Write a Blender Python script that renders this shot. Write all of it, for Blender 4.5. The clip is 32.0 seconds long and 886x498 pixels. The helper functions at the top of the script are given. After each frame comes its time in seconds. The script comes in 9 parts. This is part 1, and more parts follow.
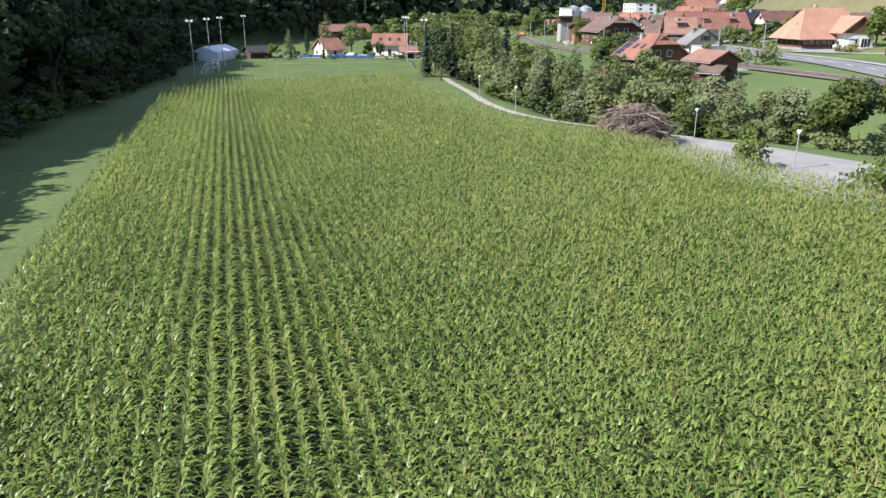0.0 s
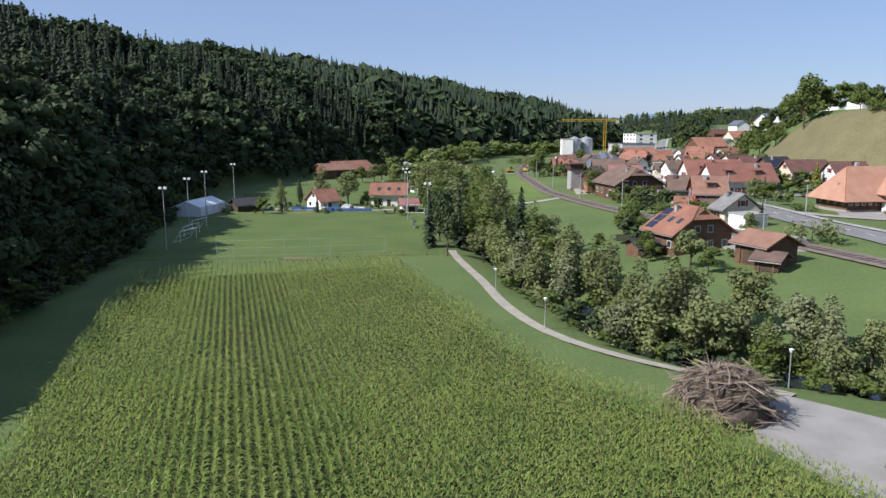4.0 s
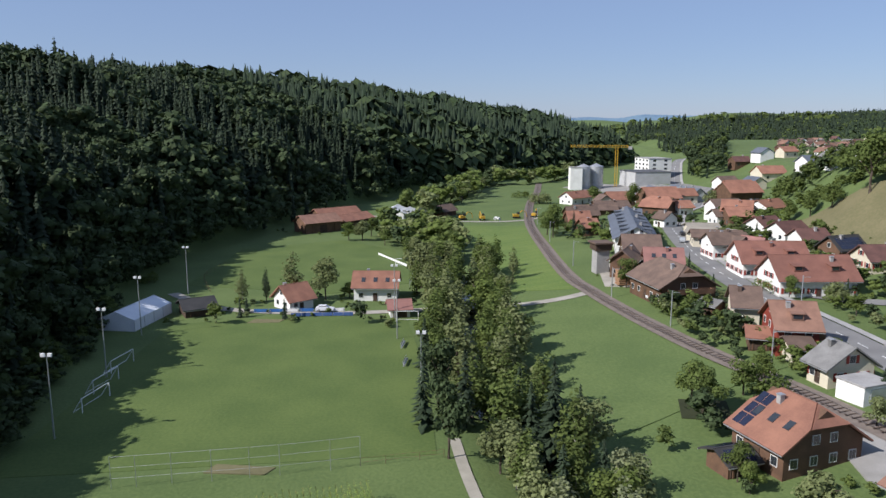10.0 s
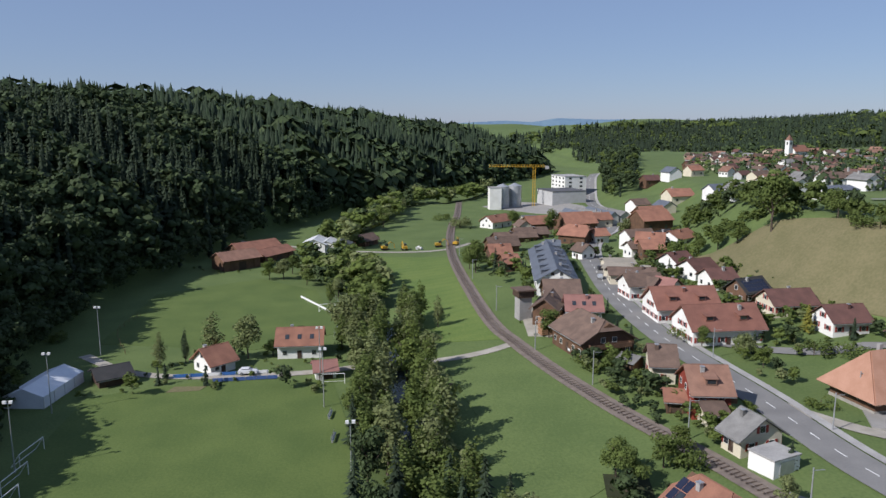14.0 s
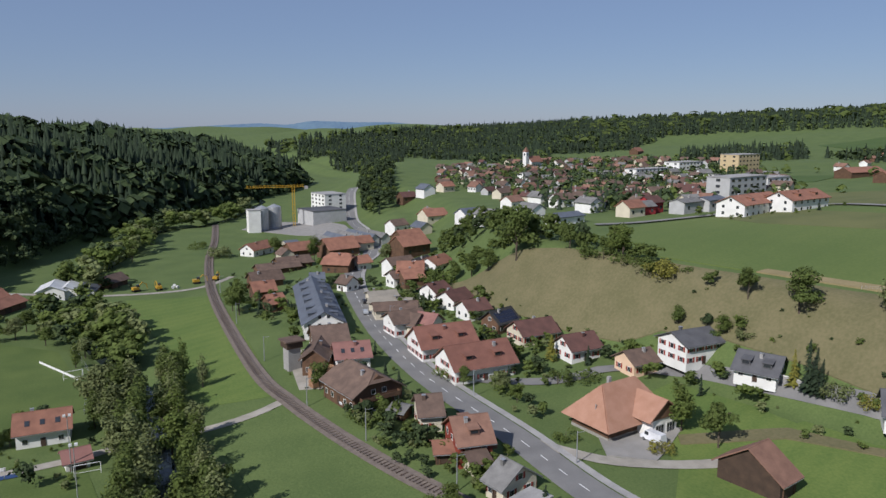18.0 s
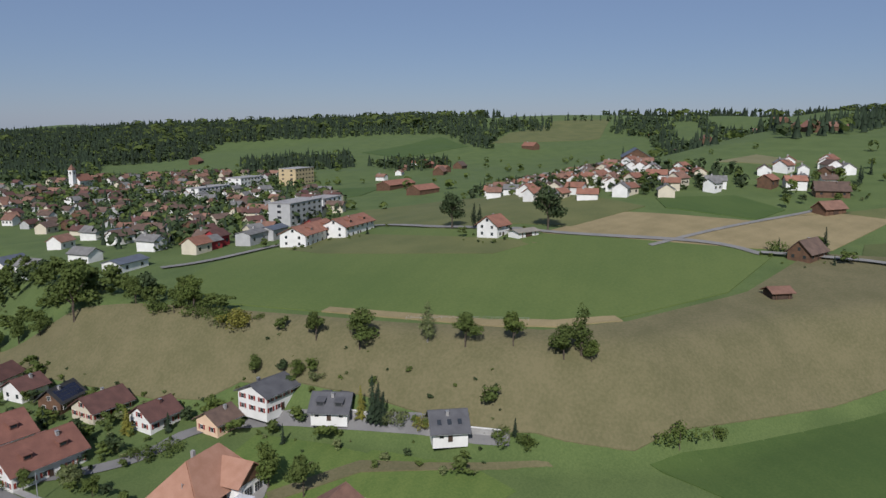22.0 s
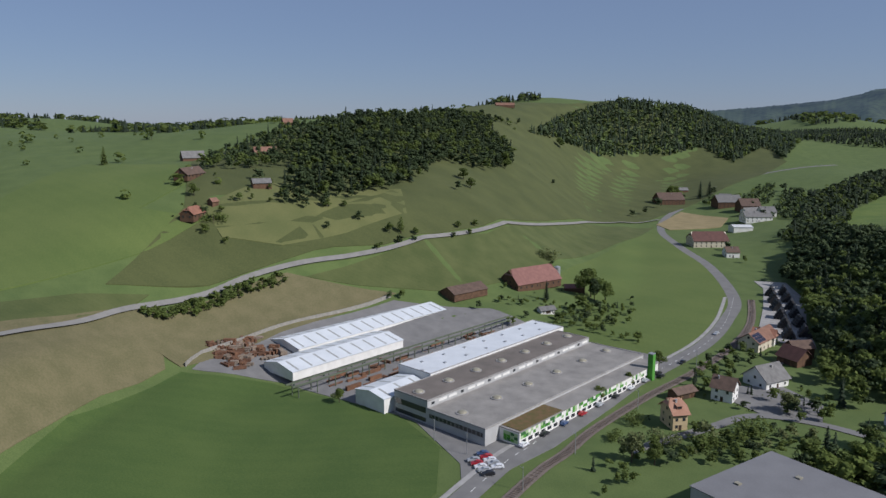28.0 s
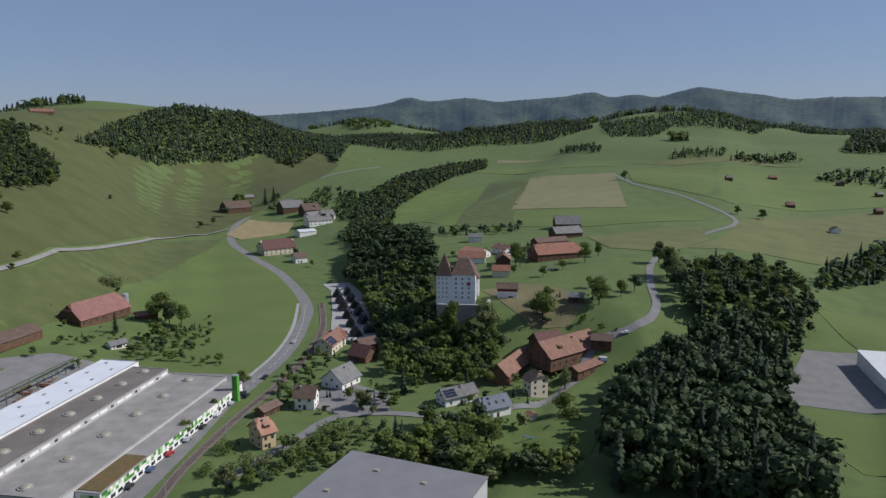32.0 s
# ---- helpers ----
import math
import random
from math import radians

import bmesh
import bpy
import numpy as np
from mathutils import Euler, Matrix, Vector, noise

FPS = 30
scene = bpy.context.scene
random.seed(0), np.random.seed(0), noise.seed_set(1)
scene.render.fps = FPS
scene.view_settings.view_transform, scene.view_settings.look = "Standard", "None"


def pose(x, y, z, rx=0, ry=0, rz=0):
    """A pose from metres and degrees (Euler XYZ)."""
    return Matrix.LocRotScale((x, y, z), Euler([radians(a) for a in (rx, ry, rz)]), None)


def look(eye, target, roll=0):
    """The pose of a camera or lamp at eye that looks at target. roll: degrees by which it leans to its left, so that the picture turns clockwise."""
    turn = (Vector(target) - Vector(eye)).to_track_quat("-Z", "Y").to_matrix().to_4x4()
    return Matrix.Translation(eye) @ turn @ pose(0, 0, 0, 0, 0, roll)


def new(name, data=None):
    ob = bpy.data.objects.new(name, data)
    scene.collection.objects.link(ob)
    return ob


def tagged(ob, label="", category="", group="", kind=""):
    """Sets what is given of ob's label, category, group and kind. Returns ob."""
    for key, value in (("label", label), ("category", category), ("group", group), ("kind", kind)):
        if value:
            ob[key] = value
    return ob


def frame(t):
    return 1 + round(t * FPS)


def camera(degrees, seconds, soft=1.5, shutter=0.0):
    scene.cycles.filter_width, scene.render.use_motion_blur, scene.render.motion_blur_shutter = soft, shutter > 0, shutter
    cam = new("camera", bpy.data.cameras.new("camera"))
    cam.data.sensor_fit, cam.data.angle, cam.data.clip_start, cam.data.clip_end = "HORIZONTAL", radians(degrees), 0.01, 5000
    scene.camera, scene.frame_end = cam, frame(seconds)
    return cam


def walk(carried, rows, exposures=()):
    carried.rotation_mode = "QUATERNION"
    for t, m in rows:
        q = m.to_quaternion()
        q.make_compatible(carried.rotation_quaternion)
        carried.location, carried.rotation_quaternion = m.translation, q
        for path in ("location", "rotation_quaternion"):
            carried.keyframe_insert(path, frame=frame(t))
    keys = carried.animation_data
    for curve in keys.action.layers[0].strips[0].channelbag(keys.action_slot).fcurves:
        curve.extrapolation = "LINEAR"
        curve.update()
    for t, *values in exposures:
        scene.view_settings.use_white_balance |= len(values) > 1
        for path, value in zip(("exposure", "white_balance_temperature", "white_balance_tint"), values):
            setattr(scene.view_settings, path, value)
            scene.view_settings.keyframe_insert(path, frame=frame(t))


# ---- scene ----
cam = camera(62.4, 32.0)
PATH = [
    (0.0, pose(0.30, 1.50, 15.40, 71.69, 0, 0.10)),
    (0.5, pose(0.16, 3.71, 16.65, 74.06, 0, 0.08)),
    (1.0, pose(0.07, 6.14, 17.91, 76.26, 0, 0.06)),
    (1.5, pose(-0.25, 9.15, 19.10, 78.05, 0, 0.06)),
    (2.0, pose(-0.58, 12.64, 20.25, 79.33, 0, 0.01)),
    (2.5, pose(-0.86, 16.31, 21.32, 80.11, 0, -0.03)),
    (3.0, pose(-1.08, 20.11, 22.29, 80.41, 0, -0.06)),
    (3.5, pose(-1.25, 23.89, 23.38, 80.44, 0, -0.06)),
    (5.5, pose(-1.60, 39.53, 28.82, 80.25, 0, -0.06)),
    (6.0, pose(-1.69, 43.58, 30.39, 80.17, 0, -0.09)),
    (6.5, pose(-1.74, 47.71, 32.07, 80.08, 0, -0.09)),
    (7.0, pose(-1.71, 52.00, 33.88, 80.01, 0, -0.13)),
    (7.5, pose(-1.66, 56.31, 35.68, 79.94, 0, -0.16)),
    (8.0, pose(-1.54, 60.57, 37.51, 79.88, 0, -0.19)),
    (8.5, pose(-1.52, 64.74, 39.35, 79.86, 0, -0.22)),
    (9.0, pose(-1.49, 68.36, 41.04, 79.90, 0, -0.21)),
    (9.5, pose(-1.48, 71.41, 42.73, 80.01, 0, -0.20)),
    (10.0, pose(-1.49, 73.65, 44.40, 80.22, 0, -0.21)),
    (10.5, pose(-1.55, 75.02, 46.05, 80.44, 0, -0.30)),
    (11.0, pose(-1.66, 75.66, 47.70, 80.59, 0, -0.52)),
    (11.5, pose(-1.84, 75.81, 49.37, 80.60, 0, -0.96)),
    (12.0, pose(-2.02, 75.74, 51.03, 80.54, 0, -1.79)),
    (12.5, pose(-2.18, 75.68, 52.69, 80.46, 0, -2.84)),
    (13.0, pose(-2.31, 75.71, 54.31, 80.39, 0, -3.99)),
    (13.5, pose(-2.40, 75.78, 55.90, 80.35, 0, -5.24)),
    (15.5, pose(-2.67, 76.02, 62.23, 80.32, 0, -11.72)),
    (16.0, pose(-2.74, 76.07, 63.85, 80.33, 0, -14.10)),
    (16.5, pose(-2.83, 76.13, 65.56, 80.32, 0, -16.54)),
    (17.0, pose(-2.92, 76.22, 67.34, 80.32, 0, -19.30)),
    (17.5, pose(-2.98, 76.35, 69.11, 80.33, 0, -22.25)),
    (18.0, pose(-2.98, 76.50, 70.85, 80.36, 0, -25.28)),
    (18.5, pose(-2.91, 76.60, 72.57, 80.39, 0, -28.43)),
    (19.0, pose(-2.78, 76.55, 74.35, 80.41, 0, -31.74)),
    (19.5, pose(-2.68, 76.35, 76.22, 80.41, 0, -35.23)),
    (20.0, pose(-2.66, 76.08, 78.21, 80.38, 0, -38.96)),
    (20.5, pose(-2.67, 75.88, 80.23, 80.33, 0, -43.06)),
    (21.0, pose(-2.68, 75.84, 82.21, 80.29, 0, -47.95)),
    (21.5, pose(-2.69, 75.94, 84.11, 80.29, 0, -53.20)),
    (22.0, pose(-2.75, 76.08, 85.99, 80.31, 0, -58.49)),
    (22.5, pose(-2.82, 76.18, 87.85, 80.34, 0, -63.81)),
    (23.0, pose(-2.86, 76.20, 89.72, 80.36, 0, -68.94)),
    (23.5, pose(-2.88, 76.19, 91.62, 80.36, 0, -74.01)),
    (24.0, pose(-2.88, 76.19, 93.58, 80.35, 0, -79.24)),
    (24.5, pose(-2.85, 76.21, 95.66, 80.35, 0, -84.64)),
    (26.5, pose(-2.73, 76.28, 104.36, 80.31, 0, -108.03)),
    (27.0, pose(-2.76, 76.25, 106.70, 80.32, 0, -114.31)),
    (27.5, pose(-2.80, 76.17, 109.15, 80.33, 0, -120.73)),
    (28.0, pose(-2.77, 76.11, 111.50, 80.35, 0, -127.04)),
    (28.5, pose(-2.69, 76.11, 113.58, 80.34, 0, -132.94)),
    (29.0, pose(-2.64, 76.13, 115.36, 80.31, 0, -138.70)),
    (29.5, pose(-2.65, 76.11, 116.79, 80.30, 0, -144.22)),
    (30.0, pose(-2.65, 76.07, 117.88, 80.31, 0, -148.45)),
    (30.5, pose(-2.63, 76.03, 118.68, 80.36, 0, -151.46)),
    (31.0, pose(-2.64, 76.02, 119.31, 80.43, 0, -154.38)),
    (31.5, pose(-2.66, 76.05, 119.87, 80.49, 0, -157.36)),
    (32.0, pose(-2.68, 76.14, 120.43, 80.53, 0, -160.12)),
]
walk(cam, PATH, [(0.0, 1.2, 6050, 14), (2.0, 0.95, 6050, 14), (3.5, 0.75, 6050, 14), (7.0, 0.6, 6050, 14), (13.0, 0.36, 6050, 14), (17.0, 0.1, 6050, 14), (19.0, 0.0, 6050, 14), (24.0, -0.16, 6050, 14), (27.0, -0.13, 6050, 14), (30.0, -0.02, 6050, 14), (32.0, -0.0, 6050, 14)])

# ---- light ----
SUN_AZ, SUN_EL = 205.0, 39.0   # the way to the sun, degrees from +x, and its height
world = bpy.data.worlds.new("sky")
scene.world = world
world.use_nodes = True
wn = world.node_tree
sky = wn.nodes.new("ShaderNodeTexSky")
sky.sky_type, sky.sun_disc = "NISHITA", False
sky.sun_elevation, sky.sun_rotation = radians(SUN_EL), radians(90 - SUN_AZ)
sky.air_density, sky.dust_density, sky.ozone_density, sky.altitude = 1.0, 0.35, 4.0, 700
# a thin even haze over the clear sky
veil = wn.nodes.new("ShaderNodeMix")
veil.data_type = "RGBA"
veil.inputs["Factor"].default_value = 0.42
veil.inputs["B"].default_value = (6.2, 7.9, 11.6, 1)
wn.links.new(sky.outputs[0], veil.inputs["A"])
wn.links.new(veil.outputs["Result"], wn.nodes["Background"].inputs[0])
wn.nodes["Background"].inputs[1].default_value = 0.05
sun = new("sun", bpy.data.lights.new("sun", "SUN"))
sun.data.energy, sun.data.angle, sun.data.color = 4.4, radians(0.55), (1.0, 0.95, 0.87)
sd = Vector((math.cos(radians(SUN_AZ)) * math.cos(radians(SUN_EL)), math.sin(radians(SUN_AZ)) * math.cos(radians(SUN_EL)), math.sin(radians(SUN_EL))))
sun.matrix_world = look(sd * 300, (0, 0, 0))
scene.view_settings.exposure = 0.0

# ---- materials ----
MATS = {}


def material(name, a, b=None, size=1.0, fine=0.15, rough=0.9, bump_depth=0.02, metal=0.0, detail=4.0, grain=0.45, per=0.0, stripes=None, spec=0.3, through_light=0.0):
    """Two colours mixed by coarse and fine noise, with fine relief. size, fine: metres of the two patterns;
    per: spread of brightness from thing to thing; stripes: (width, turn, amount) of mown or drilled lanes."""
    if name in MATS:
        return MATS[name]
    m = bpy.data.materials.new(name)
    m.use_nodes = True
    t = m.node_tree
    n, l = t.nodes, t.links
    shader = n["Principled BSDF"]
    shader.inputs["Roughness"].default_value, shader.inputs["Metallic"].default_value = rough, metal
    shader.inputs["Specular IOR Level"].default_value = spec
    b = b or tuple(v * 0.75 for v in a)
    geo = n.new("ShaderNodeNewGeometry")
    n1 = n.new("ShaderNodeTexNoise")
    n1.inputs["Scale"].default_value, n1.inputs["Detail"].default_value = 1 / size, detail
    n2 = n.new("ShaderNodeTexNoise")
    n2.inputs["Scale"].default_value, n2.inputs["Detail"].default_value = 1 / fine, 3
    for k in (n1, n2):
        l.new(geo.outputs["Position"], k.inputs["Vector"])
    add = n.new("ShaderNodeMath")
    add.operation = "MULTIPLY_ADD"
    add.inputs[1].default_value = grain
    l.new(n2.outputs["Fac"], add.inputs[0])
    l.new(n1.outputs["Fac"], add.inputs[2])
    ramp = n.new("ShaderNodeMapRange")
    ramp.inputs["From Min"].default_value, ramp.inputs["From Max"].default_value = 0.275 + grain * 0.5, 0.725 + grain * 0.5
    fac = ramp.outputs[0]
    l.new(add.outputs[0], ramp.inputs[0])
    if stripes:
        width, turn, amount = stripes
        sep = n.new("ShaderNodeSeparateXYZ")
        rot = n.new("ShaderNodeVectorRotate")
        rot.rotation_type = "Z_AXIS"
        rot.inputs["Angle"].default_value = radians(-turn)
        l.new(geo.outputs["Position"], rot.inputs["Vector"])
        l.new(rot.outputs[0], sep.inputs[0])
        wave = n.new("ShaderNodeMath")
        wave.operation = "SINE"
        mul = n.new("ShaderNodeMath")
        mul.operation = "MULTIPLY"
        mul.inputs[1].default_value = 2 * math.pi / width
        l.new(sep.outputs["Y"], mul.inputs[0])
        l.new(mul.outputs[0], wave.inputs[0])
        s2 = n.new("ShaderNodeMath")
        s2.operation = "MULTIPLY_ADD"
        s2.inputs[1].default_value = amount
        l.new(wave.outputs[0], s2.inputs[0])
        l.new(fac, s2.inputs[2])
        fac = s2.outputs[0]
    mix = n.new("ShaderNodeMix")
    mix.data_type = "RGBA"
    mix.inputs["A"].default_value, mix.inputs["B"].default_value = (*a, 1), (*b, 1)
    l.new(fac, mix.inputs["Factor"])
    colour = mix.outputs["Result"]
    if per:
        info = n.new("ShaderNodeObjectInfo")
        isl = n.new("ShaderNodeMath")
        isl.operation = "ADD"
        l.new(info.outputs["Random"], isl.inputs[0])
        l.new(geo.outputs["Random Per Island"], isl.inputs[1])
        rng = n.new("ShaderNodeMapRange")
        rng.inputs["From Max"].default_value = 2.0
        rng.inputs["To Min"].default_value, rng.inputs["To Max"].default_value = 1 - per, 1 + per
        l.new(isl.outputs[0], rng.inputs[0])
        hsv = n.new("ShaderNodeHueSaturation")
        l.new(rng.outputs[0], hsv.inputs["Value"])
        l.new(colour, hsv.inputs["Color"])
        colour = hsv.outputs[0]
    l.new(colour, shader.inputs["Base Color"])
    if bump_depth:
        bp = n.new("ShaderNodeBump")
        bp.inputs["Distance"].default_value = bump_depth
        bp.inputs["Strength"].default_value = 0.7
        l.new(add.outputs[0], bp.inputs["Height"])
        l.new(bp.outputs[0], shader.inputs["Normal"])
    if through_light:
        tr = n.new("ShaderNodeBsdfTranslucent")
        l.new(colour, tr.inputs["Color"])
        ms = n.new("ShaderNodeMixShader")
        ms.inputs[0].default_value = through_light
        l.new(shader.outputs[0], ms.inputs[1])
        l.new(tr.outputs[0], ms.inputs[2])
        l.new(ms.outputs[0], n["Material Output"].inputs["Surface"])
    MATS[name] = m
    return m


GRASS = material("grass", (0.11, 0.15, 0.046), (0.078, 0.115, 0.034), 14, 0.55, 0.95, 0.12, grain=1.0)
LAWN = material("pitch_grass", (0.102, 0.14, 0.036), (0.07, 0.106, 0.026), 11, 0.5, 0.95, 0.08, grain=0.9)
MEADOW = material("mown_meadow", (0.13, 0.175, 0.042), (0.085, 0.135, 0.03), 20, 0.6, 0.95, 0.1, grain=0.9, stripes=(5.5, 15, 0.12))
LUSHER = material("young_grass_field", (0.118, 0.155, 0.042), (0.088, 0.128, 0.033), 45, 0.9, 0.95, 0.1, grain=0.9, stripes=(9, 15, 0.06))
CROP = material("dark_crop", (0.1, 0.115, 0.04), (0.065, 0.085, 0.026), 14, 0.8, 0.95, 0.08, stripes=(3, 40, 0.05))
FADED = material("pale_mown_field", (0.2, 0.185, 0.095), (0.155, 0.15, 0.072), 16, 0.8, 0.95, 0.05, stripes=(5, 70, 0.06))
LANE = material("lane_surface", (0.25, 0.24, 0.22), (0.19, 0.185, 0.17), 5, 0.3, 0.95, 0.01)
OLIVE = material("olive_hill_meadow", (0.088, 0.1, 0.034), (0.062, 0.075, 0.025), 26, 0.9, 0.95, 0.1, grain=0.9, stripes=(6, 40, 0.05))
DULL = material("faded_pasture", (0.145, 0.15, 0.055), (0.1, 0.115, 0.04), 22, 1.0, 0.95, 0.06)
LUSH = material("lush_meadow", (0.074, 0.114, 0.028), (0.055, 0.094, 0.022), 22, 0.7, 0.95, 0.1, grain=0.8, stripes=(7, 60, 0.08))
DRY = material("dry_pasture", (0.162, 0.143, 0.073), (0.12, 0.113, 0.053), 9, 0.8, 0.95, 0.12, grain=1.0, stripes=(2.2, -60, 0.02))
STUBBLE = material("stubble", (0.3, 0.24, 0.125), (0.22, 0.18, 0.09), 12, 0.8, 0.95, 0.05, stripes=(6, -20, 0.08))
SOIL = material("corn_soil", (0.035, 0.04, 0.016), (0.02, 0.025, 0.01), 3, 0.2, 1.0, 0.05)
ASPHALT = material("asphalt", (0.21, 0.205, 0.197), (0.155, 0.152, 0.147), 6, 0.3, 0.9, 0.005)
LOT = material("parking_gravel", (0.3, 0.285, 0.265), (0.23, 0.22, 0.2), 3, 0.12, 0.95, 0.01)
GRAVEL = material("gravel", (0.38, 0.35, 0.3), (0.26, 0.24, 0.2), 3, 0.12, 0.95, 0.02)
PATHMAT = material("gravel_path", (0.36, 0.33, 0.265), (0.27, 0.25, 0.2), 2, 0.15, 0.95, 0.02)
BALLAST = material("ballast", (0.2, 0.165, 0.135), (0.13, 0.105, 0.09), 1.5, 0.12, 0.95, 0.03)
RUSTSTEEL = material("rail_steel", (0.16, 0.1, 0.07), (0.3, 0.27, 0.24), 0.5, 0.1, 0.45, 0.0, 0.7)
CONCRETE = material("concrete", (0.38, 0.37, 0.35), (0.26, 0.25, 0.24), 4, 0.4, 0.9, 0.01)
WATER = material("water", (0.02, 0.03, 0.03), (0.03, 0.04, 0.035), 2, 0.3, 0.12, 0.04, spec=0.5)
LEAF = material("leaf", (0.145, 0.185, 0.055), (0.098, 0.132, 0.038), 2.5, 0.4, 0.95, 0.0, per=0.35, spec=0.1, through_light=0.4)
LEAF_DARK = material("leaf_dark", (0.054, 0.077, 0.029), (0.03, 0.047, 0.018), 3.5, 0.5, 0.75, 0.0, per=0.4, spec=0.2, through_light=0.08)
LEAF_LIGHT = material("leaf_light", (0.16, 0.2, 0.055), (0.105, 0.145, 0.038), 2.5, 0.4, 0.95, 0.0, per=0.3, spec=0.1, through_light=0.4)
LEAF_GREY = material("leaf_grey", (0.21, 0.235, 0.1), (0.15, 0.178, 0.074), 2.5, 0.4, 0.95, 0.0, per=0.3, spec=0.1, through_light=0.35)
LEAF_GOLD = material("leaf_gold", (0.26, 0.24, 0.045), (0.16, 0.16, 0.03), 2.0, 0.3, 0.7, 0.0, per=0.25, through_light=0.25)
LEAF_SILVER = material("leaf_silver", (0.235, 0.255, 0.135), (0.175, 0.198, 0.1), 2.5, 0.4, 0.95, 0.0, per=0.3, spec=0.1, through_light=0.3)
NEEDLE = material("needle", (0.031, 0.047, 0.024), (0.017, 0.028, 0.014), 2.0, 0.3, 0.75, 0.0, per=0.45, spec=0.2, through_light=0.05)
BARK = material("bark", (0.12, 0.095, 0.07), (0.06, 0.048, 0.036), 0.8, 0.1, 0.95, 0.03)
BIRCH = material("pale_bark", (0.4, 0.38, 0.34), (0.2, 0.19, 0.17), 0.7, 0.1, 0.9, 0.02)
CORNLEAF = material("corn_leaf", (0.25, 0.32, 0.065), (0.15, 0.23, 0.04), 6, 0.25, 0.45, 0.0, per=0.35, spec=0.5, through_light=0.3)
TASSEL = material("corn_tassel", (0.26, 0.25, 0.09), (0.19, 0.2, 0.06), 5, 0.3, 0.9, 0.0, per=0.25)
DEADWOOD = material("dead_branches", (0.27, 0.215, 0.165), (0.16, 0.125, 0.095), 1.2, 0.15, 0.95, 0.02, per=0.4)
GLASS = material("window_glass", (0.025, 0.03, 0.035), (0.04, 0.045, 0.05), 2, 0.5, 0.08, 0.0, spec=0.8)
FRAME = material("window_frame", (0.75, 0.74, 0.7), None, 2, 0.2, 0.6, 0.0)
SOLAR = material("solar_panel", (0.012, 0.015, 0.03), (0.02, 0.024, 0.045), 2, 0.4, 0.15, 0.0, spec=0.6)
GALV = material("galvanised_steel", (0.5, 0.51, 0.52), (0.38, 0.39, 0.4), 1.5, 0.2, 0.5, 0.0, 0.6)
WHITEPAINT = material("white_paint", (0.8, 0.8, 0.78), (0.7, 0.7, 0.68), 3, 0.3, 0.6, 0.0)
SHUTTER = material("red_shutter", (0.3, 0.05, 0.035), None, 1, 0.1, 0.7, 0.0)
GREENSHUT = material("green_shutter", (0.06, 0.1, 0.06), None, 1, 0.1, 0.7, 0.0)
ROOFS = {
    "orange": material("orange_tiles", (0.3, 0.145, 0.095), (0.2, 0.095, 0.065), 2.5, 0.22, 0.85, 0.03, per=0.22),
    "rust": material("rust_tiles", (0.25, 0.14, 0.098), (0.165, 0.092, 0.066), 2.2, 0.22, 0.9, 0.03, per=0.22),
    "peachroof": material("peach_tiles", (0.4, 0.225, 0.155), (0.32, 0.17, 0.11), 2.5, 0.22, 0.85, 0.03),
    "red": material("red_tiles", (0.235, 0.108, 0.078), (0.165, 0.076, 0.056), 2.5, 0.22, 0.8, 0.03, per=0.15),
    "dustred": material("dusty_red_tiles", (0.27, 0.135, 0.112), (0.2, 0.1, 0.085), 2.5, 0.22, 0.85, 0.03, per=0.15),
    "darkred": material("dark_red_tiles", (0.135, 0.068, 0.056), (0.09, 0.047, 0.04), 2.2, 0.22, 0.85, 0.03, per=0.2),
    "brown": material("brown_tiles", (0.155, 0.105, 0.08), (0.095, 0.066, 0.052), 2.2, 0.22, 0.9, 0.03, per=0.25),
    "beige": material("beige_tiles", (0.3, 0.27, 0.22), (0.22, 0.2, 0.165), 2.5, 0.22, 0.9, 0.03),
    "grey": material("grey_tiles", (0.21, 0.205, 0.195), (0.13, 0.127, 0.12), 2.0, 0.22, 0.85, 0.03, per=0.2),
    "greydark": material("dark_grey_tiles", (0.115, 0.115, 0.12), (0.08, 0.08, 0.085), 2.5, 0.22, 0.8, 0.03),
    "slate": material("blue_grey_slates", (0.125, 0.14, 0.165), (0.09, 0.1, 0.12), 2.5, 0.22, 0.6, 0.02, per=0.15),
    "dark": material("dark_roof", (0.05, 0.048, 0.046), (0.03, 0.03, 0.03), 2.5, 0.22, 0.7, 0.02),
    "white": material("pale_roof", (0.6, 0.61, 0.61), (0.5, 0.51, 0.51), 3, 0.3, 0.7, 0.01),
}
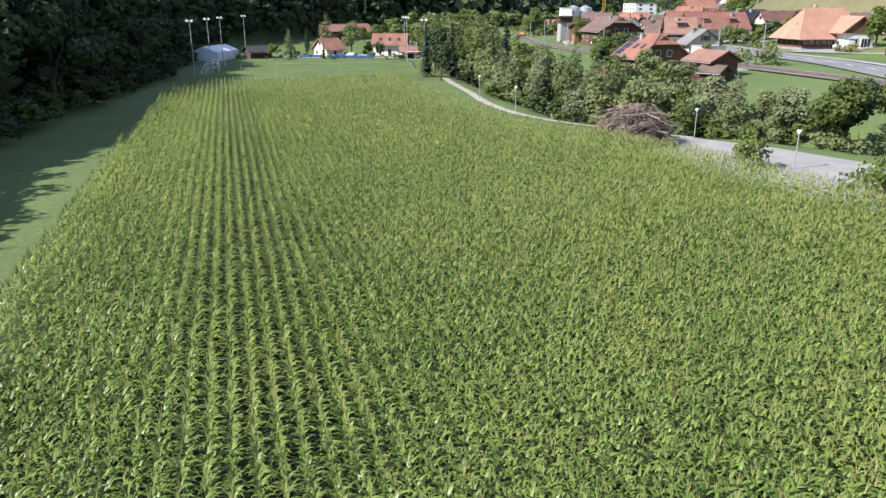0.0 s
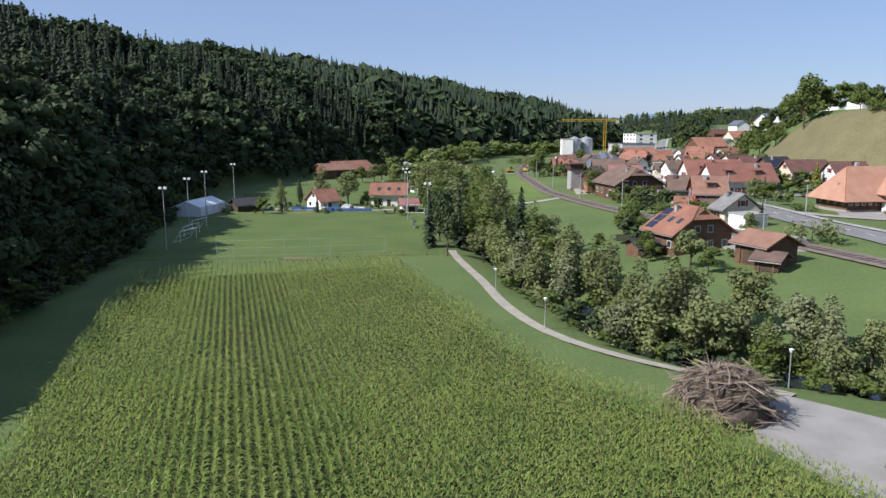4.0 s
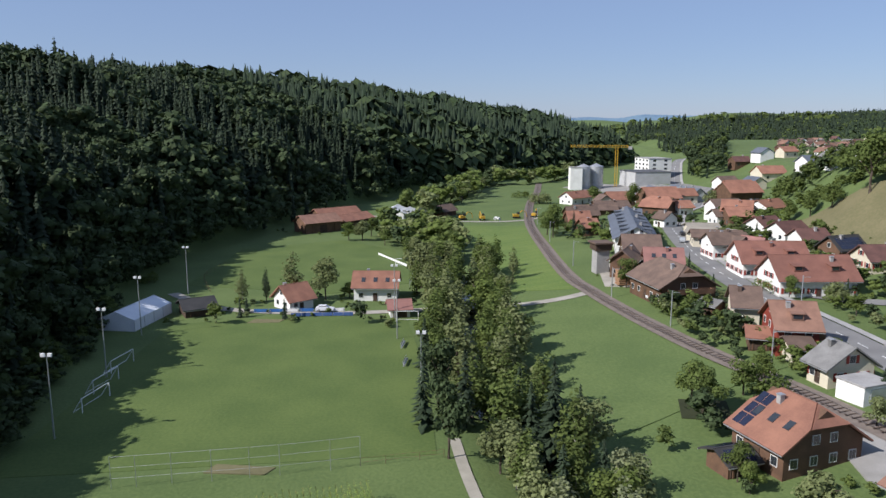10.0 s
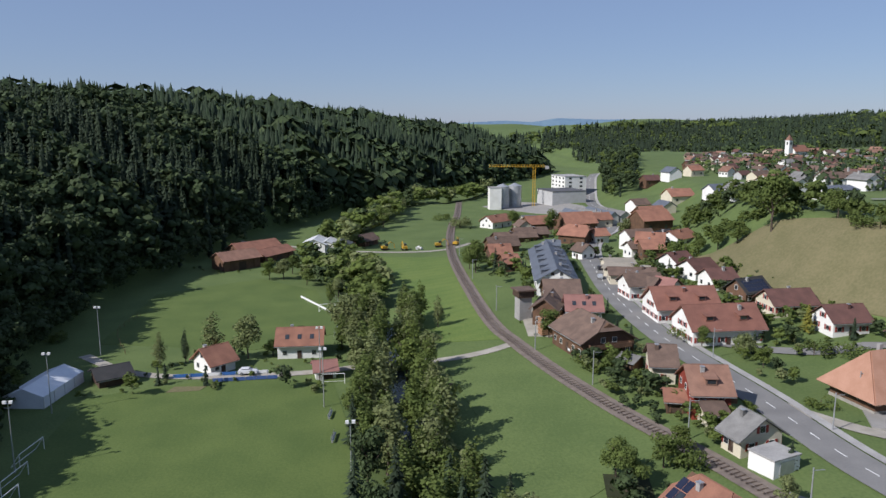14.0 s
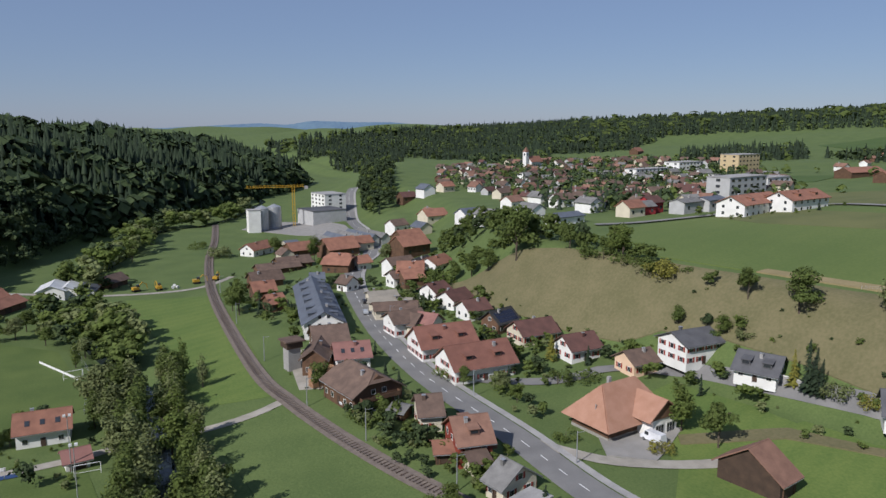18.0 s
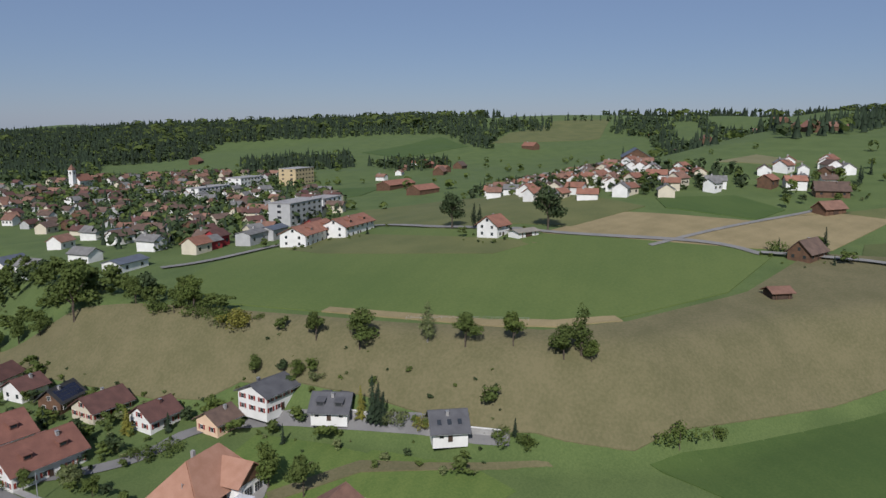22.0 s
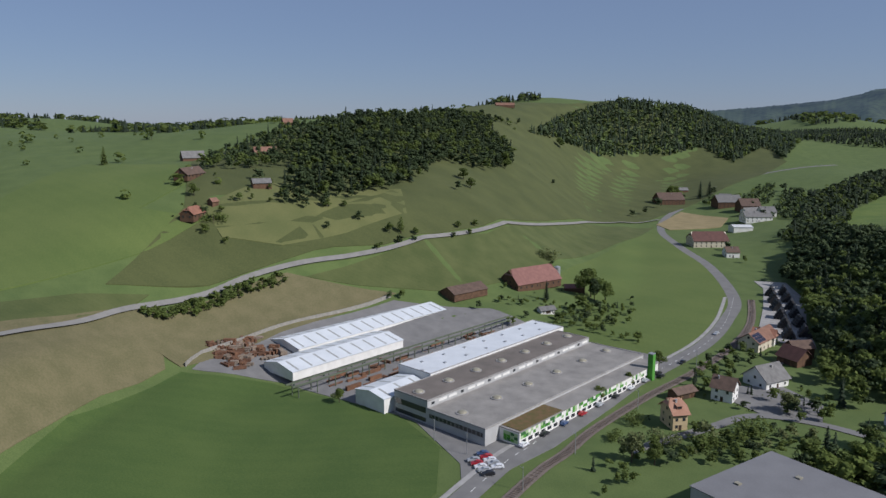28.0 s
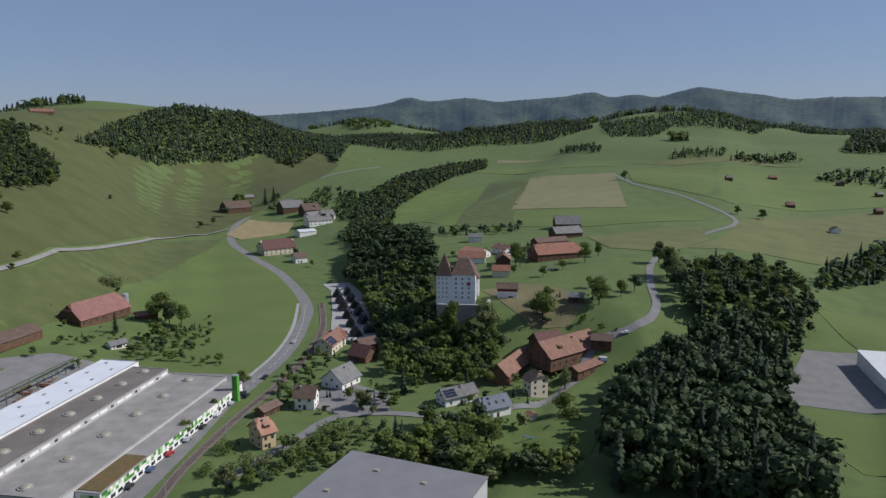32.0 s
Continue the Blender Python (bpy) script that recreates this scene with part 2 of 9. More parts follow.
WALLS = {
    "white": material("white_render", (0.78, 0.77, 0.73), (0.66, 0.65, 0.61), 3, 0.25, 0.9, 0.01),
    "cream": material("cream_render", (0.62, 0.56, 0.43), (0.52, 0.47, 0.36), 3, 0.25, 0.9, 0.01),
    "sand": material("sand_render", (0.55, 0.43, 0.25), (0.46, 0.36, 0.21), 3, 0.25, 0.9, 0.01),
    "peach": material("peach_render", (0.72, 0.52, 0.36), (0.62, 0.44, 0.3), 3, 0.25, 0.9, 0.01),
    "wood": material("brown_boards", (0.15, 0.085, 0.05), (0.085, 0.05, 0.032), 1.8, 0.12, 0.9, 0.02, per=0.3),
    "darkwood": material("dark_boards", (0.085, 0.055, 0.038), (0.05, 0.034, 0.025), 1.8, 0.12, 0.9, 0.02),
    "redwood": material("red_boards", (0.26, 0.05, 0.03), (0.17, 0.036, 0.024), 1.5, 0.12, 0.85, 0.02),
    "stone": material("stone_wall", (0.34, 0.32, 0.28), (0.22, 0.21, 0.185), 1.4, 0.2, 0.95, 0.05),
    "grey": material("grey_render", (0.45, 0.45, 0.44), (0.37, 0.37, 0.36), 3, 0.25, 0.9, 0.01),
    "red": material("red_render", (0.36, 0.04, 0.045), (0.28, 0.033, 0.036), 3, 0.25, 0.85, 0.01),
}
# ---- terrain ----
def smooth(a, b, v):
    u = np.clip((v - a) / (b - a), 0, 1)
    return u * u * (3 - 2 * u)


def line_side(x, y, line):
    """Distance from a line of points, positive to the left of its direction."""
    best = np.full(np.shape(x), 1e9)
    side = np.zeros(np.shape(x))
    for (ax, ay), (bx, by) in zip(line, line[1:]):
        dx, dy = bx - ax, by - ay
        u = np.clip(((x - ax) * dx + (y - ay) * dy) / (dx * dx + dy * dy), 0, 1)
        px, py = x - ax - u * dx, y - ay - u * dy
        d = np.hypot(px, py)
        s = np.where(dx * py - dy * px >= 0, 1.0, -1.0)
        near = d < best - 1e-6
        best = np.where(near, d, best)
        side = np.where(near, s, side)
    return best * side


SCARP = [(100, 4600), (330, 1500), (330, 1000), (235, 800), (205, 700), (190, 560), (163, 450), (140, 395), (123, 350), (111, 300), (111, 265),
         (117, 238), (123, 216), (127, 190), (130, 165), (138, 138), (158, 108), (204, 78), (250, 36), (286, 0), (312, -60),
         (318, -130), (306, -200), (340, -330), (520, -560), (720, -760), (1100, -1300), (3600, -4800)]
WOODFOOT = [(-40, -900), (-75, -300), (-42, -60), (-44, 20), (-52, 90), (-63, 180), (-79, 244), (-82, 320), (-64, 395), (-46, 468),
            (-8, 560), (48, 650), (118, 770), (185, 860), (236, 945), (215, 1060), (60, 1500), (-200, 4600)]
CASTLEFOOT = [(-4500, -1500), (-300, -420), (-60, -330), (10, -262), (60, -262), (105, -246), (140, -262), (172, -300), (215, -380),
              (300, -470), (420, -590), (560, -740), (760, -960), (1100, -1500), (3600, -5000)]
RIVER = [(60, -300), (64, -120), (68, -40), (66, 30), (62, 60), (56, 82), (43, 96), (30, 103), (22, 112), (20, 124), (15, 140), (10, 168), (4, 205), (6, 235), (6, 284),
         (-3, 314), (-15, 365), (-13, 420), (-3, 478), (12, 525), (17, 574), (36, 610), (62, 622), (90, 662), (118, 730), (140, 800), (120, 1000)]


def bump(x, y, cx, cy, rx, ry, h, turn=0.0):
    c, s = math.cos(radians(turn)), math.sin(radians(turn))
    u, v = (x - cx) * c + (y - cy) * s, -(x - cx) * s + (y - cy) * c
    return h * np.exp(-(u / rx) ** 2 - (v / ry) ** 2)


def rolls(x, y, size):
    """Soft rolling relief, about -1 to 1."""
    a = np.sin(x / size + 1.3 * np.sin(y / size * 0.7)) * np.cos(y / size * 0.9 + 0.8 * np.sin(x / size * 0.6 + 2))
    return a + 0.5 * np.sin(x / size * 2.3 + 4) * np.cos(y / size * 2.1 + np.sin(x / size * 1.4))


# crest of the hills above the factory: x, y and height
CREST = [(560, -120, 84), (640, -215, 104), (705, -310, 117), (770, -430, 124), (840, -560, 131), (920, -700, 142), (985, -830, 150), (1020, -980, 154), (1010, -1130, 160), (985, -1290, 146)]


def crest_height(x, y):
    """How near a place is to the crest (0 to 1), and the crest's height there."""
    best, top = np.full(np.shape(x), 1e9), np.zeros(np.shape(x))
    for (ax, ay, az), (bx, by, bz) in zip(CREST, CREST[1:]):
        dx, dy = bx - ax, by - ay
        u = np.clip(((x - ax) * dx + (y - ay) * dy) / (dx * dx + dy * dy), 0, 1)
        d = np.hypot(x - ax - u * dx, y - ay - u * dy)
        top = np.where(d < best, az + u * (bz - az), top)
        best = np.minimum(best, d)
    return np.exp(-(best / 140) ** 2), top


def height(x, y):
    x, y = np.asarray(x, float), np.asarray(y, float)
    z = np.zeros(np.broadcast(x, y).shape)
    # the valley floor rises a little towards the main road
    s = line_side(x, y, SCARP)
    rd = np.hypot(x, y - 76)
    near = 1 - smooth(320, 470, y)
    z = z + (5.0 * smooth(-115, -48, s) * near + 3.0 * smooth(-75, -40, s) * (1 - near)) * smooth(20, 120, y)
    z = z + (3.0 * near + 8.0 * (1 - near)) * smooth(-30, 0, s) * smooth(40, 120, y)
    z = z + 9.0 * smooth(-70, 0, s) * (1 - smooth(40, 120, y)) * smooth(-60, 40, y)
    z = z + 4.0 * smooth(-30, 0, s) * (1 - smooth(-60, 40, y))
    # the scarp and the upper fields
    up = np.maximum(s, 0)
    steep = smooth(-40, 60, y)
    z = z + steep * (19 + 3 * near) * smooth(0, 30, s) * (1 - 0.45 * smooth(330, 520, y)) + (1 - steep) * 36 * smooth(0, 130, s)
    tilt = 0.135 + 0.005 * smooth(0, 100, y) - 0.115 * smooth(150, 340, y)
    z = z + tilt * np.clip(up - 25, 0, 310) + 0.02 * np.clip(up - 335, 0, 1500)
    # hills east and south east
    z = z + bump(x, y, 760, -170, 200, 260, 14, 20) * smooth(60, 200, s) + bump(x, y, 900, -460, 300, 190, 20, -35) * smooth(40, 260, s)
    # wooded hill west of the playing field
    w = line_side(x, y, WOODFOOT)
    ridge = np.interp(y, [-400, -120, 60, 120, 260, 560, 680, 780, 880, 980, 1100, 1500], [40, 40, 54, 57, 63, 62, 66, 62, 53, 43, 30, 40])
    hillside = smooth(-420, -230, y)
    z = z + hillside * ridge * (1 - (1 - np.clip(w / 175, 0, 1)) ** 2) * smooth(0, 25, w) + hillside * 0.05 * np.clip(w - 175, 0, 900)
    # castle hill and the fields behind it, to the south
    c = -line_side(x, y, CASTLEFOOT)
    z = z + 25 * smooth(0, 62, c) * smooth(-130, -30, -np.abs(x - 110) + 90) + 12 * smooth(0, 90, c) * (1 - smooth(-130, -30, -np.abs(x - 110) + 90))
    z = z + 0.045 * np.clip(c - 60, 0, 900)
    # distant ridges all round
    far = smooth(900, 2600, rd)
    north = smooth(-0.2, 0.6, (y - 76) / np.maximum(rd, 1))
    south = smooth(0.2, 0.8, (76 - y) / np.maximum(rd, 1))
    z = z * (1 - 0.75 * smooth(1500, 3000, rd)) + far * (60 + 24 * south - 22 * north)
    z = z + far * (24 + 14 * south) * rolls(x, y, 300) + smooth(450, 900, rd) * (1 - far) * 5 * rolls(x, y, 120)
    z = z + bump(x, y, 1150, 1650, 750, 480, 20, -40) + bump(x, y, 1600, 760, 420, 420, 12) + bump(x, y, 1330, -1700, 560, 400, 22)
    z = z + bump(x, y, 1480, -1640, 480, 360, 62) - bump(x, y, 2100, 120, 500, 420, 26) - bump(x, y, 900, 3300, 1300, 1200, 26)
    z = z + bump(x, y, 1580, 700, 480, 480, 30) - bump(x, y, 820, 1400, 520, 420, 24) - bump(x, y, 200, 2100, 600, 600, 22)
    z = z - bump(x, y, 1750, -700, 520, 520, 40)
    near, top = crest_height(x, y)
    z = z + near * (top - z)
    # river bed
    r = line_side(x, y, RIVER)
    z = z - 2.2 * np.exp(-(r / 4.5) ** 2) * smooth(-350, -250, y) * (1 - smooth(850, 950, y))
    return z


def ground_at(x, y):
    return float(height(np.array([x]), np.array([y]))[0])

# ---- helpers for meshes ----
def mesh_from(name, verts, faces, mats=(), smooth_shade=False):
    me = bpy.data.meshes.new(name)
    me.from_pydata(verts, [], faces)
    for m in mats:
        me.materials.append(m)
    if smooth_shade:
        me.polygons.foreach_set("use_smooth", np.ones(len(me.polygons), bool))
    me.update()
    return me


def part(name, me, parent=None, label="", loc=(0, 0, 0), rot=0.0):
    """Links a mesh as one object under a thing, at a place and a turn about z in the thing's own space."""
    ob = new(name, me)
    ob.parent = parent
    ob.location = loc
    ob.rotation_euler = (0, 0, radians(rot))
    if label:
        ob["label"] = label
    return ob


def box_mesh(name, boxes, mat):
    """One mesh of boxes (cx, cy, cz, sx, sy, sz)."""
    v, f = [], []
    for cx, cy, cz, sx, sy, sz in boxes:
        k = len(v)
        for dz in (-0.5, 0.5):
            v += [(cx - sx / 2, cy - sy / 2, cz + dz * sz), (cx + sx / 2, cy - sy / 2, cz + dz * sz), (cx + sx / 2, cy + sy / 2, cz + dz * sz), (cx - sx / 2, cy + sy / 2, cz + dz * sz)]
        f += [(k, k + 3, k + 2, k + 1), (k + 4, k + 5, k + 6, k + 7), (k, k + 1, k + 5, k + 4), (k + 1, k + 2, k + 6, k + 5), (k + 2, k + 3, k + 7, k + 6), (k + 3, k, k + 4, k + 7)]
    return mesh_from(name, v, f, [mat])


def tube_mesh(name, pts, radii, mat, sides=6, cap=True):
    """A tapered tube along points."""
    v, f = [], []
    pts = [Vector(p) for p in pts]
    for i, p in enumerate(pts):
        d = (pts[min(i + 1, len(pts) - 1)] - pts[max(i - 1, 0)]).normalized()
        q = d.to_track_quat("Z", "Y")
        for k in range(sides):
            a = 2 * math.pi * k / sides
            v.append(p + q @ Vector((math.cos(a) * radii[i], math.sin(a) * radii[i], 0)))
    for i in range(len(pts) - 1):
        for k in range(sides):
            a, b = i * sides + k, i * sides + (k + 1) % sides
            f.append((a, b, b + sides, a + sides))
    if cap:
        f.append(tuple(range(sides))[::-1])
        f.append(tuple(range((len(pts) - 1) * sides, len(pts) * sides)))
    return mesh_from(name, v, f, [mat])


def empty(name, x, y, z, turn, label, category, group="", kind=""):
    ob = new(name)
    ob.matrix_basis = pose(x, y, z, 0, 0, turn)
    return tagged(ob, label, category, group, kind)


def warp(u, core, reach):
    """Even steps in the middle, growing outwards to the horizon."""
    return np.where(np.abs(u) < 1, u * core, np.sign(u) * (core + (reach - core) * ((np.abs(u) - 1)) ** 2.2))


# the ground, one sheet to the horizon
us = np.concatenate([np.linspace(-2, -1, 76)[:-1], np.linspace(-1, 1, 190), np.linspace(1, 2, 86)[1:]])
vs = np.concatenate([np.linspace(-2, -1, 86)[:-1], np.linspace(-1, 1, 260), np.linspace(1, 2, 76)[1:]])
gx = warp(us, 330, 4300) + 150
gy = warp(vs, 480, 4300) + 60
GX, GY = np.meshgrid(gx, gy, indexing="ij")
GZ = height(GX.ravel(), GY.ravel())
nx, ny = len(gx), len(gy)
gv = np.stack([GX.ravel(), GY.ravel(), GZ], 1)
idx = np.arange(nx * ny).reshape(nx, ny)
quads = np.stack([idx[:-1, :-1], idx[1:, :-1], idx[1:, 1:], idx[:-1, 1:]], -1).reshape(-1, 4)
gm = bpy.data.meshes.new("ground")
gm.vertices.add(len(gv))
gm.vertices.foreach_set("co", gv.ravel())
gm.loops.add(quads.size)
gm.loops.foreach_set("vertex_index", quads.ravel())
gm.polygons.add(len(quads))
gm.polygons.foreach_set("loop_start", np.arange(len(quads)) * 4)
gm.polygons.foreach_set("use_smooth", np.ones(len(quads), bool))
gm.materials.append(GRASS)
gm.update()
gm.validate()
tagged(new("ground", gm), "rolling green grassland of a river valley", "ground", kind="structure")


# distant hills that close the valley, far behind the ground's own hills, their haze painted as a glow
def far_hills(label, near, crest, knots, wild, day, glow, seed):
    """A range of wooded hills between two distances. knots: (compass angle from +x, height of the crest); glow:
    emission colour standing in for haze.
    """
    rng = np.random.RandomState(seed)
    ang = np.array([k[0] for k in knots], float)
    top = np.array([k[1] for k in knots], float)
    order = np.argsort(ang)
    az = np.arange(ang.min(), ang.max(), 0.12)
    rim = np.interp(az, ang[order], top[order])
    rim = np.convolve(np.pad(rim, 4, "edge"), np.ones(9) / 9, "valid") + rng.normal(0, wild * 0.22, len(az))
    steps = 16
    v, f = [], []
    for j in range(steps + 2):
        u = min(j / steps, 1.0)
        r = near + (crest - near) * u + (260 if j > steps else 0)
        a = np.radians(az)
        spur = wild * 4 * math.sin(math.pi * u) * rolls(az * 55, np.full(len(az), r / 4), 60)
        z = (-20 + (rim + 20) * u ** 0.8 + spur) if j <= steps else np.full(len(az), -60.0)
        v.append(np.column_stack([np.cos(a) * r, 76 + np.sin(a) * r, z]))
    n = len(az)
    for j in range(steps + 1):
        for k in range(n - 1):
            f.append((j * n + k, (j + 1) * n + k, (j + 1) * n + k + 1, j * n + k + 1))
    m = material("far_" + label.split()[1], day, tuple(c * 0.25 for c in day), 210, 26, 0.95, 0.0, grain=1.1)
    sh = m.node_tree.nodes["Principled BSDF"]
    # even bluish emission over the hills' own colour imitates haze in the air
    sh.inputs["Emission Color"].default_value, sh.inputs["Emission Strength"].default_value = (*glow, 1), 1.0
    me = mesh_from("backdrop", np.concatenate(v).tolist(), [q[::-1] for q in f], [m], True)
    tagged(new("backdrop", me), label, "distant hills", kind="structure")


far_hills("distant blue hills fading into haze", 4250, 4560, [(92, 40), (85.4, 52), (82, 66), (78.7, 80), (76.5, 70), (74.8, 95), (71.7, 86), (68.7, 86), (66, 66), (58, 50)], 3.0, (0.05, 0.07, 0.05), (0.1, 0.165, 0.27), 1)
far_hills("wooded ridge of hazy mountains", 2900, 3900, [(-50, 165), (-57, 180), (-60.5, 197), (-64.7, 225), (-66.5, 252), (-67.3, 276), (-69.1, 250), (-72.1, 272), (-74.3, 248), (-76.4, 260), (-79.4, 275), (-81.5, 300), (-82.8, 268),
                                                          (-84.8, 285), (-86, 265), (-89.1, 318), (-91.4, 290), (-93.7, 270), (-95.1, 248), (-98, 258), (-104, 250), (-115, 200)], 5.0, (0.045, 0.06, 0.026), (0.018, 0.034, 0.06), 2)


def inside(x, y, poly):
    ok = np.zeros(np.shape(x), bool)
    for (ax, ay), (bx, by) in zip(poly, poly[1:] + poly[:1]):
        if ay == by:
            continue
        ok ^= ((ay > y) != (by > y)) & (x < (bx - ax) * (y - ay) / (by - ay) + ax)
    return ok


def drape(name, poly, mat, label, category="field", lift=0.12, step=6.0):
    """A sheet with the outline poly, laid over the ground."""
    bm = bmesh.new()
    bm.faces.new([bm.verts.new((x, y, 0)) for x, y in poly])
    xs, ys = [p[0] for p in poly], [p[1] for p in poly]
    for axis, lo, hi in ((0, min(xs), max(xs)), (1, min(ys), max(ys))):
        c = lo + step
        while c < hi:
            co, no = [0, 0, 0], [0, 0, 0]
            co[axis], no[axis] = c, 1
            bmesh.ops.bisect_plane(bm, geom=bm.verts[:] + bm.edges[:] + bm.faces[:], plane_co=co, plane_no=no)
            c += step
    bmesh.ops.triangulate(bm, faces=bm.faces[:])
    lift = lift if lift < 0.3 else 0.3 + 0.3 * (lift - 0.3)
    co = np.array([v.co[:2] for v in bm.verts])
    z = height(co[:, 0], co[:, 1]) + lift
    for v, h in zip(bm.verts, z):
        v.co.z = h
    for f in bm.faces:
        f.smooth = True
        if f.normal.z < 0:
            f.normal_flip()
    # the edge goes down into the ground
    down = {}
    for e in [e for e in bm.edges if e.is_boundary]:
        a, b = e.verts
        for q in (a, b):
            if q not in down:
                down[q] = (bm.verts.new(q.co), bm.verts.new((q.co.x, q.co.y, q.co.z - lift - 0.5)))
        bm.faces.new((down[a][0], down[b][0], down[b][1], down[a][1]))
    me = bpy.data.meshes.new(name)
    bm.to_mesh(me)
    bm.free()
    me.materials.append(mat)
    return tagged(new(name, me), label, category, kind="structure")


def curve_points(pts, step=4.0):
    """Points along a smooth curve through pts."""
    out = []
    p = [pts[0]] + list(pts) + [pts[-1]]
    for i in range(1, len(p) - 2):
        a, b, c, d = (np.array(q, float) for q in p[i - 1:i + 3])
        k = max(2, int(np.linalg.norm(c - b) / step))
        for j in range(k):
            t = j / k
            out.append(0.5 * (2 * b + (c - a) * t + (2 * a - 5 * b + 4 * c - d) * t * t + (3 * b - a - 3 * c + d) * t ** 3))
    out.append(np.array(pts[-1], float))
    return np.array(out)


def ribbon_mesh(name, pts, width, mat, lift, step=3.0, cross=3, shift=0.0, dip=None):
    c = curve_points(pts, step)
    d = np.gradient(c, axis=0)
    d /= np.linalg.norm(d, axis=1)[:, None]
    nrm = np.stack([d[:, 1], -d[:, 0]], 1)
    v, f = [], []
    for i in range(cross):
        o = shift + width * (i / (cross - 1) - 0.5)
        q = c + nrm * o
        z = height(q[:, 0], q[:, 1]) + lift if dip is None else np.full(len(q), dip)
        v.append(np.column_stack([q, z]))
    n = len(c)
    for i in range(cross - 1):
        for k in range(n - 1):
            f.append((i * n + k, (i + 1) * n + k, (i + 1) * n + k + 1, i * n + k + 1))
    return mesh_from(name, np.concatenate(v).tolist(), f, [mat], True)


def ribbon(name, pts, width, mat, label, category, lift=0.16, **more):
    return tagged(new(name, ribbon_mesh(name, pts, width, mat, lift, **more)), label, category, kind="structure")


def fill(poly, gap, seed):
    """Uneven points about gap apart inside poly."""
    rng = np.random.RandomState(seed)
    xs, ys = [p[0] for p in poly], [p[1] for p in poly]
    X, Y = np.meshgrid(np.arange(min(xs), max(xs), gap), np.arange(min(ys), max(ys), gap))
    X = X.ravel() + rng.uniform(-0.5, 0.5, X.size) * gap
    Y = Y.ravel() + rng.uniform(-0.5, 0.5, Y.size) * gap
    ok = inside(X, Y, poly)
    return X[ok], Y[ok], rng

# ---- fields, roads, railway, river ----
CORN = [(-14.5, 8), (-21, 32), (-33, 76), (-46, 124), (-50, 141), (-38, 147), (-10, 155), (-4, 136), (2, 118), (9, 97), (17, 88), (22, 79), (27, 68.5), (33, 56.5), (40, 43), (54, 8)]
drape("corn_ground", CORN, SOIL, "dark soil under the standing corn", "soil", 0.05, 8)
drape("playing_field", [(-60, 160), (-2, 167), (-4, 200), (-9, 236), (-34, 241), (-61, 232)], LAWN, "mown grass playing field with worn patches", "playing field", 0.06, 8)
drape("training_field", [(-72, 272), (-30, 262), (-8, 276), (-18, 330), (-40, 352), (-72, 330)], LAWN, "smaller mown training field", "playing field", 0.06, 8)
drape("meadow_north", [(15.8, 259.7), (34.5, 254.8), (36.2, 290.1), (38.8, 385.9), (4, 395), (11.7, 325.2)], MEADOW, "mown meadow beside the railway", "meadow", 0.1, 8)
drape("meadow_river", [(23.9, 171.6), (47.8, 187.1), (38.5, 234.3), (32, 245.1), (16.8, 241.5)], GRASS, "rough meadow between river and railway", "meadow", 0.1, 8)
drape("gravel_lot", [(23.5, 82), (25, 87.5), (30, 92), (38, 84.5), (43, 77), (52, 66), (62, 46), (70, 20), (62, 10), (55, 10), (41, 43), (34, 57), (28, 69)], LOT, "pale gravel parking place", "gravel", 0.16, 4)
drape("upper_field", [(158, 217), (164, 196), (172, 166), (178, 150), (188, 139), (236, 117), (296, 110), (284, 138), (264, 190), (268, 238), (277, 290), (232, 298), (190, 300), (160, 285), (148, 262)], LUSHER, "broad green field on the terrace", "field", 0.35, 6)
drape("stubble_field", [(260, 195), (318, 181), (338, 125), (374, 105), (379, 71), (307, 93), (277, 150)], STUBBLE, "pale stubble field", "field", 0.25, 7)
drape("pasture_slope", [(114, 349.7), (113.7, 313.6), (116, 288.6), (117.4, 265.7), (120.7, 247.8), (125.8, 232.4), (132.8, 225), (137.7, 207.6), (140.2, 187.7), (141.1, 167.3), (144, 152), (149.8, 136.1), (156.8, 121.8), (205, 86), (228, 69), (278, 22), (302, -8), (318, -12), (348, -10), (312, 60), (298.3, 99.9), (240, 112), (190, 135), (172, 152), (160, 190), (154, 217), (142, 262), (132, 305)], DRY, "dry brown pasture slope", "pasture", 0.5, 3.5)
drape("green_field", [(155.9, 117.6), (172, 104.7), (204, 81), (226, 64), (262, 36), (300, -14), (280, -46), (248, -62), (222, -72), (190, -68), (165, -48), (152, -20), (140, 60)], LUSH, "lush green field beside the factory", "field", 0.3, 4)
drape("lower_meadow", [(86, 168), (104, 150), (131, 139.4), (135.5, 153.1), (129.2, 182.2), (122.5, 208.7), (106, 206), (95.7, 177.6)], MEADOW, "green meadow below the upper street", "meadow", 0.1, 6)
drape("valley_field", [(205, -215), (262, -200), (272, -236), (318, -270), (345, -281), (452, -508), (496, -596), (375, -485), (318, -435), (251, -350), (220, -290), (203, -222)], LUSHER, "long green field beside the valley road", "field", 0.2, 9)
drape("west_field", [(-66, -392), (-100, -404), (-170, -420), (-170, -340), (-92, -340)], LUSHER, "bright green field above the yard", "field", 0.25, 9)
drape("yard_asphalt", [(-36, -264), (-56, -345), (-84, -352), (-120, -330), (-120, -262)], ASPHALT, "grey asphalt yard beside a hall", "yard", 0.14, 8)
drape("yard_crop", [(-30, -258), (-120, -258), (-120, -200), (-60, -200)], LUSHER, "bright green crop beside the yard", "field", 0.14, 8)

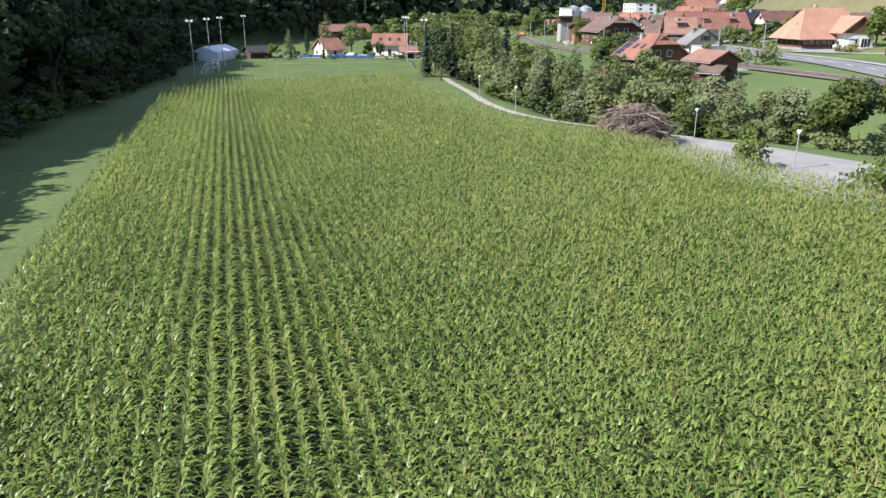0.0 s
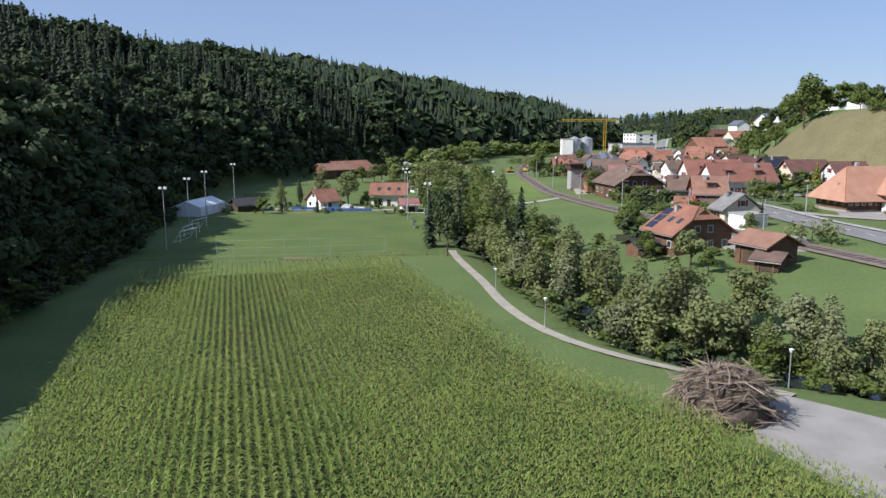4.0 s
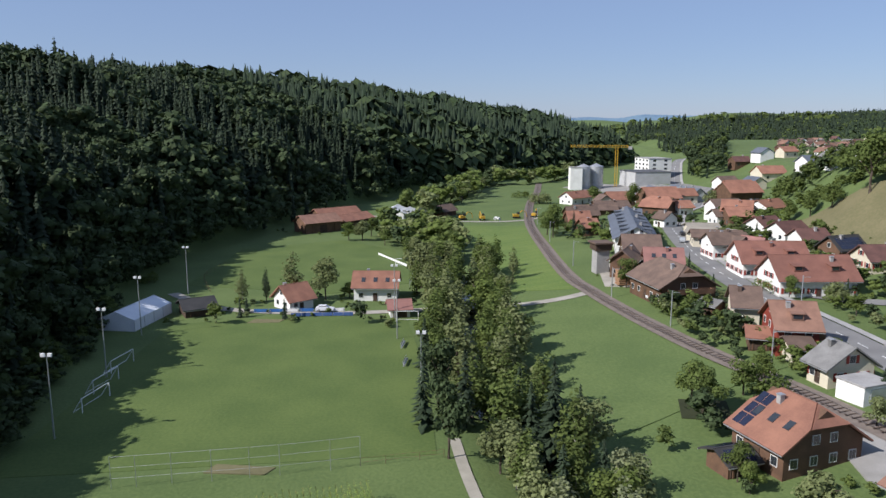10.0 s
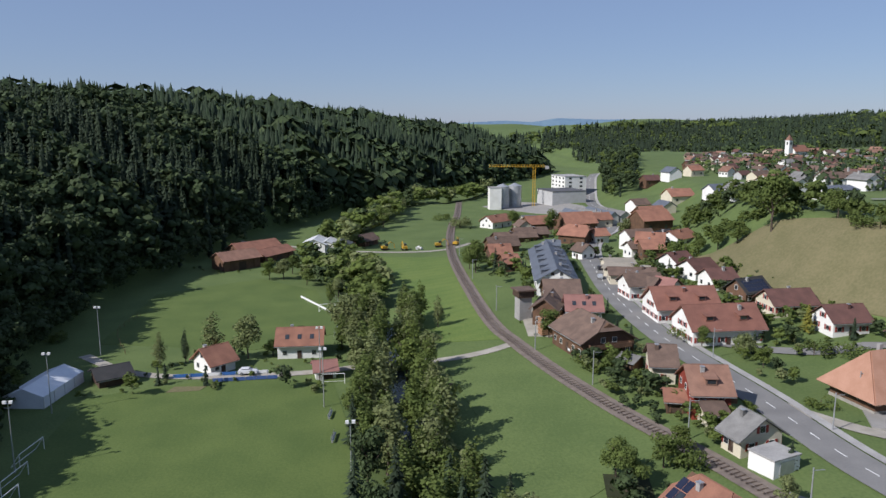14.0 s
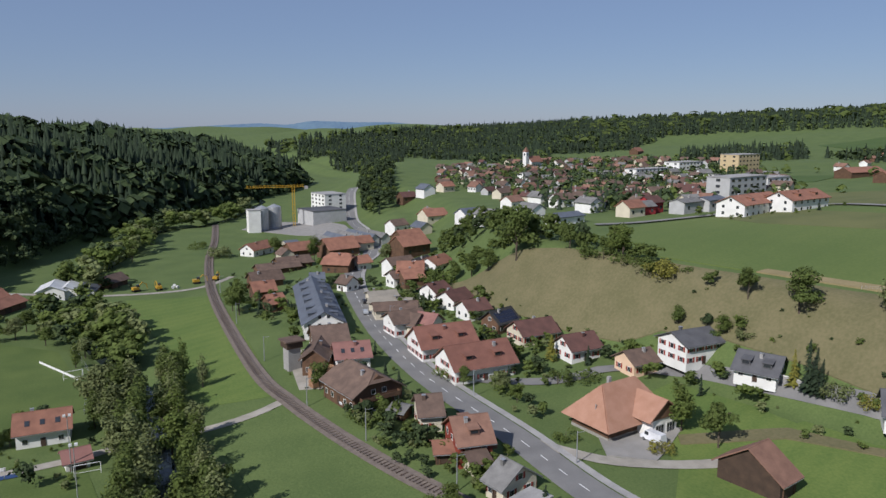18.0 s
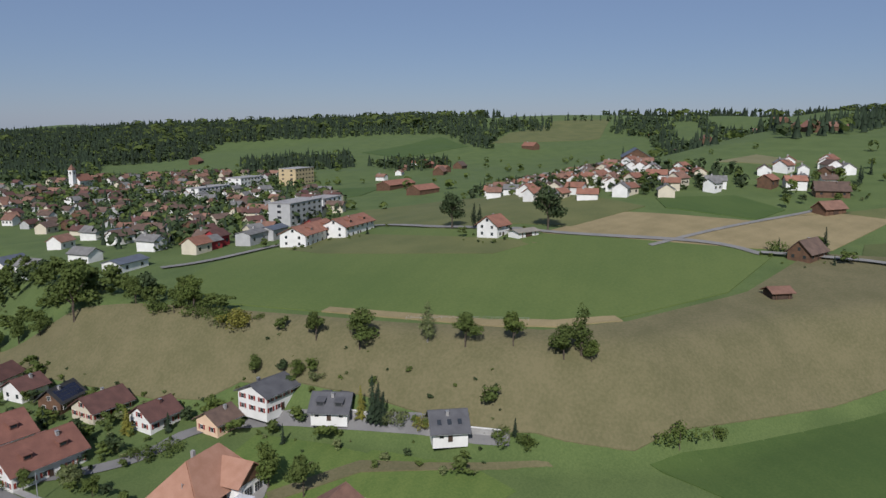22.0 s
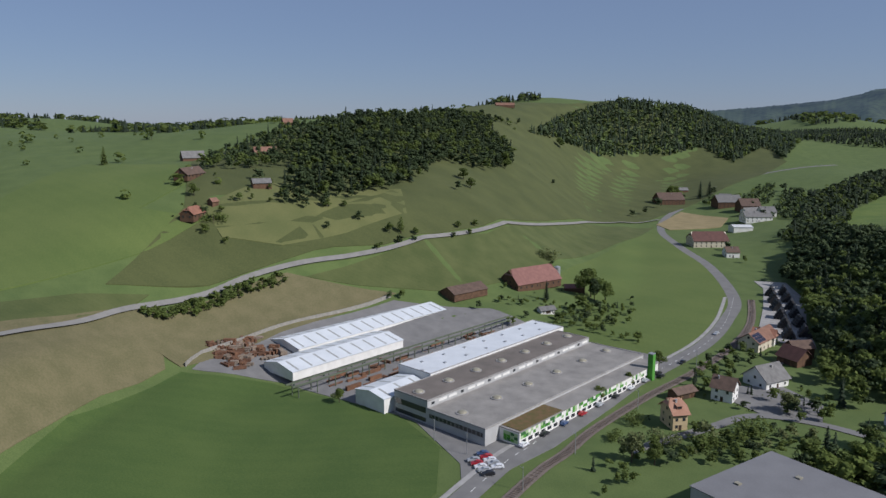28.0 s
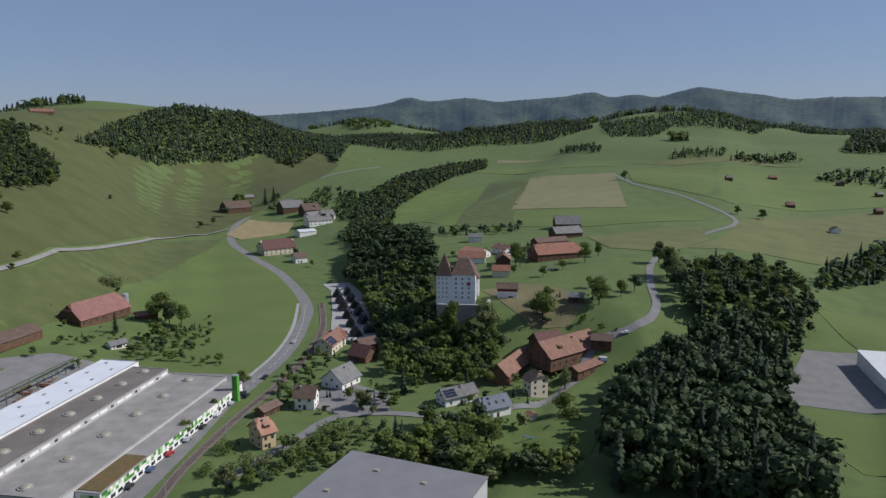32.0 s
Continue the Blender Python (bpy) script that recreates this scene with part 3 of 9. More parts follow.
PATHLINE = [(0.5, 172), (2, 160), (5, 143), (7.5, 126), (11.5, 113), (18, 104), (25, 98), (31, 92)]
ribbon("gravel_path", PATHLINE, 1.6, PATHMAT, "pale gravel footpath beside the corn", "path", 0.1)
MAINROAD = [(76, 100), (77, 150), (74.1, 177.2), (73.9, 204.4), (72.1, 243.7), (75, 284.6), (81.5, 323.7), (89.3, 359), (99.7, 390.3), (113.5, 419.5), (124, 436), (137, 471), (150, 524), (160, 576), (180, 642), (196, 690), (215, 737)]
ribbon("main_road", MAINROAD, 7.5, ASPHALT, "grey asphalt village road with worn markings", "road", 0.22)
ribbon("pavement_side", MAINROAD, 1.8, CONCRETE, "narrow concrete pavement beside the road", "pavement", 0.34, shift=4.8)
drape("building_yard", [(84, 584), (100, 560), (123, 524), (144, 528), (149, 556), (142, 585), (126, 606), (108, 620)], LOT, "pale building yard with stacked material", "yard", 0.25, 8)
ribbon("farm_track", [(35.6, 250.5), (27.3, 247), (15.9, 245.6), (6, 248), (-14, 243), (-36, 242), (-56, 247), (-72, 262)], 3.0, GRAVEL, "pale track over the railway crossing", "path", 0.12)
ribbon("upper_street", [(75, 245.6), (88, 234.4), (102, 226), (116, 223.7), (128.1, 210.2), (133.8, 192.4), (138.2, 173.5), (141.2, 159.3), (144.9, 147.9)], 4.2, ASPHALT, "narrow asphalt residential street", "road", 0.24)
ribbon("barn_drive", [(74.8, 201.5), (83.6, 186.9), (93.7, 179.5), (106.9, 173), (112, 166)], 3.6, GRAVEL, "gravel farm drive", "path", 0.2)
ribbon("plateau_road", [(176, 313), (194, 306), (234, 303), (283, 296), (272, 242), (267, 190), (289, 136), (286, 115)], 4.0, LANE, "pale concrete field road", "road", 0.6)
VALLEYROAD = [(140, -10), (166, -74), (172, -95), (180, -121), (189, -165), (196, -205), (206, -251), (225, -300), (254, -355), (325, -438), (394, -495), (469, -570), (540, -673), (604, -824), (642, -912), (669, -1101), (654, -1200), (622, -1277)]
ribbon("valley_road", VALLEYROAD, 8.0, ASPHALT, "grey main road past the factory", "road", 0.22)
ribbon("valley_pavement", VALLEYROAD[:9], 2.0, CONCRETE, "pale pavement beside the main road", "pavement", 0.34, shift=-5.2)
ribbon("castle_road", [(148, -118), (143, -157), (139, -182), (120, -194), (95, -199), (79, -211), (62, -232), (52, -262), (47, -290), (28, -304), (20, -327), (27, -380), (29, -448), (4, -540), (-26, -623), (-26, -675), (0, -745), (29, -805), (88, -895), (132, -1046)], 4.6, ASPHALT, "narrow road winding up past the castle", "road", 0.3)
drape("junction_yard", [(139, -186), (120, -197), (128, -214), (150, -222), (162, -206), (158, -190)], ASPHALT, "asphalt yard between the houses", "yard", 0.3, 6)
drape("factory_yard", [(160, -54), (176, -66), (214, -74), (240, -66), (280, -50), (302, -19), (313, -29), (321, -46), (329, -73), (333, -115), (338, -146), (322, -171), (309, -194), (262, -206), (206, -226), (196, -205), (178, -145), (166, -100)], ASPHALT, "factory yard of grey asphalt", "yard", 0.16, 8)
drape("pitch_dirt", [(-32, 161.5), (-24, 161), (-23, 163), (-31, 164)], DRY, "worn bare earth at the goal mouth", "bare earth", 0.12, 3)
drape("pitch_dirt", [(-45, 233), (-38, 233.5), (-37, 236), (-44, 236.5)], DRY, "worn bare earth at the goal mouth", "bare earth", 0.12, 3)
ribbon("halls_track", [(-60, 440), (-34, 425), (-9, 410), (15.9, 404.1), (36.3, 407.4), (51.4, 424.5)], 3.2, GRAVEL, "pale track to the workshop halls", "path", 0.14)
drape("pipe_yard", [(258, -398), (276, -417), (259, -430), (222, -385), (193, -329), (167, -288), (184, -284), (205, -300), (228, -345)], CONCRETE, "concrete yard beside the railway", "yard", 0.3, 6)
ribbon("stream_lane", [(150, -198), (160, -230), (170, -262), (178, -284)], 3.5, ASPHALT, "narrow asphalt lane between gardens", "road", 0.3)
drape("farm_yard", [(48.9, 152.8), (61.5, 149.3), (65.5, 160.8), (58.3, 172.2), (50.6, 165.6)], LOT, "pale farmyard beside the barn", "yard", 0.2, 4)
drape("vegetable_plot", [(34.3, 176.2), (40.9, 173.5), (42.5, 180.5), (35.9, 183)], SOIL, "bare vegetable plot in a low fence", "garden bed", 0.16, 4)
drape("barn_forecourt", [(86, 187.5), (93.4, 181.2), (107.7, 189.7), (103.2, 195.2), (89.6, 194.9)], LOT, "paved forecourt of the farmhouse", "yard", 0.3, 4)
drape("upper_strip", [(262, 312), (248, 188), (229, 197), (216, 268), (222, 296)], DULL, "paler mown strip beside the field road", "field", 0.6, 8)
drape("path_strip", [(158, 217), (162, 217), (172, 168), (180, 152), (192, 139), (190, 136), (176, 150), (168, 166)], STUBBLE, "worn pale strip along the field edge", "field", 0.62, 4)
drape("meadow_strip", [(102.7, 184.7), (120.5, 173.9), (143.3, 136.2), (143.8, 137.6), (124.6, 176.8), (105, 188)], DRY, "old worn track across the meadow", "path", 0.34, 4)
drape("timber_yard", [(40.2, 254.5), (47.8, 250.5), (55.8, 255.3), (52, 284.6), (44.1, 285.5)], GRAVEL, "gravel timber yard", "yard", 0.2, 5)

RAIL = [(84, 60), (70, 120), (60, 158), (54, 181), (48, 199.5), (44.3, 212), (40.4, 227.5), (36.2, 249), (33.5, 272), (34.2, 328), (38.5, 400), (48, 476), (60, 540), (72, 620)]
RAIL2 = [(128, -10), (154, -77), (160, -99), (168, -124), (177, -167), (183, -207), (194, -255), (213, -305), (244, -359)]


def railway(line, where):
    bed = ribbon("railway_bed", line, 4.4, BALLAST, "brown ballast bed of a single-track railway " + where, "railway", 0.3)
    for s in (-0.72, 0.72):
        part("rail", ribbon_mesh("rail", line, 0.12, RUSTSTEEL, 0.5, cross=2, shift=s), bed, "worn steel rail")
    c = curve_points(line, 1.2)
    d = np.gradient(c, axis=0)
    sleepers = []
    z = height(c[:, 0], c[:, 1])
    v, f = [], []
    for p, q, h in zip(c, d, z):
        q = q / np.linalg.norm(q)
        n = np.array((q[1], -q[0]))
        k = len(v)
        for s, t in ((-1.25, -0.13), (1.25, -0.13), (1.25, 0.13), (-1.25, 0.13)):
            w = p + n * s + q * t
            v.append((w[0], w[1], h + 0.4))
        f.append((k, k + 1, k + 2, k + 3))
    tagged(part("sleepers", mesh_from("sleepers", v, f, [WALLS["darkwood"]]), bed), kind="stuff")


railway(RAIL, "through the village")
railway(RAIL2, "beside the main road")
river = ribbon("river", RIVER[2:], 5.0, WATER, "shallow dark river under the trees", "water", 0, dip=-1.5)

# dashed centre line of the main roads
def dashes(line, name):
    c = curve_points(line, 1.0)
    v, f = [], []
    for i in range(0, len(c) - 4, 7):
        p, q = c[i], c[i + 3]
        d = (q - p) / np.linalg.norm(q - p)
        n = np.array((d[1], -d[0])) * 0.09
        k = len(v)
        for w in (p - n, p + n, q + n, q - n):
            v.append((w[0], w[1], ground_at(*w) + 0.26))
        f.append((k, k + 1, k + 2, k + 3))
    tagged(new(name, mesh_from(name, v, f, [WHITEPAINT])), "dashed white centre line of the road", "road marking", kind="structure")


dashes(MAINROAD, "road_marking")
dashes(VALLEYROAD[:9], "road_marking")

# fields and woods of the farmland further off
drape("crop_strip", [(223, -580), (171, -588), (242, -965), (332, -1076)], CROP, "dark green crop field behind the castle", "field", 0.71, 30)
drape("striped_meadow", [(340, -680), (224, -578), (316, -1003), (402, -957), (377, -793)], MEADOW, "light green meadow mown in stripes", "field", 0.72, 30)
drape("pale_field", [(193, -680), (76, -713), (133, -1056), (251, -1015)], FADED, "pale mown field behind the castle", "field", 0.73, 30)
drape("castle_green", [(190, -667), (74, -697), (9, -753), (-14, -678), (2, -635), (97, -585), (165, -587)], LUSHER, "bright green field behind the castle barn", "field", 0.61, 26)
drape("broad_meadow", [(90, -911), (-31, -755), (-199, -893), (-235, -1091), (-148, -1120), (43, -1138), (116, -1088)], LUSHER, "broad green meadow on the southern plain", "field", 0.80, 30)
drape("dull_pasture", [(-34, -671), (-194, -867), (-154, -661), (-84, -518), (8, -495), (-12, -536), (-27, -606)], DULL, "brownish green pasture beyond the lane", "field", 0.59, 25)
drape("castle_pasture", [(89, -529), (1, -598), (-6, -534), (19, -475), (64, -478)], DULL, "rough pasture behind the castle barn", "field", 0.53, 21)
drape("plain_strip", [(421, -1436), (211, -1373), (314, -1390), (406, -1383)], FADED, "pale stubble strip on the plain", "field", 1.04, 30)
drape("plain_green", [(439, -1295), (160, -1234), (140, -1146), (419, -1201)], LUSHER, "long green strip on the plain", "field", 0.94, 30)
drape("plain_dull", [(117, -1183), (-41, -1228), (-141, -1201), (43, -1148)], DULL, "faded strip of grass on the plain", "field", 0.91, 30)
drape("valley_dull", [(364, -104), (373, -165), (394, -263), (504, -497), (502, -600), (452, -508), (361, -287), (343, -237), (333, -192)], CROP, "brownish green field below the lane", "field", 0.51, 12)
drape("hillside_meadow", [(362, 0), (430, -60), (560, -110), (640, -215), (770, -430), (920, -700), (985, -830), (1000, -1130), (985, -1290), (800, -1350), (700, -1250), (640, -1000), (590, -810), (545, -650), (512, -490), (432, -330), (390, -215), (382, -120), (366, -50)], OLIVE, "olive green meadow rolling up the hillside", "meadow", 0.9, 22)
drape("hill_pasture", [(388, -95), (412, -141), (431, -196), (484, -271), (535, -332), (566, -443), (644, -514), (600, -570), (524, -515), (451, -373), (403, -267), (386, -213), (379, -166)], OLIVE, "olive dry pasture on the hillside above the lane", "pasture", 1.0, 12)
drape("bend_stubble", [(514, -620), (558, -729), (482, -715), (458, -662), (478, -596)], STUBBLE, "pale stubble field at the road bend", "field", 1.1, 30)
drape("slope_pasture", [(600, -575), (650, -520), (720, -560), (785, -680), (830, -850), (760, -1000), (690, -1000), (640, -850), (560, -680)], OLIVE, "dry sloping pasture below the hill woods", "pasture", 1.0, 16)
drape("corn_band", [(299, 83), (306, 55), (349, -10), (357, -18), (352, 15), (335, 67), (321, 83)], CROP, "band of dark green maize along the lane", "field", 0.40, 13)
drape("slope_meadow", [(434, 35), (489, 34), (580, -39), (533, -89), (469, -73), (435, -36), (415, -66), (389, -24), (345, 67)], LUSHER, "bright green field on the hillside", "field", 1.1, 16)
drape("rough_slope", [(428, -70), (463, -124), (430, -151), (448, -225), (405, -201), (392, -147), (387, -102), (398, -70)], DULL, "rough brown slope above the lane", "field", 1.15, 16)
drape("quarry_slope", [(332, 4), (342, -12), (362, -60), (368, -95), (343, -151), (335, -115), (327, -72), (304, -15)], DRY, "dry slope above the factory yard", "field", 0.41, 13)
drape("middle_field", [(345, 346), (405, 319), (335, 173), (281, 188), (270, 245), (289, 296)], DULL, "dark faded field beyond the road", "field", 0.41, 13)
drape("hill_field", [(1410, 676), (1474, 579), (1203, 505), (1050, 630), (1197, 673)], DULL, "light pasture on the hill", "field", 0.97, 30)
drape("tan_patch", [(479, 172), (515, 153), (501, 123), (484, 131)], FADED, "pale stubble patch on the hill", "field", 0.48, 17)
drape("far_green", [(478, 506), (497, 440), (435, 417), (402, 432)], LUSH, "green fields before the far village", "field", 0.53, 20)
drape("far_meadow", [(914, 787), (1121, 769), (1003, 645), (851, 678)], LUSH, "green meadow on the far slope", "field", 0.85, 30)
drape("east_green", [(356, 174), (384, 142), (368, 117), (341, 125), (337, 164)], LUSH, "green field below the eastern village", "field", 0.40, 13)
drape("east_rough", [(354, 115), (392, 77), (370, 77), (373, 96)], DULL, "faded pasture beside the eastern farms", "field", 0.41, 13)
ribbon("stubble_track", [(271, 152), (310, 137), (340, 123), (374, 105), (386, 106)], 2.4, LANE, "pale farm track across the stubble", "path", 0.5)
ribbon("hill_road", [(286, 115), (290, 104), (295, 84), (298, 56), (324, 20), (345, -9), (364, -60), (371, -92), (374, -123), (375, -168), (384, -218), (399, -267), (427, -334), (480, -445), (512, -510), (530, -580), (536, -655)], 3.2, LANE, "pale hillside lane between the fields", "road", 1.3)

# ---- houses ----
WINDOW_CACHE = {}
HOUSES = []


def window_meshes(w, h):
    key = (w, h)
    if key not in WINDOW_CACHE:
        t = 0.08
        fr = box_mesh("window_frame", [(0, 0.02, h / 2 - t / 2, w, 0.12, t), (0, 0.02, -h / 2 + t / 2, w, 0.12, t), (-w / 2 + t / 2, 0.02, 0, t, 0.12, h - 2 * t), (w / 2 - t / 2, 0.02, 0, t, 0.12, h - 2 * t), (0, 0.02, 0, t * 0.7, 0.1, h - 2 * t)], FRAME)
        pane = box_mesh("pane", [(0, 0, 0, w - 0.1, 0.06, h - 0.1)], GLASS)
        sh = box_mesh("shutter", [(0, 0, 0, w * 0.45, 0.06, h)], SHUTTER)
        WINDOW_CACHE[key] = (fr, pane, sh)
    return WINDOW_CACHE[key]


def put_window(parent, x, y, z, turn, w, h, shutters, panes=True):
    """turn: the way the window looks, degrees; 0 is towards -y."""
    fr, pane, sh = window_meshes(w, h)
    ob = part("window", fr, parent, "", (x, y, z), turn)
    if panes:
        part("pane", pane, ob)
    if shutters:
        for s in (-1, 1):
            part("shutter", sh, ob, "red wooden shutter", (s * w * 0.74, -0.03, 0))


def gable_walls(L, W, eave, ridge, mat, base=-1.5):
    v = []
    for x in (-L / 2, L / 2):
        v += [(x, -W / 2, base), (x, W / 2, base), (x, W / 2, eave), (x, 0, ridge), (x, -W / 2, eave)]
    f = [(4, 3, 2, 1, 0), (5, 6, 7, 8, 9), (0, 5, 9, 4), (6, 1, 2, 7), (2, 3, 8, 7), (3, 4, 9, 8)]
    return mesh_from("wall", v, f, [mat])


def slab(name, quad, thick, mat):
    """A thick flat piece from three or four corners."""
    q = [Vector(p) for p in quad]
    n = (q[1] - q[0]).cross(q[2] - q[0]).normalized() * thick
    k = len(q)
    v = q + [p + n for p in q]
    f = [tuple(range(k))[::-1], tuple(range(k, 2 * k))] + [(i, (i + 1) % k, k + (i + 1) % k, k + i) for i in range(k)]
    return mesh_from(name, v, f, [mat])


def house(x, y, turn, L, W, eave, ridge, roof, wall, label, opts="", z=None, far=False):
    """A house whose ridge runs at that turn. L, W: length along the ridge and width of the roof; eave, ridge: heights."""
    opts = opts.split()
    HOUSES.append((x, y, turn, L, W, "nowin" in opts))
    rng = random.Random(int(x * 13 + y * 7 + L * 31))
    z = ground_at(x, y) if z is None else z
    L = max(L, 5.0)
    h = empty("farm_building" if "nowin" in opts and L > 9 else ("shed" if "nowin" in opts else "house"), x, y, z, turn, label, "barn" if "nowin" in opts else "house")
    near = math.hypot(x, y - 76) < 235
    far = far or math.hypot(x, y - 76) > 420
    rm, wm = ROOFS[roof], WALLS[wall]
    over = 0.5 if far else 0.9
    bl, bw = max(L - 2 * over * 0.8, 3), W - 2 * over
    slope = (ridge - eave) / (W / 2)
    weave = eave + slope * over
    part("wall", gable_walls(bl, bw, weave - 0.12, ridge - 0.15, wm), h)
    half = "half" in opts
    cut = min(L * 0.22, 2.6) if half else 0.0
    drop = slope * W / 2 * 0.42
    t = 0.22
    for s in (-1, 1):
        if half:
            a = [(-L / 2 + cut, 0, ridge), (-L / 2, s * (W / 2) * 0.42, ridge - drop), (-L / 2, s * W / 2, eave), (L / 2, s * W / 2, eave), (L / 2, s * (W / 2) * 0.42, ridge - drop), (L / 2 - cut, 0, ridge)]
        else:
            a = [(-L / 2, 0, ridge), (-L / 2, s * W / 2, eave), (L / 2, s * W / 2, eave), (L / 2, 0, ridge)]
        if s > 0:
            a = a[::-1]
        part("roof", slab("roof", a, t, rm), h)
    if half:
        for s in (-1, 1):
            a = [(s * (L / 2 - cut), 0, ridge), (s * L / 2, -W / 2 * 0.42, ridge - drop), (s * L / 2, W / 2 * 0.42, ridge - drop)]
            if s < 0:
                a = a[::-1]
            part("hip", slab("hip", a, t, rm), h)
    part("ridge_cap", box_mesh("ridge_cap", [(0, 0, ridge + 0.16, L - 2 * cut, 0.3, 0.16)], rm), h)
    if near:
        for s in (-1, 1):
            part("gutter", box_mesh("gutter", [(0, s * (W / 2 + 0.05), eave - 0.02, L * 0.98, 0.14, 0.12)], GALV), h, "zinc gutter")
    if "nowin" not in opts or "chim" in opts:
        cx, cy = L * rng.uniform(-0.25, 0.25), W * 0.12 * rng.choice((-1, 1))
        cz = ridge - slope * abs(cy)
        ch = part("chimney", box_mesh("chimney", [(cx, cy, cz + 0.4, 0.7, 0.7, 1.6)], CONCRETE if rng.random() < 0.5 else rm), h)
        if not far:
            part("chimney_cap", box_mesh("chimney_cap", [(cx, cy, cz + 1.25, 0.85, 0.85, 0.1)], GALV), ch)
    if "nowin" not in opts:
        floors = max(1, int((weave + 0.6) / 2.7))
        shut = "shut" in opts or (wall == "cream" and not far)
        ww, wh = (1.2, 1.3)
        for side, length, off, turnw in ((0, bl, bw / 2, 0), (1, bl, bw / 2, 180), (2, bw, bl / 2, 90), (3, bw, bl / 2, 270)):
            n = max(2, int(length / (2.8 if near else 4.4)))
            rows = floors + (1 if side >= 2 and ridge - weave > 2.6 else 0)
            for r in range(rows):
                zc = 1.5 + 2.7 * r
                k = n if r < floors else max(1, n - 2)
                if r < floors and zc + 0.7 > weave:
                    continue
                span = length if r < floors else length * 0.45
                for i in range(k):
                    p = -span / 2 + span * (i + 0.5) / k
                    if r == 0 and side == 0 and i == k // 2:
                        continue
                    pos = {0: (p, -off - 0.03, zc), 1: (p, off + 0.03, zc), 2: (off + 0.03, p, zc), 3: (-off - 0.03, p, zc)}[side]
                    put_window(h, *pos, turnw, ww, wh, shut and not far, not far) if near else part("window", window_meshes(ww, wh)[1], h, "", pos, turnw)
        d = part("door", box_mesh("door", [(0, -bw / 2 - 0.04, 1.0, 1.1, 0.1, 2.1)], WALLS["darkwood"]), h)
        if not far:
            part("handle", box_mesh("handle", [(0.4, -bw / 2 - 0.12, 1.05, 0.12, 0.05, 0.04)], GALV), d)
    elif not far:
        part("barn_door", box_mesh("barn_door", [(0, -bw / 2 - 0.05, min(1.6, weave / 2 - 0.1), 3.2, 0.12, min(3.2, weave - 0.3))], WALLS["darkwood"]), h, "dark boarded barn door")
        for s in (-1, 1):
            part("post", box_mesh("post", [(s * bl * 0.32, -bw / 2 - 0.1, weave / 2, 0.25, 0.25, weave)], WALLS["wood"]), h)
    if "dorm" in opts:
        for s in (-1, 1):
            for px in ((-0.22, 0.22) if L > 9 else (0,)):
                yy = s * W * 0.26
                zz = ridge - slope * abs(yy)
                dm = part("dormer", box_mesh("dormer", [(px * L, yy + s * 0.1, zz + 0.3, 2.0, 1.9, 1.2)], rm), h)
                part("dormer_roof", slab("dormer_roof", [(px * L - 1.25, yy - s * 1.6, zz + 1.35), (px * L + 1.25, yy - s * 1.6, zz + 1.35), (px * L + 1.25, yy + s * 1.35, zz + 0.95), (px * L - 1.25, yy + s * 1.35, zz + 0.95)][::-s], 0.15, rm), dm)
                part("dormer_window", box_mesh("dormer_window", [(px * L, yy + s * 1.07, zz + 0.4, 1.5, 0.08, 0.9)], GLASS), dm)
    if "sky" in opts:
        for i in range(3):
            yy, px = -W * 0.27, L * (-0.25 + 0.25 * i)
            zz = ridge - slope * abs(yy) + 0.3
            part("skylight", slab("skylight", [(px - 0.5, yy - 0.6, zz - slope * 0.6), (px + 0.5, yy - 0.6, zz - slope * 0.6), (px + 0.5, yy + 0.6, zz + slope * 0.6), (px - 0.5, yy + 0.6, zz + slope * 0.6)], 0.06, GLASS), h, "roof window")
    if "solar" in opts or "solarall" in opts:
        wide = 0.9 if "solarall" in opts else 0.34
        nxp = max(2, int(L * wide / 1.2))
        for i in range(nxp):
            for j in range(3):
                px = (-L * 0.5 if wide < 0.5 else -L * wide / 2) + 0.7 + i * 1.2
                for s in ((-1, 1) if wide > 0.5 else (-1,)):
                    y0, y1 = s * (W * 0.1 + j * W * 0.12), s * (W * 0.1 + (j + 0.92) * W * 0.12)
                    q = [(px, y0, ridge - slope * abs(y0) + 0.3), (px + 1.12, y0, ridge - slope * abs(y0) + 0.3), (px + 1.12, y1, ridge - slope * abs(y1) + 0.3), (px, y1, ridge - slope * abs(y1) + 0.3)]
                    part("solar_panel", slab("solar_panel", q[::-1] if s > 0 else q, 0.05, SOLAR), h, "dark solar panel")
    if "balcony" in opts:
        for fl in range(max(1, int(weave / 2.9))):
            bz = 2.6 + 2.8 * fl
            b = part("balcony", box_mesh("balcony", [(bl / 2 + 0.7, 0, bz, 1.5, bw * 0.8, 0.16)], WALLS["wood"] if wall != "white" else CONCRETE), h)
            part("balustrade", box_mesh("balustrade", [(bl / 2 + 1.4, 0, bz + 0.55, 0.08, bw * 0.8, 0.9), (bl / 2 + 0.7, -bw * 0.4, bz + 0.55, 1.4, 0.08, 0.9), (bl / 2 + 0.7, bw * 0.4, bz + 0.55, 1.4, 0.08, 0.9)], WALLS["wood"]), b, "boarded wooden balustrade")
    return h

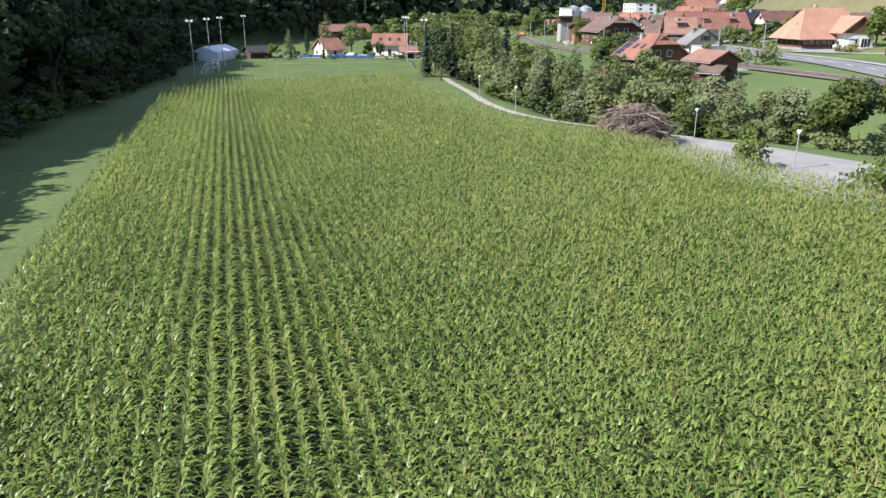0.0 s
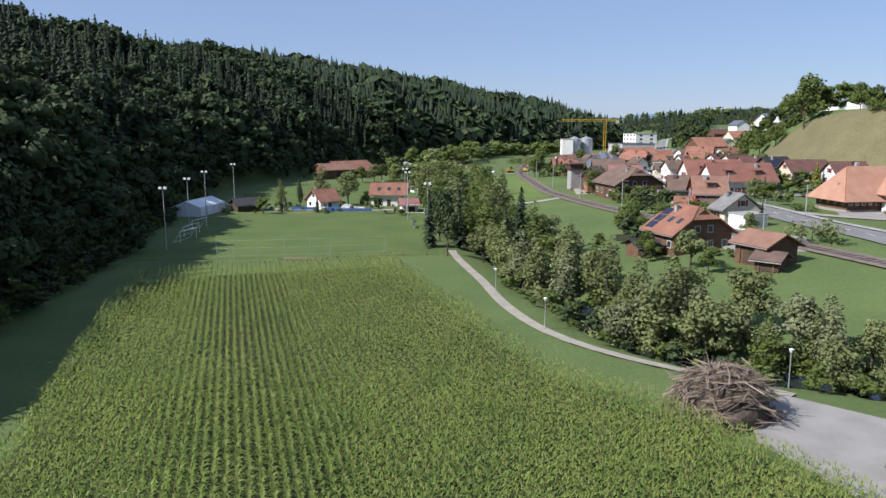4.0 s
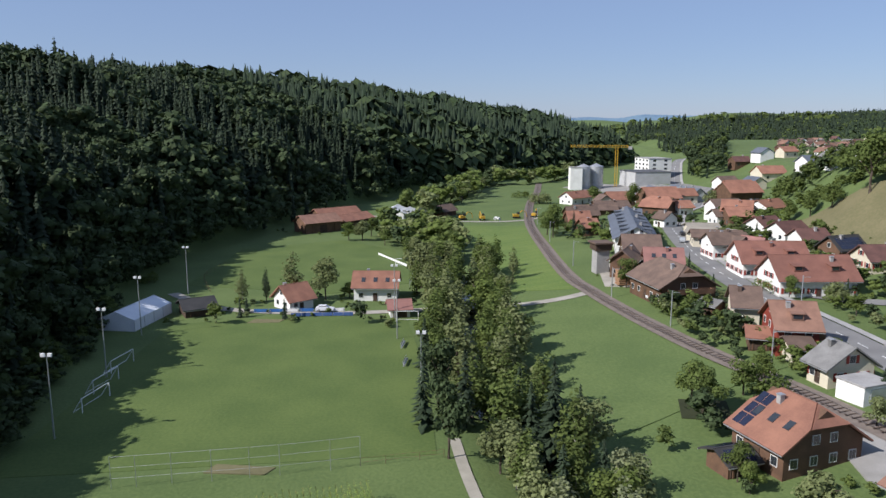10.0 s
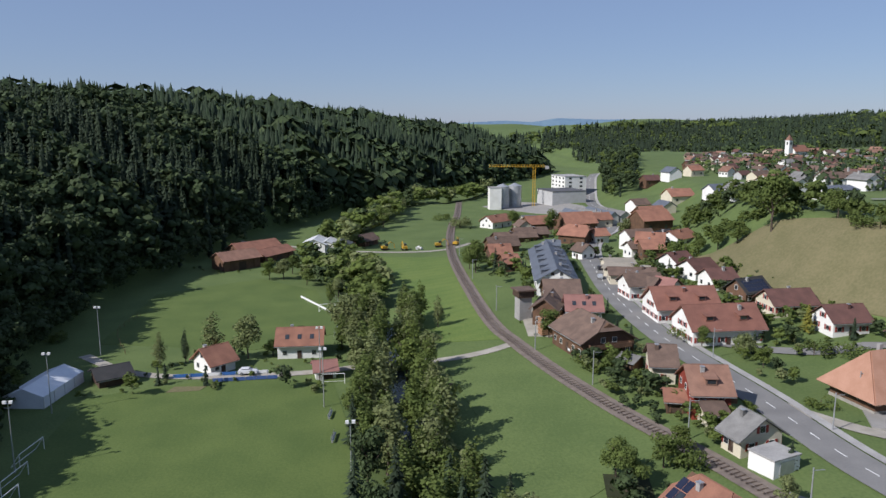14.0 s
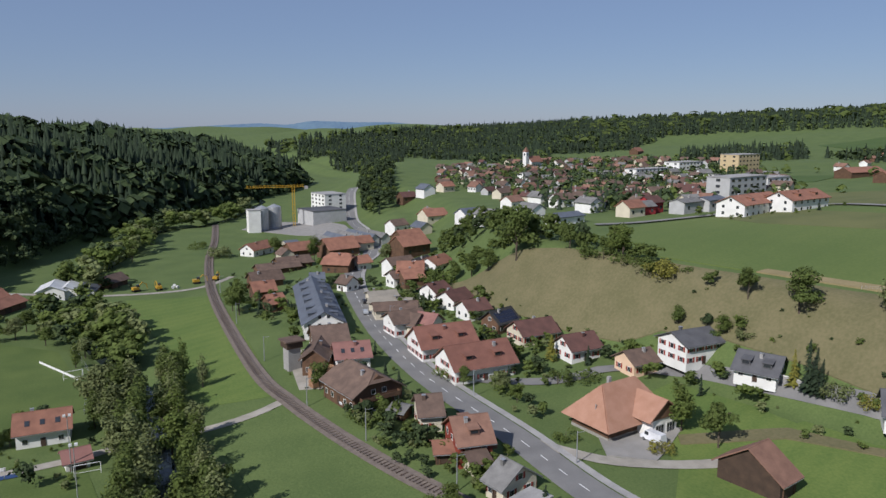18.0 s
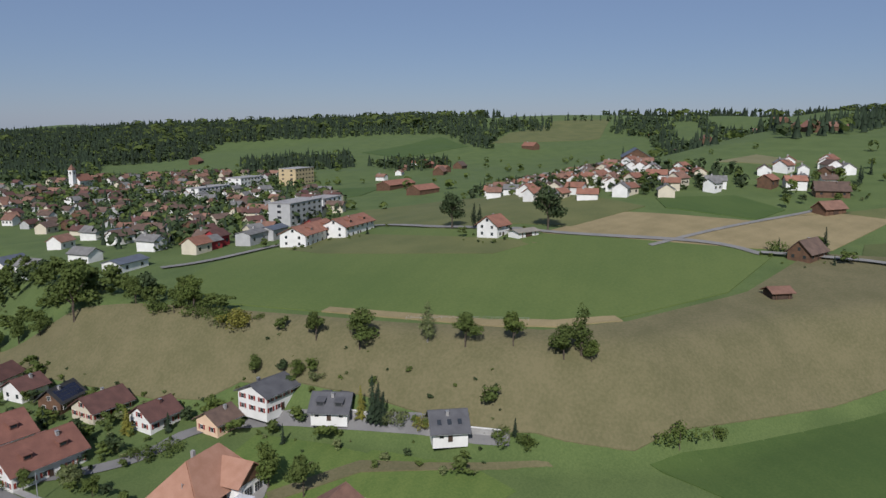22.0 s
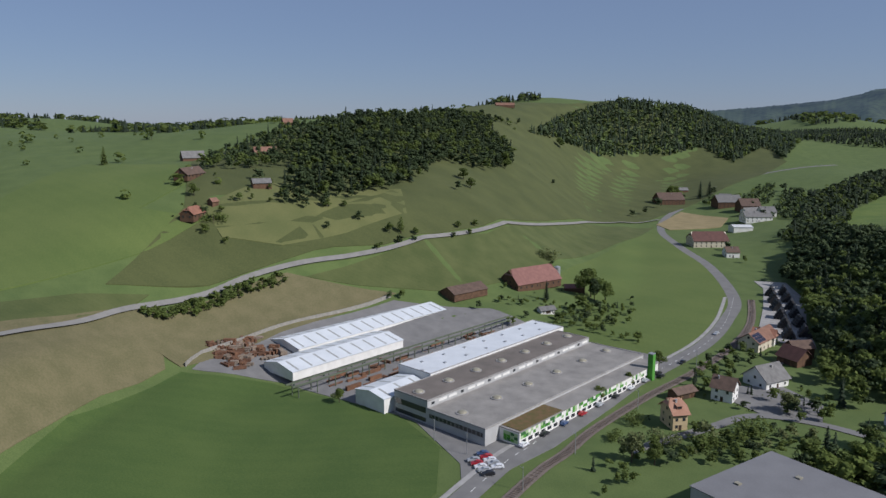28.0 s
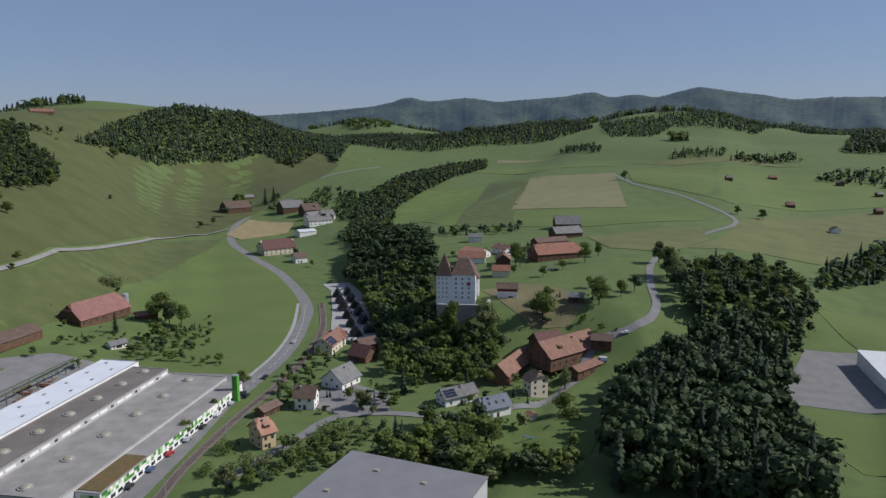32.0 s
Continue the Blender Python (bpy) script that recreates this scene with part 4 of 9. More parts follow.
house(52.5, 240.5, -79, 17.0, 15.0, 3.7, 8.2, "brown", "wood", "dark-brown tiled chalet with carved wooden balcony beside the railway", "balcony half")
house(57.0, 262.7, -10, 10.5, 10.0, 3.7, 7.2, "dustred", "white", "white house under a dusty red tiled roof", "sky")
house(54.9, 277.1, -8, 11.0, 16.0, 4.1, 8.6, "brown", "wood", "wooden carpentry hall with a wide brown roof", "")
house(48.8, 267.6, -115, 14.0, 8.0, 4.0, 7.0, "brown", "wood", "dark wooden barn gable beside the timber yard", "")
house(67.2, 339.0, -101, 21.1, 14.0, 4.4, 8.4, "slate", "white", "white terraced house with blue-grey slate roof", "dorm")
house(63.3, 319.3, -101, 18.3, 14.0, 4.4, 8.4, "slate", "white", "white terraced house with blue-grey slate roof", "dorm")
house(59.7, 301.1, -101, 18.8, 14.0, 4.4, 8.4, "slate", "white", "white terraced house end with blue-grey slate roof", "dorm")
house(96.8, 400.1, -38, 14.1, 15.0, 3.7, 8.2, "orange", "wood", "wooden farmhouse under a broad orange tiled roof", "half")
house(72.1, 421.5, 10, 22.3, 9.0, 2.6, 5.1, "brown", "wood", "long low wooden shed with a brown roof", "")
house(74.8, 483.4, 40, 18.7, 11.0, 3.3, 6.8, "orange", "white", "house under an orange tiled roof beside the yard", "")
house(106.5, 399.7, 12, 8.6, 10.0, 3.3, 6.3, "orange", "white", "small house with an orange tiled roof", "")
house(53.4, 364.0, 4, 9.9, 10.0, 3.3, 6.8, "orange", "wood", "wooden house with an orange tiled roof in a garden", "")
house(52.4, 338.7, 12, 7.1, 9.0, 3.0, 6.0, "orange", "wood", "small wooden house with a red tiled roof", "")
house(59.5, 388.8, 7, 14.5, 11.0, 3.3, 6.8, "brown", "wood", "wooden chalet with a dark brown roof", "")
house(60.2, 218.1, -14, 6.3, 10.0, 3.7, 7.2, "brown", "cream", "cream house with red shutters and a brown roof", "shut")
house(61.7, 201.4, -10, 8.3, 12.0, 4.4, 8.4, "rust", "redwood", "red-painted wooden chalet with a rust-brown tiled roof", "dorm balcony")
house(56.8, 202.9, -18, 5.0, 7.0, 2.2, 3.7, "orange", "wood", "low wooden annex with an orange tiled roof", "nowin")
house(60.2, 195.7, -0, 5.0, 7.0, 2.2, 3.7, "brown", "cream", "low garden annex with a brown roof", "nowin")
house(61.8, 184.3, -78, 6.1, 10.0, 2.7, 6.1, "grey", "cream", "bungalow with a weathered grey slate roof", "chim")
house(84.6, 262.7, -2, 18.3, 14.0, 3.7, 8.7, "red", "white", "long terraced house with a red tiled roof and dormers", "dorm shut")
house(85.1, 242.8, 0, 19.3, 14.0, 3.7, 8.7, "red", "white", "long terraced house with a red tiled roof, dormers and shutters", "dorm shut")
house(82.9, 287.2, 2, 12.2, 11.0, 4.4, 7.4, "brown", "white", "white two-storey house with a brown-grey roof", "shut")
house(89.0, 283.5, -54, 8.9, 9.0, 3.3, 6.3, "dustred", "white", "white house with a faded red roof", "")
house(89.9, 326.9, -4, 11.5, 10.0, 3.3, 4.8, "beige", "cream", "low beige house with a flat-pitched roof", "")
house(87.7, 307.5, -12, 16.3, 10.0, 3.0, 5.0, "brown", "cream", "long bungalow with a low brown roof", "")
house(107.4, 317.0, 21, 9.5, 10.0, 3.0, 6.0, "darkred", "white", "white cottage with a dark red roof on the slope", "")
house(107.9, 301.7, 20, 10.8, 10.0, 3.0, 6.0, "darkred", "white", "white cottage with a dark red roof on the slope", "")
house(107.0, 286.0, 6, 9.7, 10.0, 3.0, 6.0, "darkred", "white", "white cottage with a dark red roof and a garage", "")
house(107.4, 268.8, 18, 10.5, 9.0, 3.0, 6.5, "dark", "wood", "cottage with dark solar panels over the whole roof", "solarall")
house(110.8, 255.3, 1, 13.4, 11.0, 2.6, 6.1, "darkred", "cream", "cottage with a dark red roof and a verandah", "")
house(113.5, 236.5, 1, 10.9, 10.0, 3.0, 6.5, "darkred", "white", "white cottage with red shutters and a dark red roof", "shut")
house(120.0, 219.7, -0, 9.1, 9.5, 3.0, 5.7, "brown", "peach", "peach-coloured cottage with red shutters and a brown roof", "shut chim")
house(131.4, 213.0, -0, 13.1, 12.0, 5.0, 7.6, "greydark", "white", "three-storey white house with balconies under a grey roof", "balcony shut")
house(135.1, 193.8, -64, 10.8, 11.0, 2.0, 5.7, "greydark", "white", "bungalow with a steep grey roof and a glazed dormer", "dorm")
house(139.8, 162.2, -50, 9.8, 11.0, 2.1, 6.0, "greydark", "white", "bungalow with a steep dark grey roof on a retaining wall", "sky")
house(103.2, 165.9, 12, 7.2, 14.0, 3.2, 8.0, "rust", "darkwood", "old wooden field barn with rust-red tiles", "nowin barn")
house(111.3, 349.7, -25, 11.6, 13.0, 4.4, 8.4, "orange", "white", "three-storey house with an orange tiled roof", "balcony")
house(105.9, 349.8, 7, 9.3, 9.0, 3.3, 5.8, "brown", "white", "white house with a brown roof and shutters", "shut")
house(44.3, 162.3, -72, 10.5, 14.0, 3.1, 7.9, "orange", "wood", "farmhouse with an orange tiled roof, skylights and a solar panel", "solar sky half")
house(35.2, 160.3, 17, 5.3, 6.0, 1.8, 3.0, "dark", "wood", "garden shed with solar panels on its roof", "solarall nowin")
house(51.4, 145.3, -68, 8.4, 8.0, 3.0, 5.0, "rust", "wood", "open wooden barn with a rust-red roof", "nowin barn")
house(50.3, 140.6, -43, 5.0, 6.0, 1.6, 2.8, "brown", "wood", "small wooden garden shed with a brown tiled roof", "nowin")
house(-17.9, 258.0, -1, 12.2, 10.0, 3.3, 6.8, "orange", "white", "white clubhouse with an orange tiled roof beside the pitch", "sky")
house(-37.4, 248.0, 43, 8.0, 9.0, 2.2, 5.7, "orange", "white", "low white clubhouse with an orange hipped roof", "")
house(-11.2, 240.6, 9, 6.0, 7.0, 1.8, 3.6, "dustred", "white", "small white changing hut with a red roof", "nowin")
house(-59.1, 242.2, 31, 8.3, 9.0, 1.8, 3.6, "dark", "darkwood", "dark timber pavilion with a flat-pitched roof", "nowin")
house(-52.7, 376.0, 38, 17.5, 12.0, 4.0, 7.0, "rust", "wood", "long timber barn at the forest edge", "nowin")
house(-48.7, 400.4, 40, 22.1, 12.0, 4.0, 7.0, "orange", "wood", "long timber barn with a rust-orange roof", "nowin")
house(-40.4, 394.3, 56, 20.2, 10.0, 2.6, 5.1, "orange", "wood", "open timber shed with an orange roof", "nowin")
house(-22.7, 416.5, 83, 14.9, 12.0, 3.3, 5.8, "white", "white", "white workshop hall with a gabled front", "nowin")
house(-17.0, 417.0, 81, 13.2, 12.0, 3.3, 5.8, "white", "white", "white workshop hall with a gabled front", "nowin")
house(-11.5, 419.5, 78, 11.5, 12.0, 3.3, 5.8, "slate", "white", "white workshop hall with a gabled front", "nowin")
house(0.2, 428.1, 51, 11.8, 9.0, 2.2, 5.2, "brown", "wood", "brown wooden shed beside the workshop halls", "nowin")
house(84.1, 286.2, -53, 9.4, 10.0, 3.7, 6.7, "brown", "cream", "house with a brown roof beside the main road", "")
house(90.1, 317.6, -33, 16.2, 9.0, 2.7, 4.1, "beige", "cream", "long low house beside the main road", "")
house(97.4, -434.2, -139, 35.7, 17.0, 4.5, 11.0, "orange", "wood", "broad castle barn with an orange tiled roof", "half")
house(115.5, -581.3, -158, 23.7, 16.0, 4.0, 11.0, "grey", "wood", "big barn with a weathered grey roof", "nowin")
house(111.3, -484.7, -136, 28.6, 12.0, 4.0, 7.0, "brown", "wood", "low barn behind the castle", "nowin")
house(61.4, -281.7, -121, 38.5, 18.0, 5.0, 12.0, "rust", "wood", "great farmhouse with a rust-orange tiled roof below the castle", "dorm")
house(70.6, -282.2, -133, 16.1, 12.0, 5.0, 10.0, "darkred", "wood", "old farm building with a dark red roof", "nowin")
house(83.5, -261.1, -98, 34.7, 12.0, 3.4, 9.0, "rust", "wood", "barn with a rust-orange roof below the castle wall", "nowin barn")
house(66.5, -240.3, 136, 7.9, 11.0, 7.0, 11.0, "brown", "cream", "tall cream farm dwelling with a hipped brown roof", "half shut")
house(48.0, -272.7, -116, 25.4, 8.0, 3.0, 5.0, "rust", "wood", "long low cart shed with a rust-red roof", "nowin")
house(43.5, -289.8, -176, 11.3, 9.0, 3.5, 6.0, "brown", "wood", "small wooden barn on the castle road", "nowin")
house(97.1, -217.9, -129, 17.9, 10.0, 3.6, 7.0, "grey", "white", "bungalow with solar panels on a grey roof", "solar")
house(78.3, -209.4, -130, 14.4, 11.0, 4.0, 8.0, "slate", "white", "white house with a blue-grey roof", "sky")
house(156.7, -189.7, -164, 10.0, 10.0, 5.2, 9.5, "brown", "white", "white house with a brown roof near the factory road", "")
house(152.9, -150.0, -117, 7.2, 12.0, 6.0, 10.5, "peachroof", "sand", "sand-coloured villa with a hipped peach tiled roof", "half chim dorm")
house(168.4, -177.1, -99, 11.8, 7.0, 2.6, 4.5, "brown", "wood", "brown garage shed beside the villa", "nowin")
house(155.8, -219.8, -100, 15.3, 14.0, 3.2, 9.0, "grey", "white", "house with a steep grey roof", "")
house(187.7, -269.0, -83, 25.3, 12.0, 4.5, 9.0, "rust", "cream", "house with an orange roof and solar panels beside the car yard", "solar")
house(337, -252, -92, 38.0, 20.0, 3.2, 12.0, "dustred", "wood", "great red-roofed farmhouse behind the factory", "chim half")
house(331.3, -191.7, -86, 27.6, 14.0, 2.6, 6.1, "brown", "wood", "brown farm shed behind the factory", "nowin")
house(317.5, -272.4, -127, 12.8, 5.9, 2.2, 4.5, "dustred", "wood", "small red-roofed barn beside the farmhouse", "nowin")
house(293.8, -223.4, -105, 10.6, 7.0, 1.9, 3.8, "grey", "white", "white garage with a grey roof", "nowin")
house(418, -61, -45, 15.8, 9.1, 2.5, 6.6, "orange", "wood", "hillside farmhouse with an orange tiled roof", "half")
house(429, -77, -66, 5.8, 5.2, 2.2, 4.5, "rust", "wood", "small rust-roofed hillside barn", "nowin")
house(484, -82, -45, 26.1, 10.4, 2.2, 6.7, "brown", "wood", "hilltop farmhouse with a broad brown roof", "")
house(546, -162, -101, 18.1, 9.8, 3.0, 7.5, "rust", "wood", "wooden barn below the wood", "nowin")
house(450, -117, -101, 12.6, 7.8, 3.0, 6.0, "grey", "wood", "grey-roofed barn below the wood", "nowin")
house(567, -112, -95, 17.6, 10.4, 2.2, 7.5, "grey", "wood", "large hilltop farm with a grey roof", "nowin")
house(698, -254, -103, 11.2, 9.1, 2.2, 6.7, "rust", "wood", "hilltop farm on the skyline", "nowin")
house(905, -735, -119, 31.8, 9.1, 2.2, 6.7, "rust", "wood", "hilltop farm on the skyline", "nowin")
house(291.2, 100.2, -19, 14.7, 10.0, 2.4, 7.2, "brown", "wood", "roadside chalet with a broad brown roof", "")
house(410.4, 101.8, -74, 16.9, 12.0, 2.6, 7.1, "brown", "wood", "large farmhouse with a brown roof", "")
house(371.2, 99.3, -36, 14.2, 9.0, 2.2, 5.7, "rust", "wood", "farm building with a rust-orange roof", "nowin")
house(255.3, 210.6, -4, 11.1, 11.0, 4.4, 8.4, "orange", "white", "white house with an orange roof by the field road", "")
house(240.3, 103.3, -50, 8.0, 7.0, 1.9, 3.5, "rust", "darkwood", "wooden field hut with a red tiled roof", "nowin")
house(256.5, 197.9, -22, 11.9, 8.0, 1.9, 2.8, "beige", "white", "low white garage by the field road", "nowin")
house(486.9, 421.1, 2, 38.6, 14.0, 3.4, 6.8, "orange", "wood", "long farm barn with an orange roof", "nowin")
house(444.6, 367.5, -4, 24.7, 13.0, 3.4, 6.8, "orange", "wood", "long farm barn with an orange roof", "nowin")
house(242.0, 296.0, 15, 33.6, 14.0, 5.0, 8.4, "orange", "white", "white apartment house with an orange tiled roof", "balcony dorm")
house(262.1, 289.9, 9, 28.6, 14.0, 5.0, 8.4, "orange", "white", "white apartment house with an orange tiled roof", "balcony dorm")
house(501.5, 50.4, -81, 11.3, 10.4, 2.2, 6.7, "orange", "wood", "farmhouse with an orange roof and a blue tarpaulin", "")
house(502.8, 38.9, -82, 9.0, 9.1, 2.2, 6.0, "orange", "wood", "farm building with an orange roof", "nowin")
house(383.1, -521.1, -127, 32.8, 22.7, 5.6, 13.2, "darkred", "cream", "large inn with a dark red roof at the road bend", "shut half")
house(341.0, -492.0, -129, 11.8, 12.7, 4.2, 8.4, "brown", "white", "white house beside the inn", "")
house(617.0, -783.9, -124, 35.8, 31.6, 6.7, 15.7, "brown", "wood", "old farmhouse with a brown roof on the valley road", "")
house(530.6, -787.5, -128, 31.5, 28.1, 6.4, 15.0, "grey", "wood", "old farmhouse with a grey roof on the valley road", "")
house(486.9, -763.6, -130, 24.2, 24.8, 6.1, 14.4, "brown", "wood", "old farmhouse with a brown roof on the valley road", "")
house(439.3, -699.9, -130, 30.1, 22.8, 5.6, 11.3, "grey", "white", "white workshop with a grey roof", "")
house(421.2, -639.8, -129, 20.7, 17.7, 5.2, 7.0, "white", "white", "low white hall beside the road", "nowin")
house(441.5, -726.1, -131, 17.1, 19.5, 5.8, 11.6, "grey", "white", "white house with a grey roof", "")
house(162.6, -257.2, 169, 12.7, 12.0, 3.0, 8.0, "darkred", "wood", "dark wooden barn beside the pipe yard", "nowin")
house(138.5, -449.9, 144, 16.6, 12.0, 3.7, 6.7, "rust", "white", "white castle outbuilding with a rust-red roof", "")
house(156.5, -434.2, 158, 20.5, 13.0, 3.7, 6.7, "peachroof", "white", "white castle wing with a peach tiled roof", "")
house(62.2, -213.1, 137, 5.0, 5.0, 2.4, 3.5, "rust", "white", "small blue garden hut with a rust roof", "nowin")
house(62.5, -321.7, -178, 9.3, 8.0, 2.8, 5.0, "grey", "wood", "small grey-roofed hen house on the castle slope", "nowin")
house(56.6, 225.4, -51, 5.0, 6.0, 1.9, 2.9, "grey", "wood", "flat-roofed wooden garage beside the chalet", "nowin")
house(81.4, 429.3, 8, 18.1, 12.0, 3.0, 6.0, "brown", "wood", "long wooden workshop with a brown roof", "")
house(85.9, 355.2, -66, 7.5, 8.0, 3.0, 6.0, "brown", "white", "white house beside the slate terrace", "")
house(77.6, 370.8, -13, 6.7, 9.0, 3.0, 5.5, "slate", "white", "white house with a slate roof behind the terrace", "")
house(95.6, 492.3, 10, 8.9, 12.0, 3.0, 5.0, "slate", "cream", "blue-roofed workshop near the silos", "nowin")
house(108.6, 343.8, -2, 9.5, 12.0, 3.7, 6.7, "orange", "wood", "three-storey house with an orange roof on the lane", "balcony")
house(122.1, 364.0, 35, 10.9, 11.0, 3.0, 6.0, "dark", "white", "house with solar panels on the knoll lane", "")
house(128.2, 362.0, 33, 14.5, 11.0, 3.0, 6.0, "orange", "white", "house with an orange roof on the knoll lane", "")


def small_house(x, y, turn, L, W, eave, ridge, roof, wall, label, group=""):
    """A far house: walls, two roof slopes, chimney and a few windows."""
    z = ground_at(x, y)
    h = empty("house", x, y, z, turn, label, "house", group)
    part("wall", gable_walls(L - 1, W - 1.2, eave + 0.2, ridge - 0.1, WALLS[wall]), h)
    for s in (-1, 1):
        a = [(-L / 2, 0, ridge), (-L / 2, s * W / 2, eave), (L / 2, s * W / 2, eave), (L / 2, 0, ridge)]
        part("roof", slab("roof", a[::-1] if s > 0 else a, 0.25, ROOFS[roof]), h)
    if (x * 7 + y) % 3 > 1:
        part("chimney", box_mesh("chimney", [(L * 0.2, 0.8, ridge + 0.3, 0.8, 0.8, 1.4)], CONCRETE), h)
    fr = window_meshes(1.4, 1.5)[1]
    for px in (-L * 0.25, L * 0.25):
        part("window", fr, h, "", (px, -W / 2 + 0.55, eave * 0.55))
    return h


FAR_HOUSES = {}


def far_house(x, y, turn, L, W, eave, ridge, roof, wall):
    """Walls, roof and windows of a house too far off to be told apart, gathered by material."""
    z, c, s = ground_at(x, y), math.cos(radians(turn)), math.sin(radians(turn))

    def put(mat, pts, faces):
        v, f = FAR_HOUSES.setdefault(mat.name, (mat, [], []))[1:]
        k = len(v)
        v.extend((x + a * c - b * s, y + a * s + b * c, z + h) for a, b, h in pts)
        f.extend(tuple(k + i for i in q) for q in faces)

    l, w, o = L / 2 - 0.5, W / 2 - 0.6, 0.25
    put(WALLS[wall], [(-l, -w, -2), (l, -w, -2), (l, w, -2), (-l, w, -2), (-l, -w, eave), (l, -w, eave), (l, w, eave), (-l, w, eave), (-l, 0, ridge - 0.2), (l, 0, ridge - 0.2)],
        [(0, 1, 5, 4), (2, 3, 7, 6), (1, 2, 6, 9, 5), (3, 0, 4, 8, 7)])
    for q in (-1, 1):
        pts = [(-L / 2, 0, ridge), (L / 2, 0, ridge), (L / 2, q * W / 2, eave - 0.2), (-L / 2, q * W / 2, eave - 0.2)]
        put(ROOFS[roof], pts + [(a, b, h + o) for a, b, h in pts], [(0, 1, 2, 3), (4, 5, 6, 7), (0, 1, 5, 4), (1, 2, 6, 5), (2, 3, 7, 6), (3, 0, 4, 7)])
        for px in (-L * 0.3, 0, L * 0.3):
            put(GLASS, [(px - 0.6, q * (w + 0.04), eave * 0.4), (px + 0.6, q * (w + 0.04), eave * 0.4), (px + 0.6, q * (w + 0.04), eave * 0.75), (px - 0.6, q * (w + 0.04), eave * 0.75)], [(0, 1, 2, 3)])


def spread_houses(poly, gap, seed, group, roofs, walls, clear=()):
    X, Y, rng = fill(poly, gap, seed)
    for x, y in zip(X, Y):
        if any(math.hypot(x - a, y - b) < r for a, b, r in clear):
            continue
        roof, wall = roofs[rng.randint(len(roofs))], walls[rng.randint(len(walls))]
        L, W = rng.uniform(8, 12), rng.uniform(7, 9.5)
        e = rng.uniform(2.6, 4.6)
        if math.hypot(x, y - 76) > 520 and group.startswith("houses"):
            far_house(float(x), float(y), float(rng.choice([10, 20, 100, 110, -10]) + rng.uniform(-8, 8)), L, W, e, e + W * 0.33, roof, wall)
            continue
        words = {"orange": "orange-tiled", "rust": "rust-tiled", "brown": "brown-roofed", "darkred": "dark red-roofed", "grey": "grey-roofed", "slate": "slate-roofed", "red": "red-tiled"}[roof]
        small_house(float(x), float(y), float(rng.choice([10, 20, 100, 110, -10]) + rng.uniform(-8, 8)), L, W, e, e + W * 0.33, roof, wall, "%s %s-walled house among gardens" % (words, {"wood": "timber"}.get(wall, wall)), group)


def flat_block(x, y, turn, L, W, H, wall, label, floors=0, roof_mat=None, z=None, bands=True):
    """A flat-roofed block with rows of windows on its four sides."""
    z = ground_at(x, y) if z is None else z
    b = empty("apartment_block" if floors else "hall", x, y, z, turn, label, "building")
    part("wall", box_mesh("wall", [(0, 0, H / 2 - 0.75, L, W, H + 1.5)], WALLS[wall]), b)
    part("roof", box_mesh("roof", [(0, 0, H + 0.15, L + 0.6, W + 0.6, 0.3)], roof_mat or CONCRETE), b)
    for f in range(floors):
        zc = H / floors * (f + 0.55)
        for s in (-1, 1):
            n = max(2, int(L / 5))
            for i in range(n):
                p = -L / 2 + L * (i + 0.5) / n
                part("window", window_meshes(2.4, 1.5)[1], b, "", (p, s * (W / 2 + 0.03), zc))
            m = max(1, int(W / 7))
            for i in range(m):
                p = -W / 2 + W * (i + 0.5) / m
                part("window", window_meshes(2.4, 1.5)[1], b, "", (s * (L / 2 + 0.03), p, zc), 90)
    return b


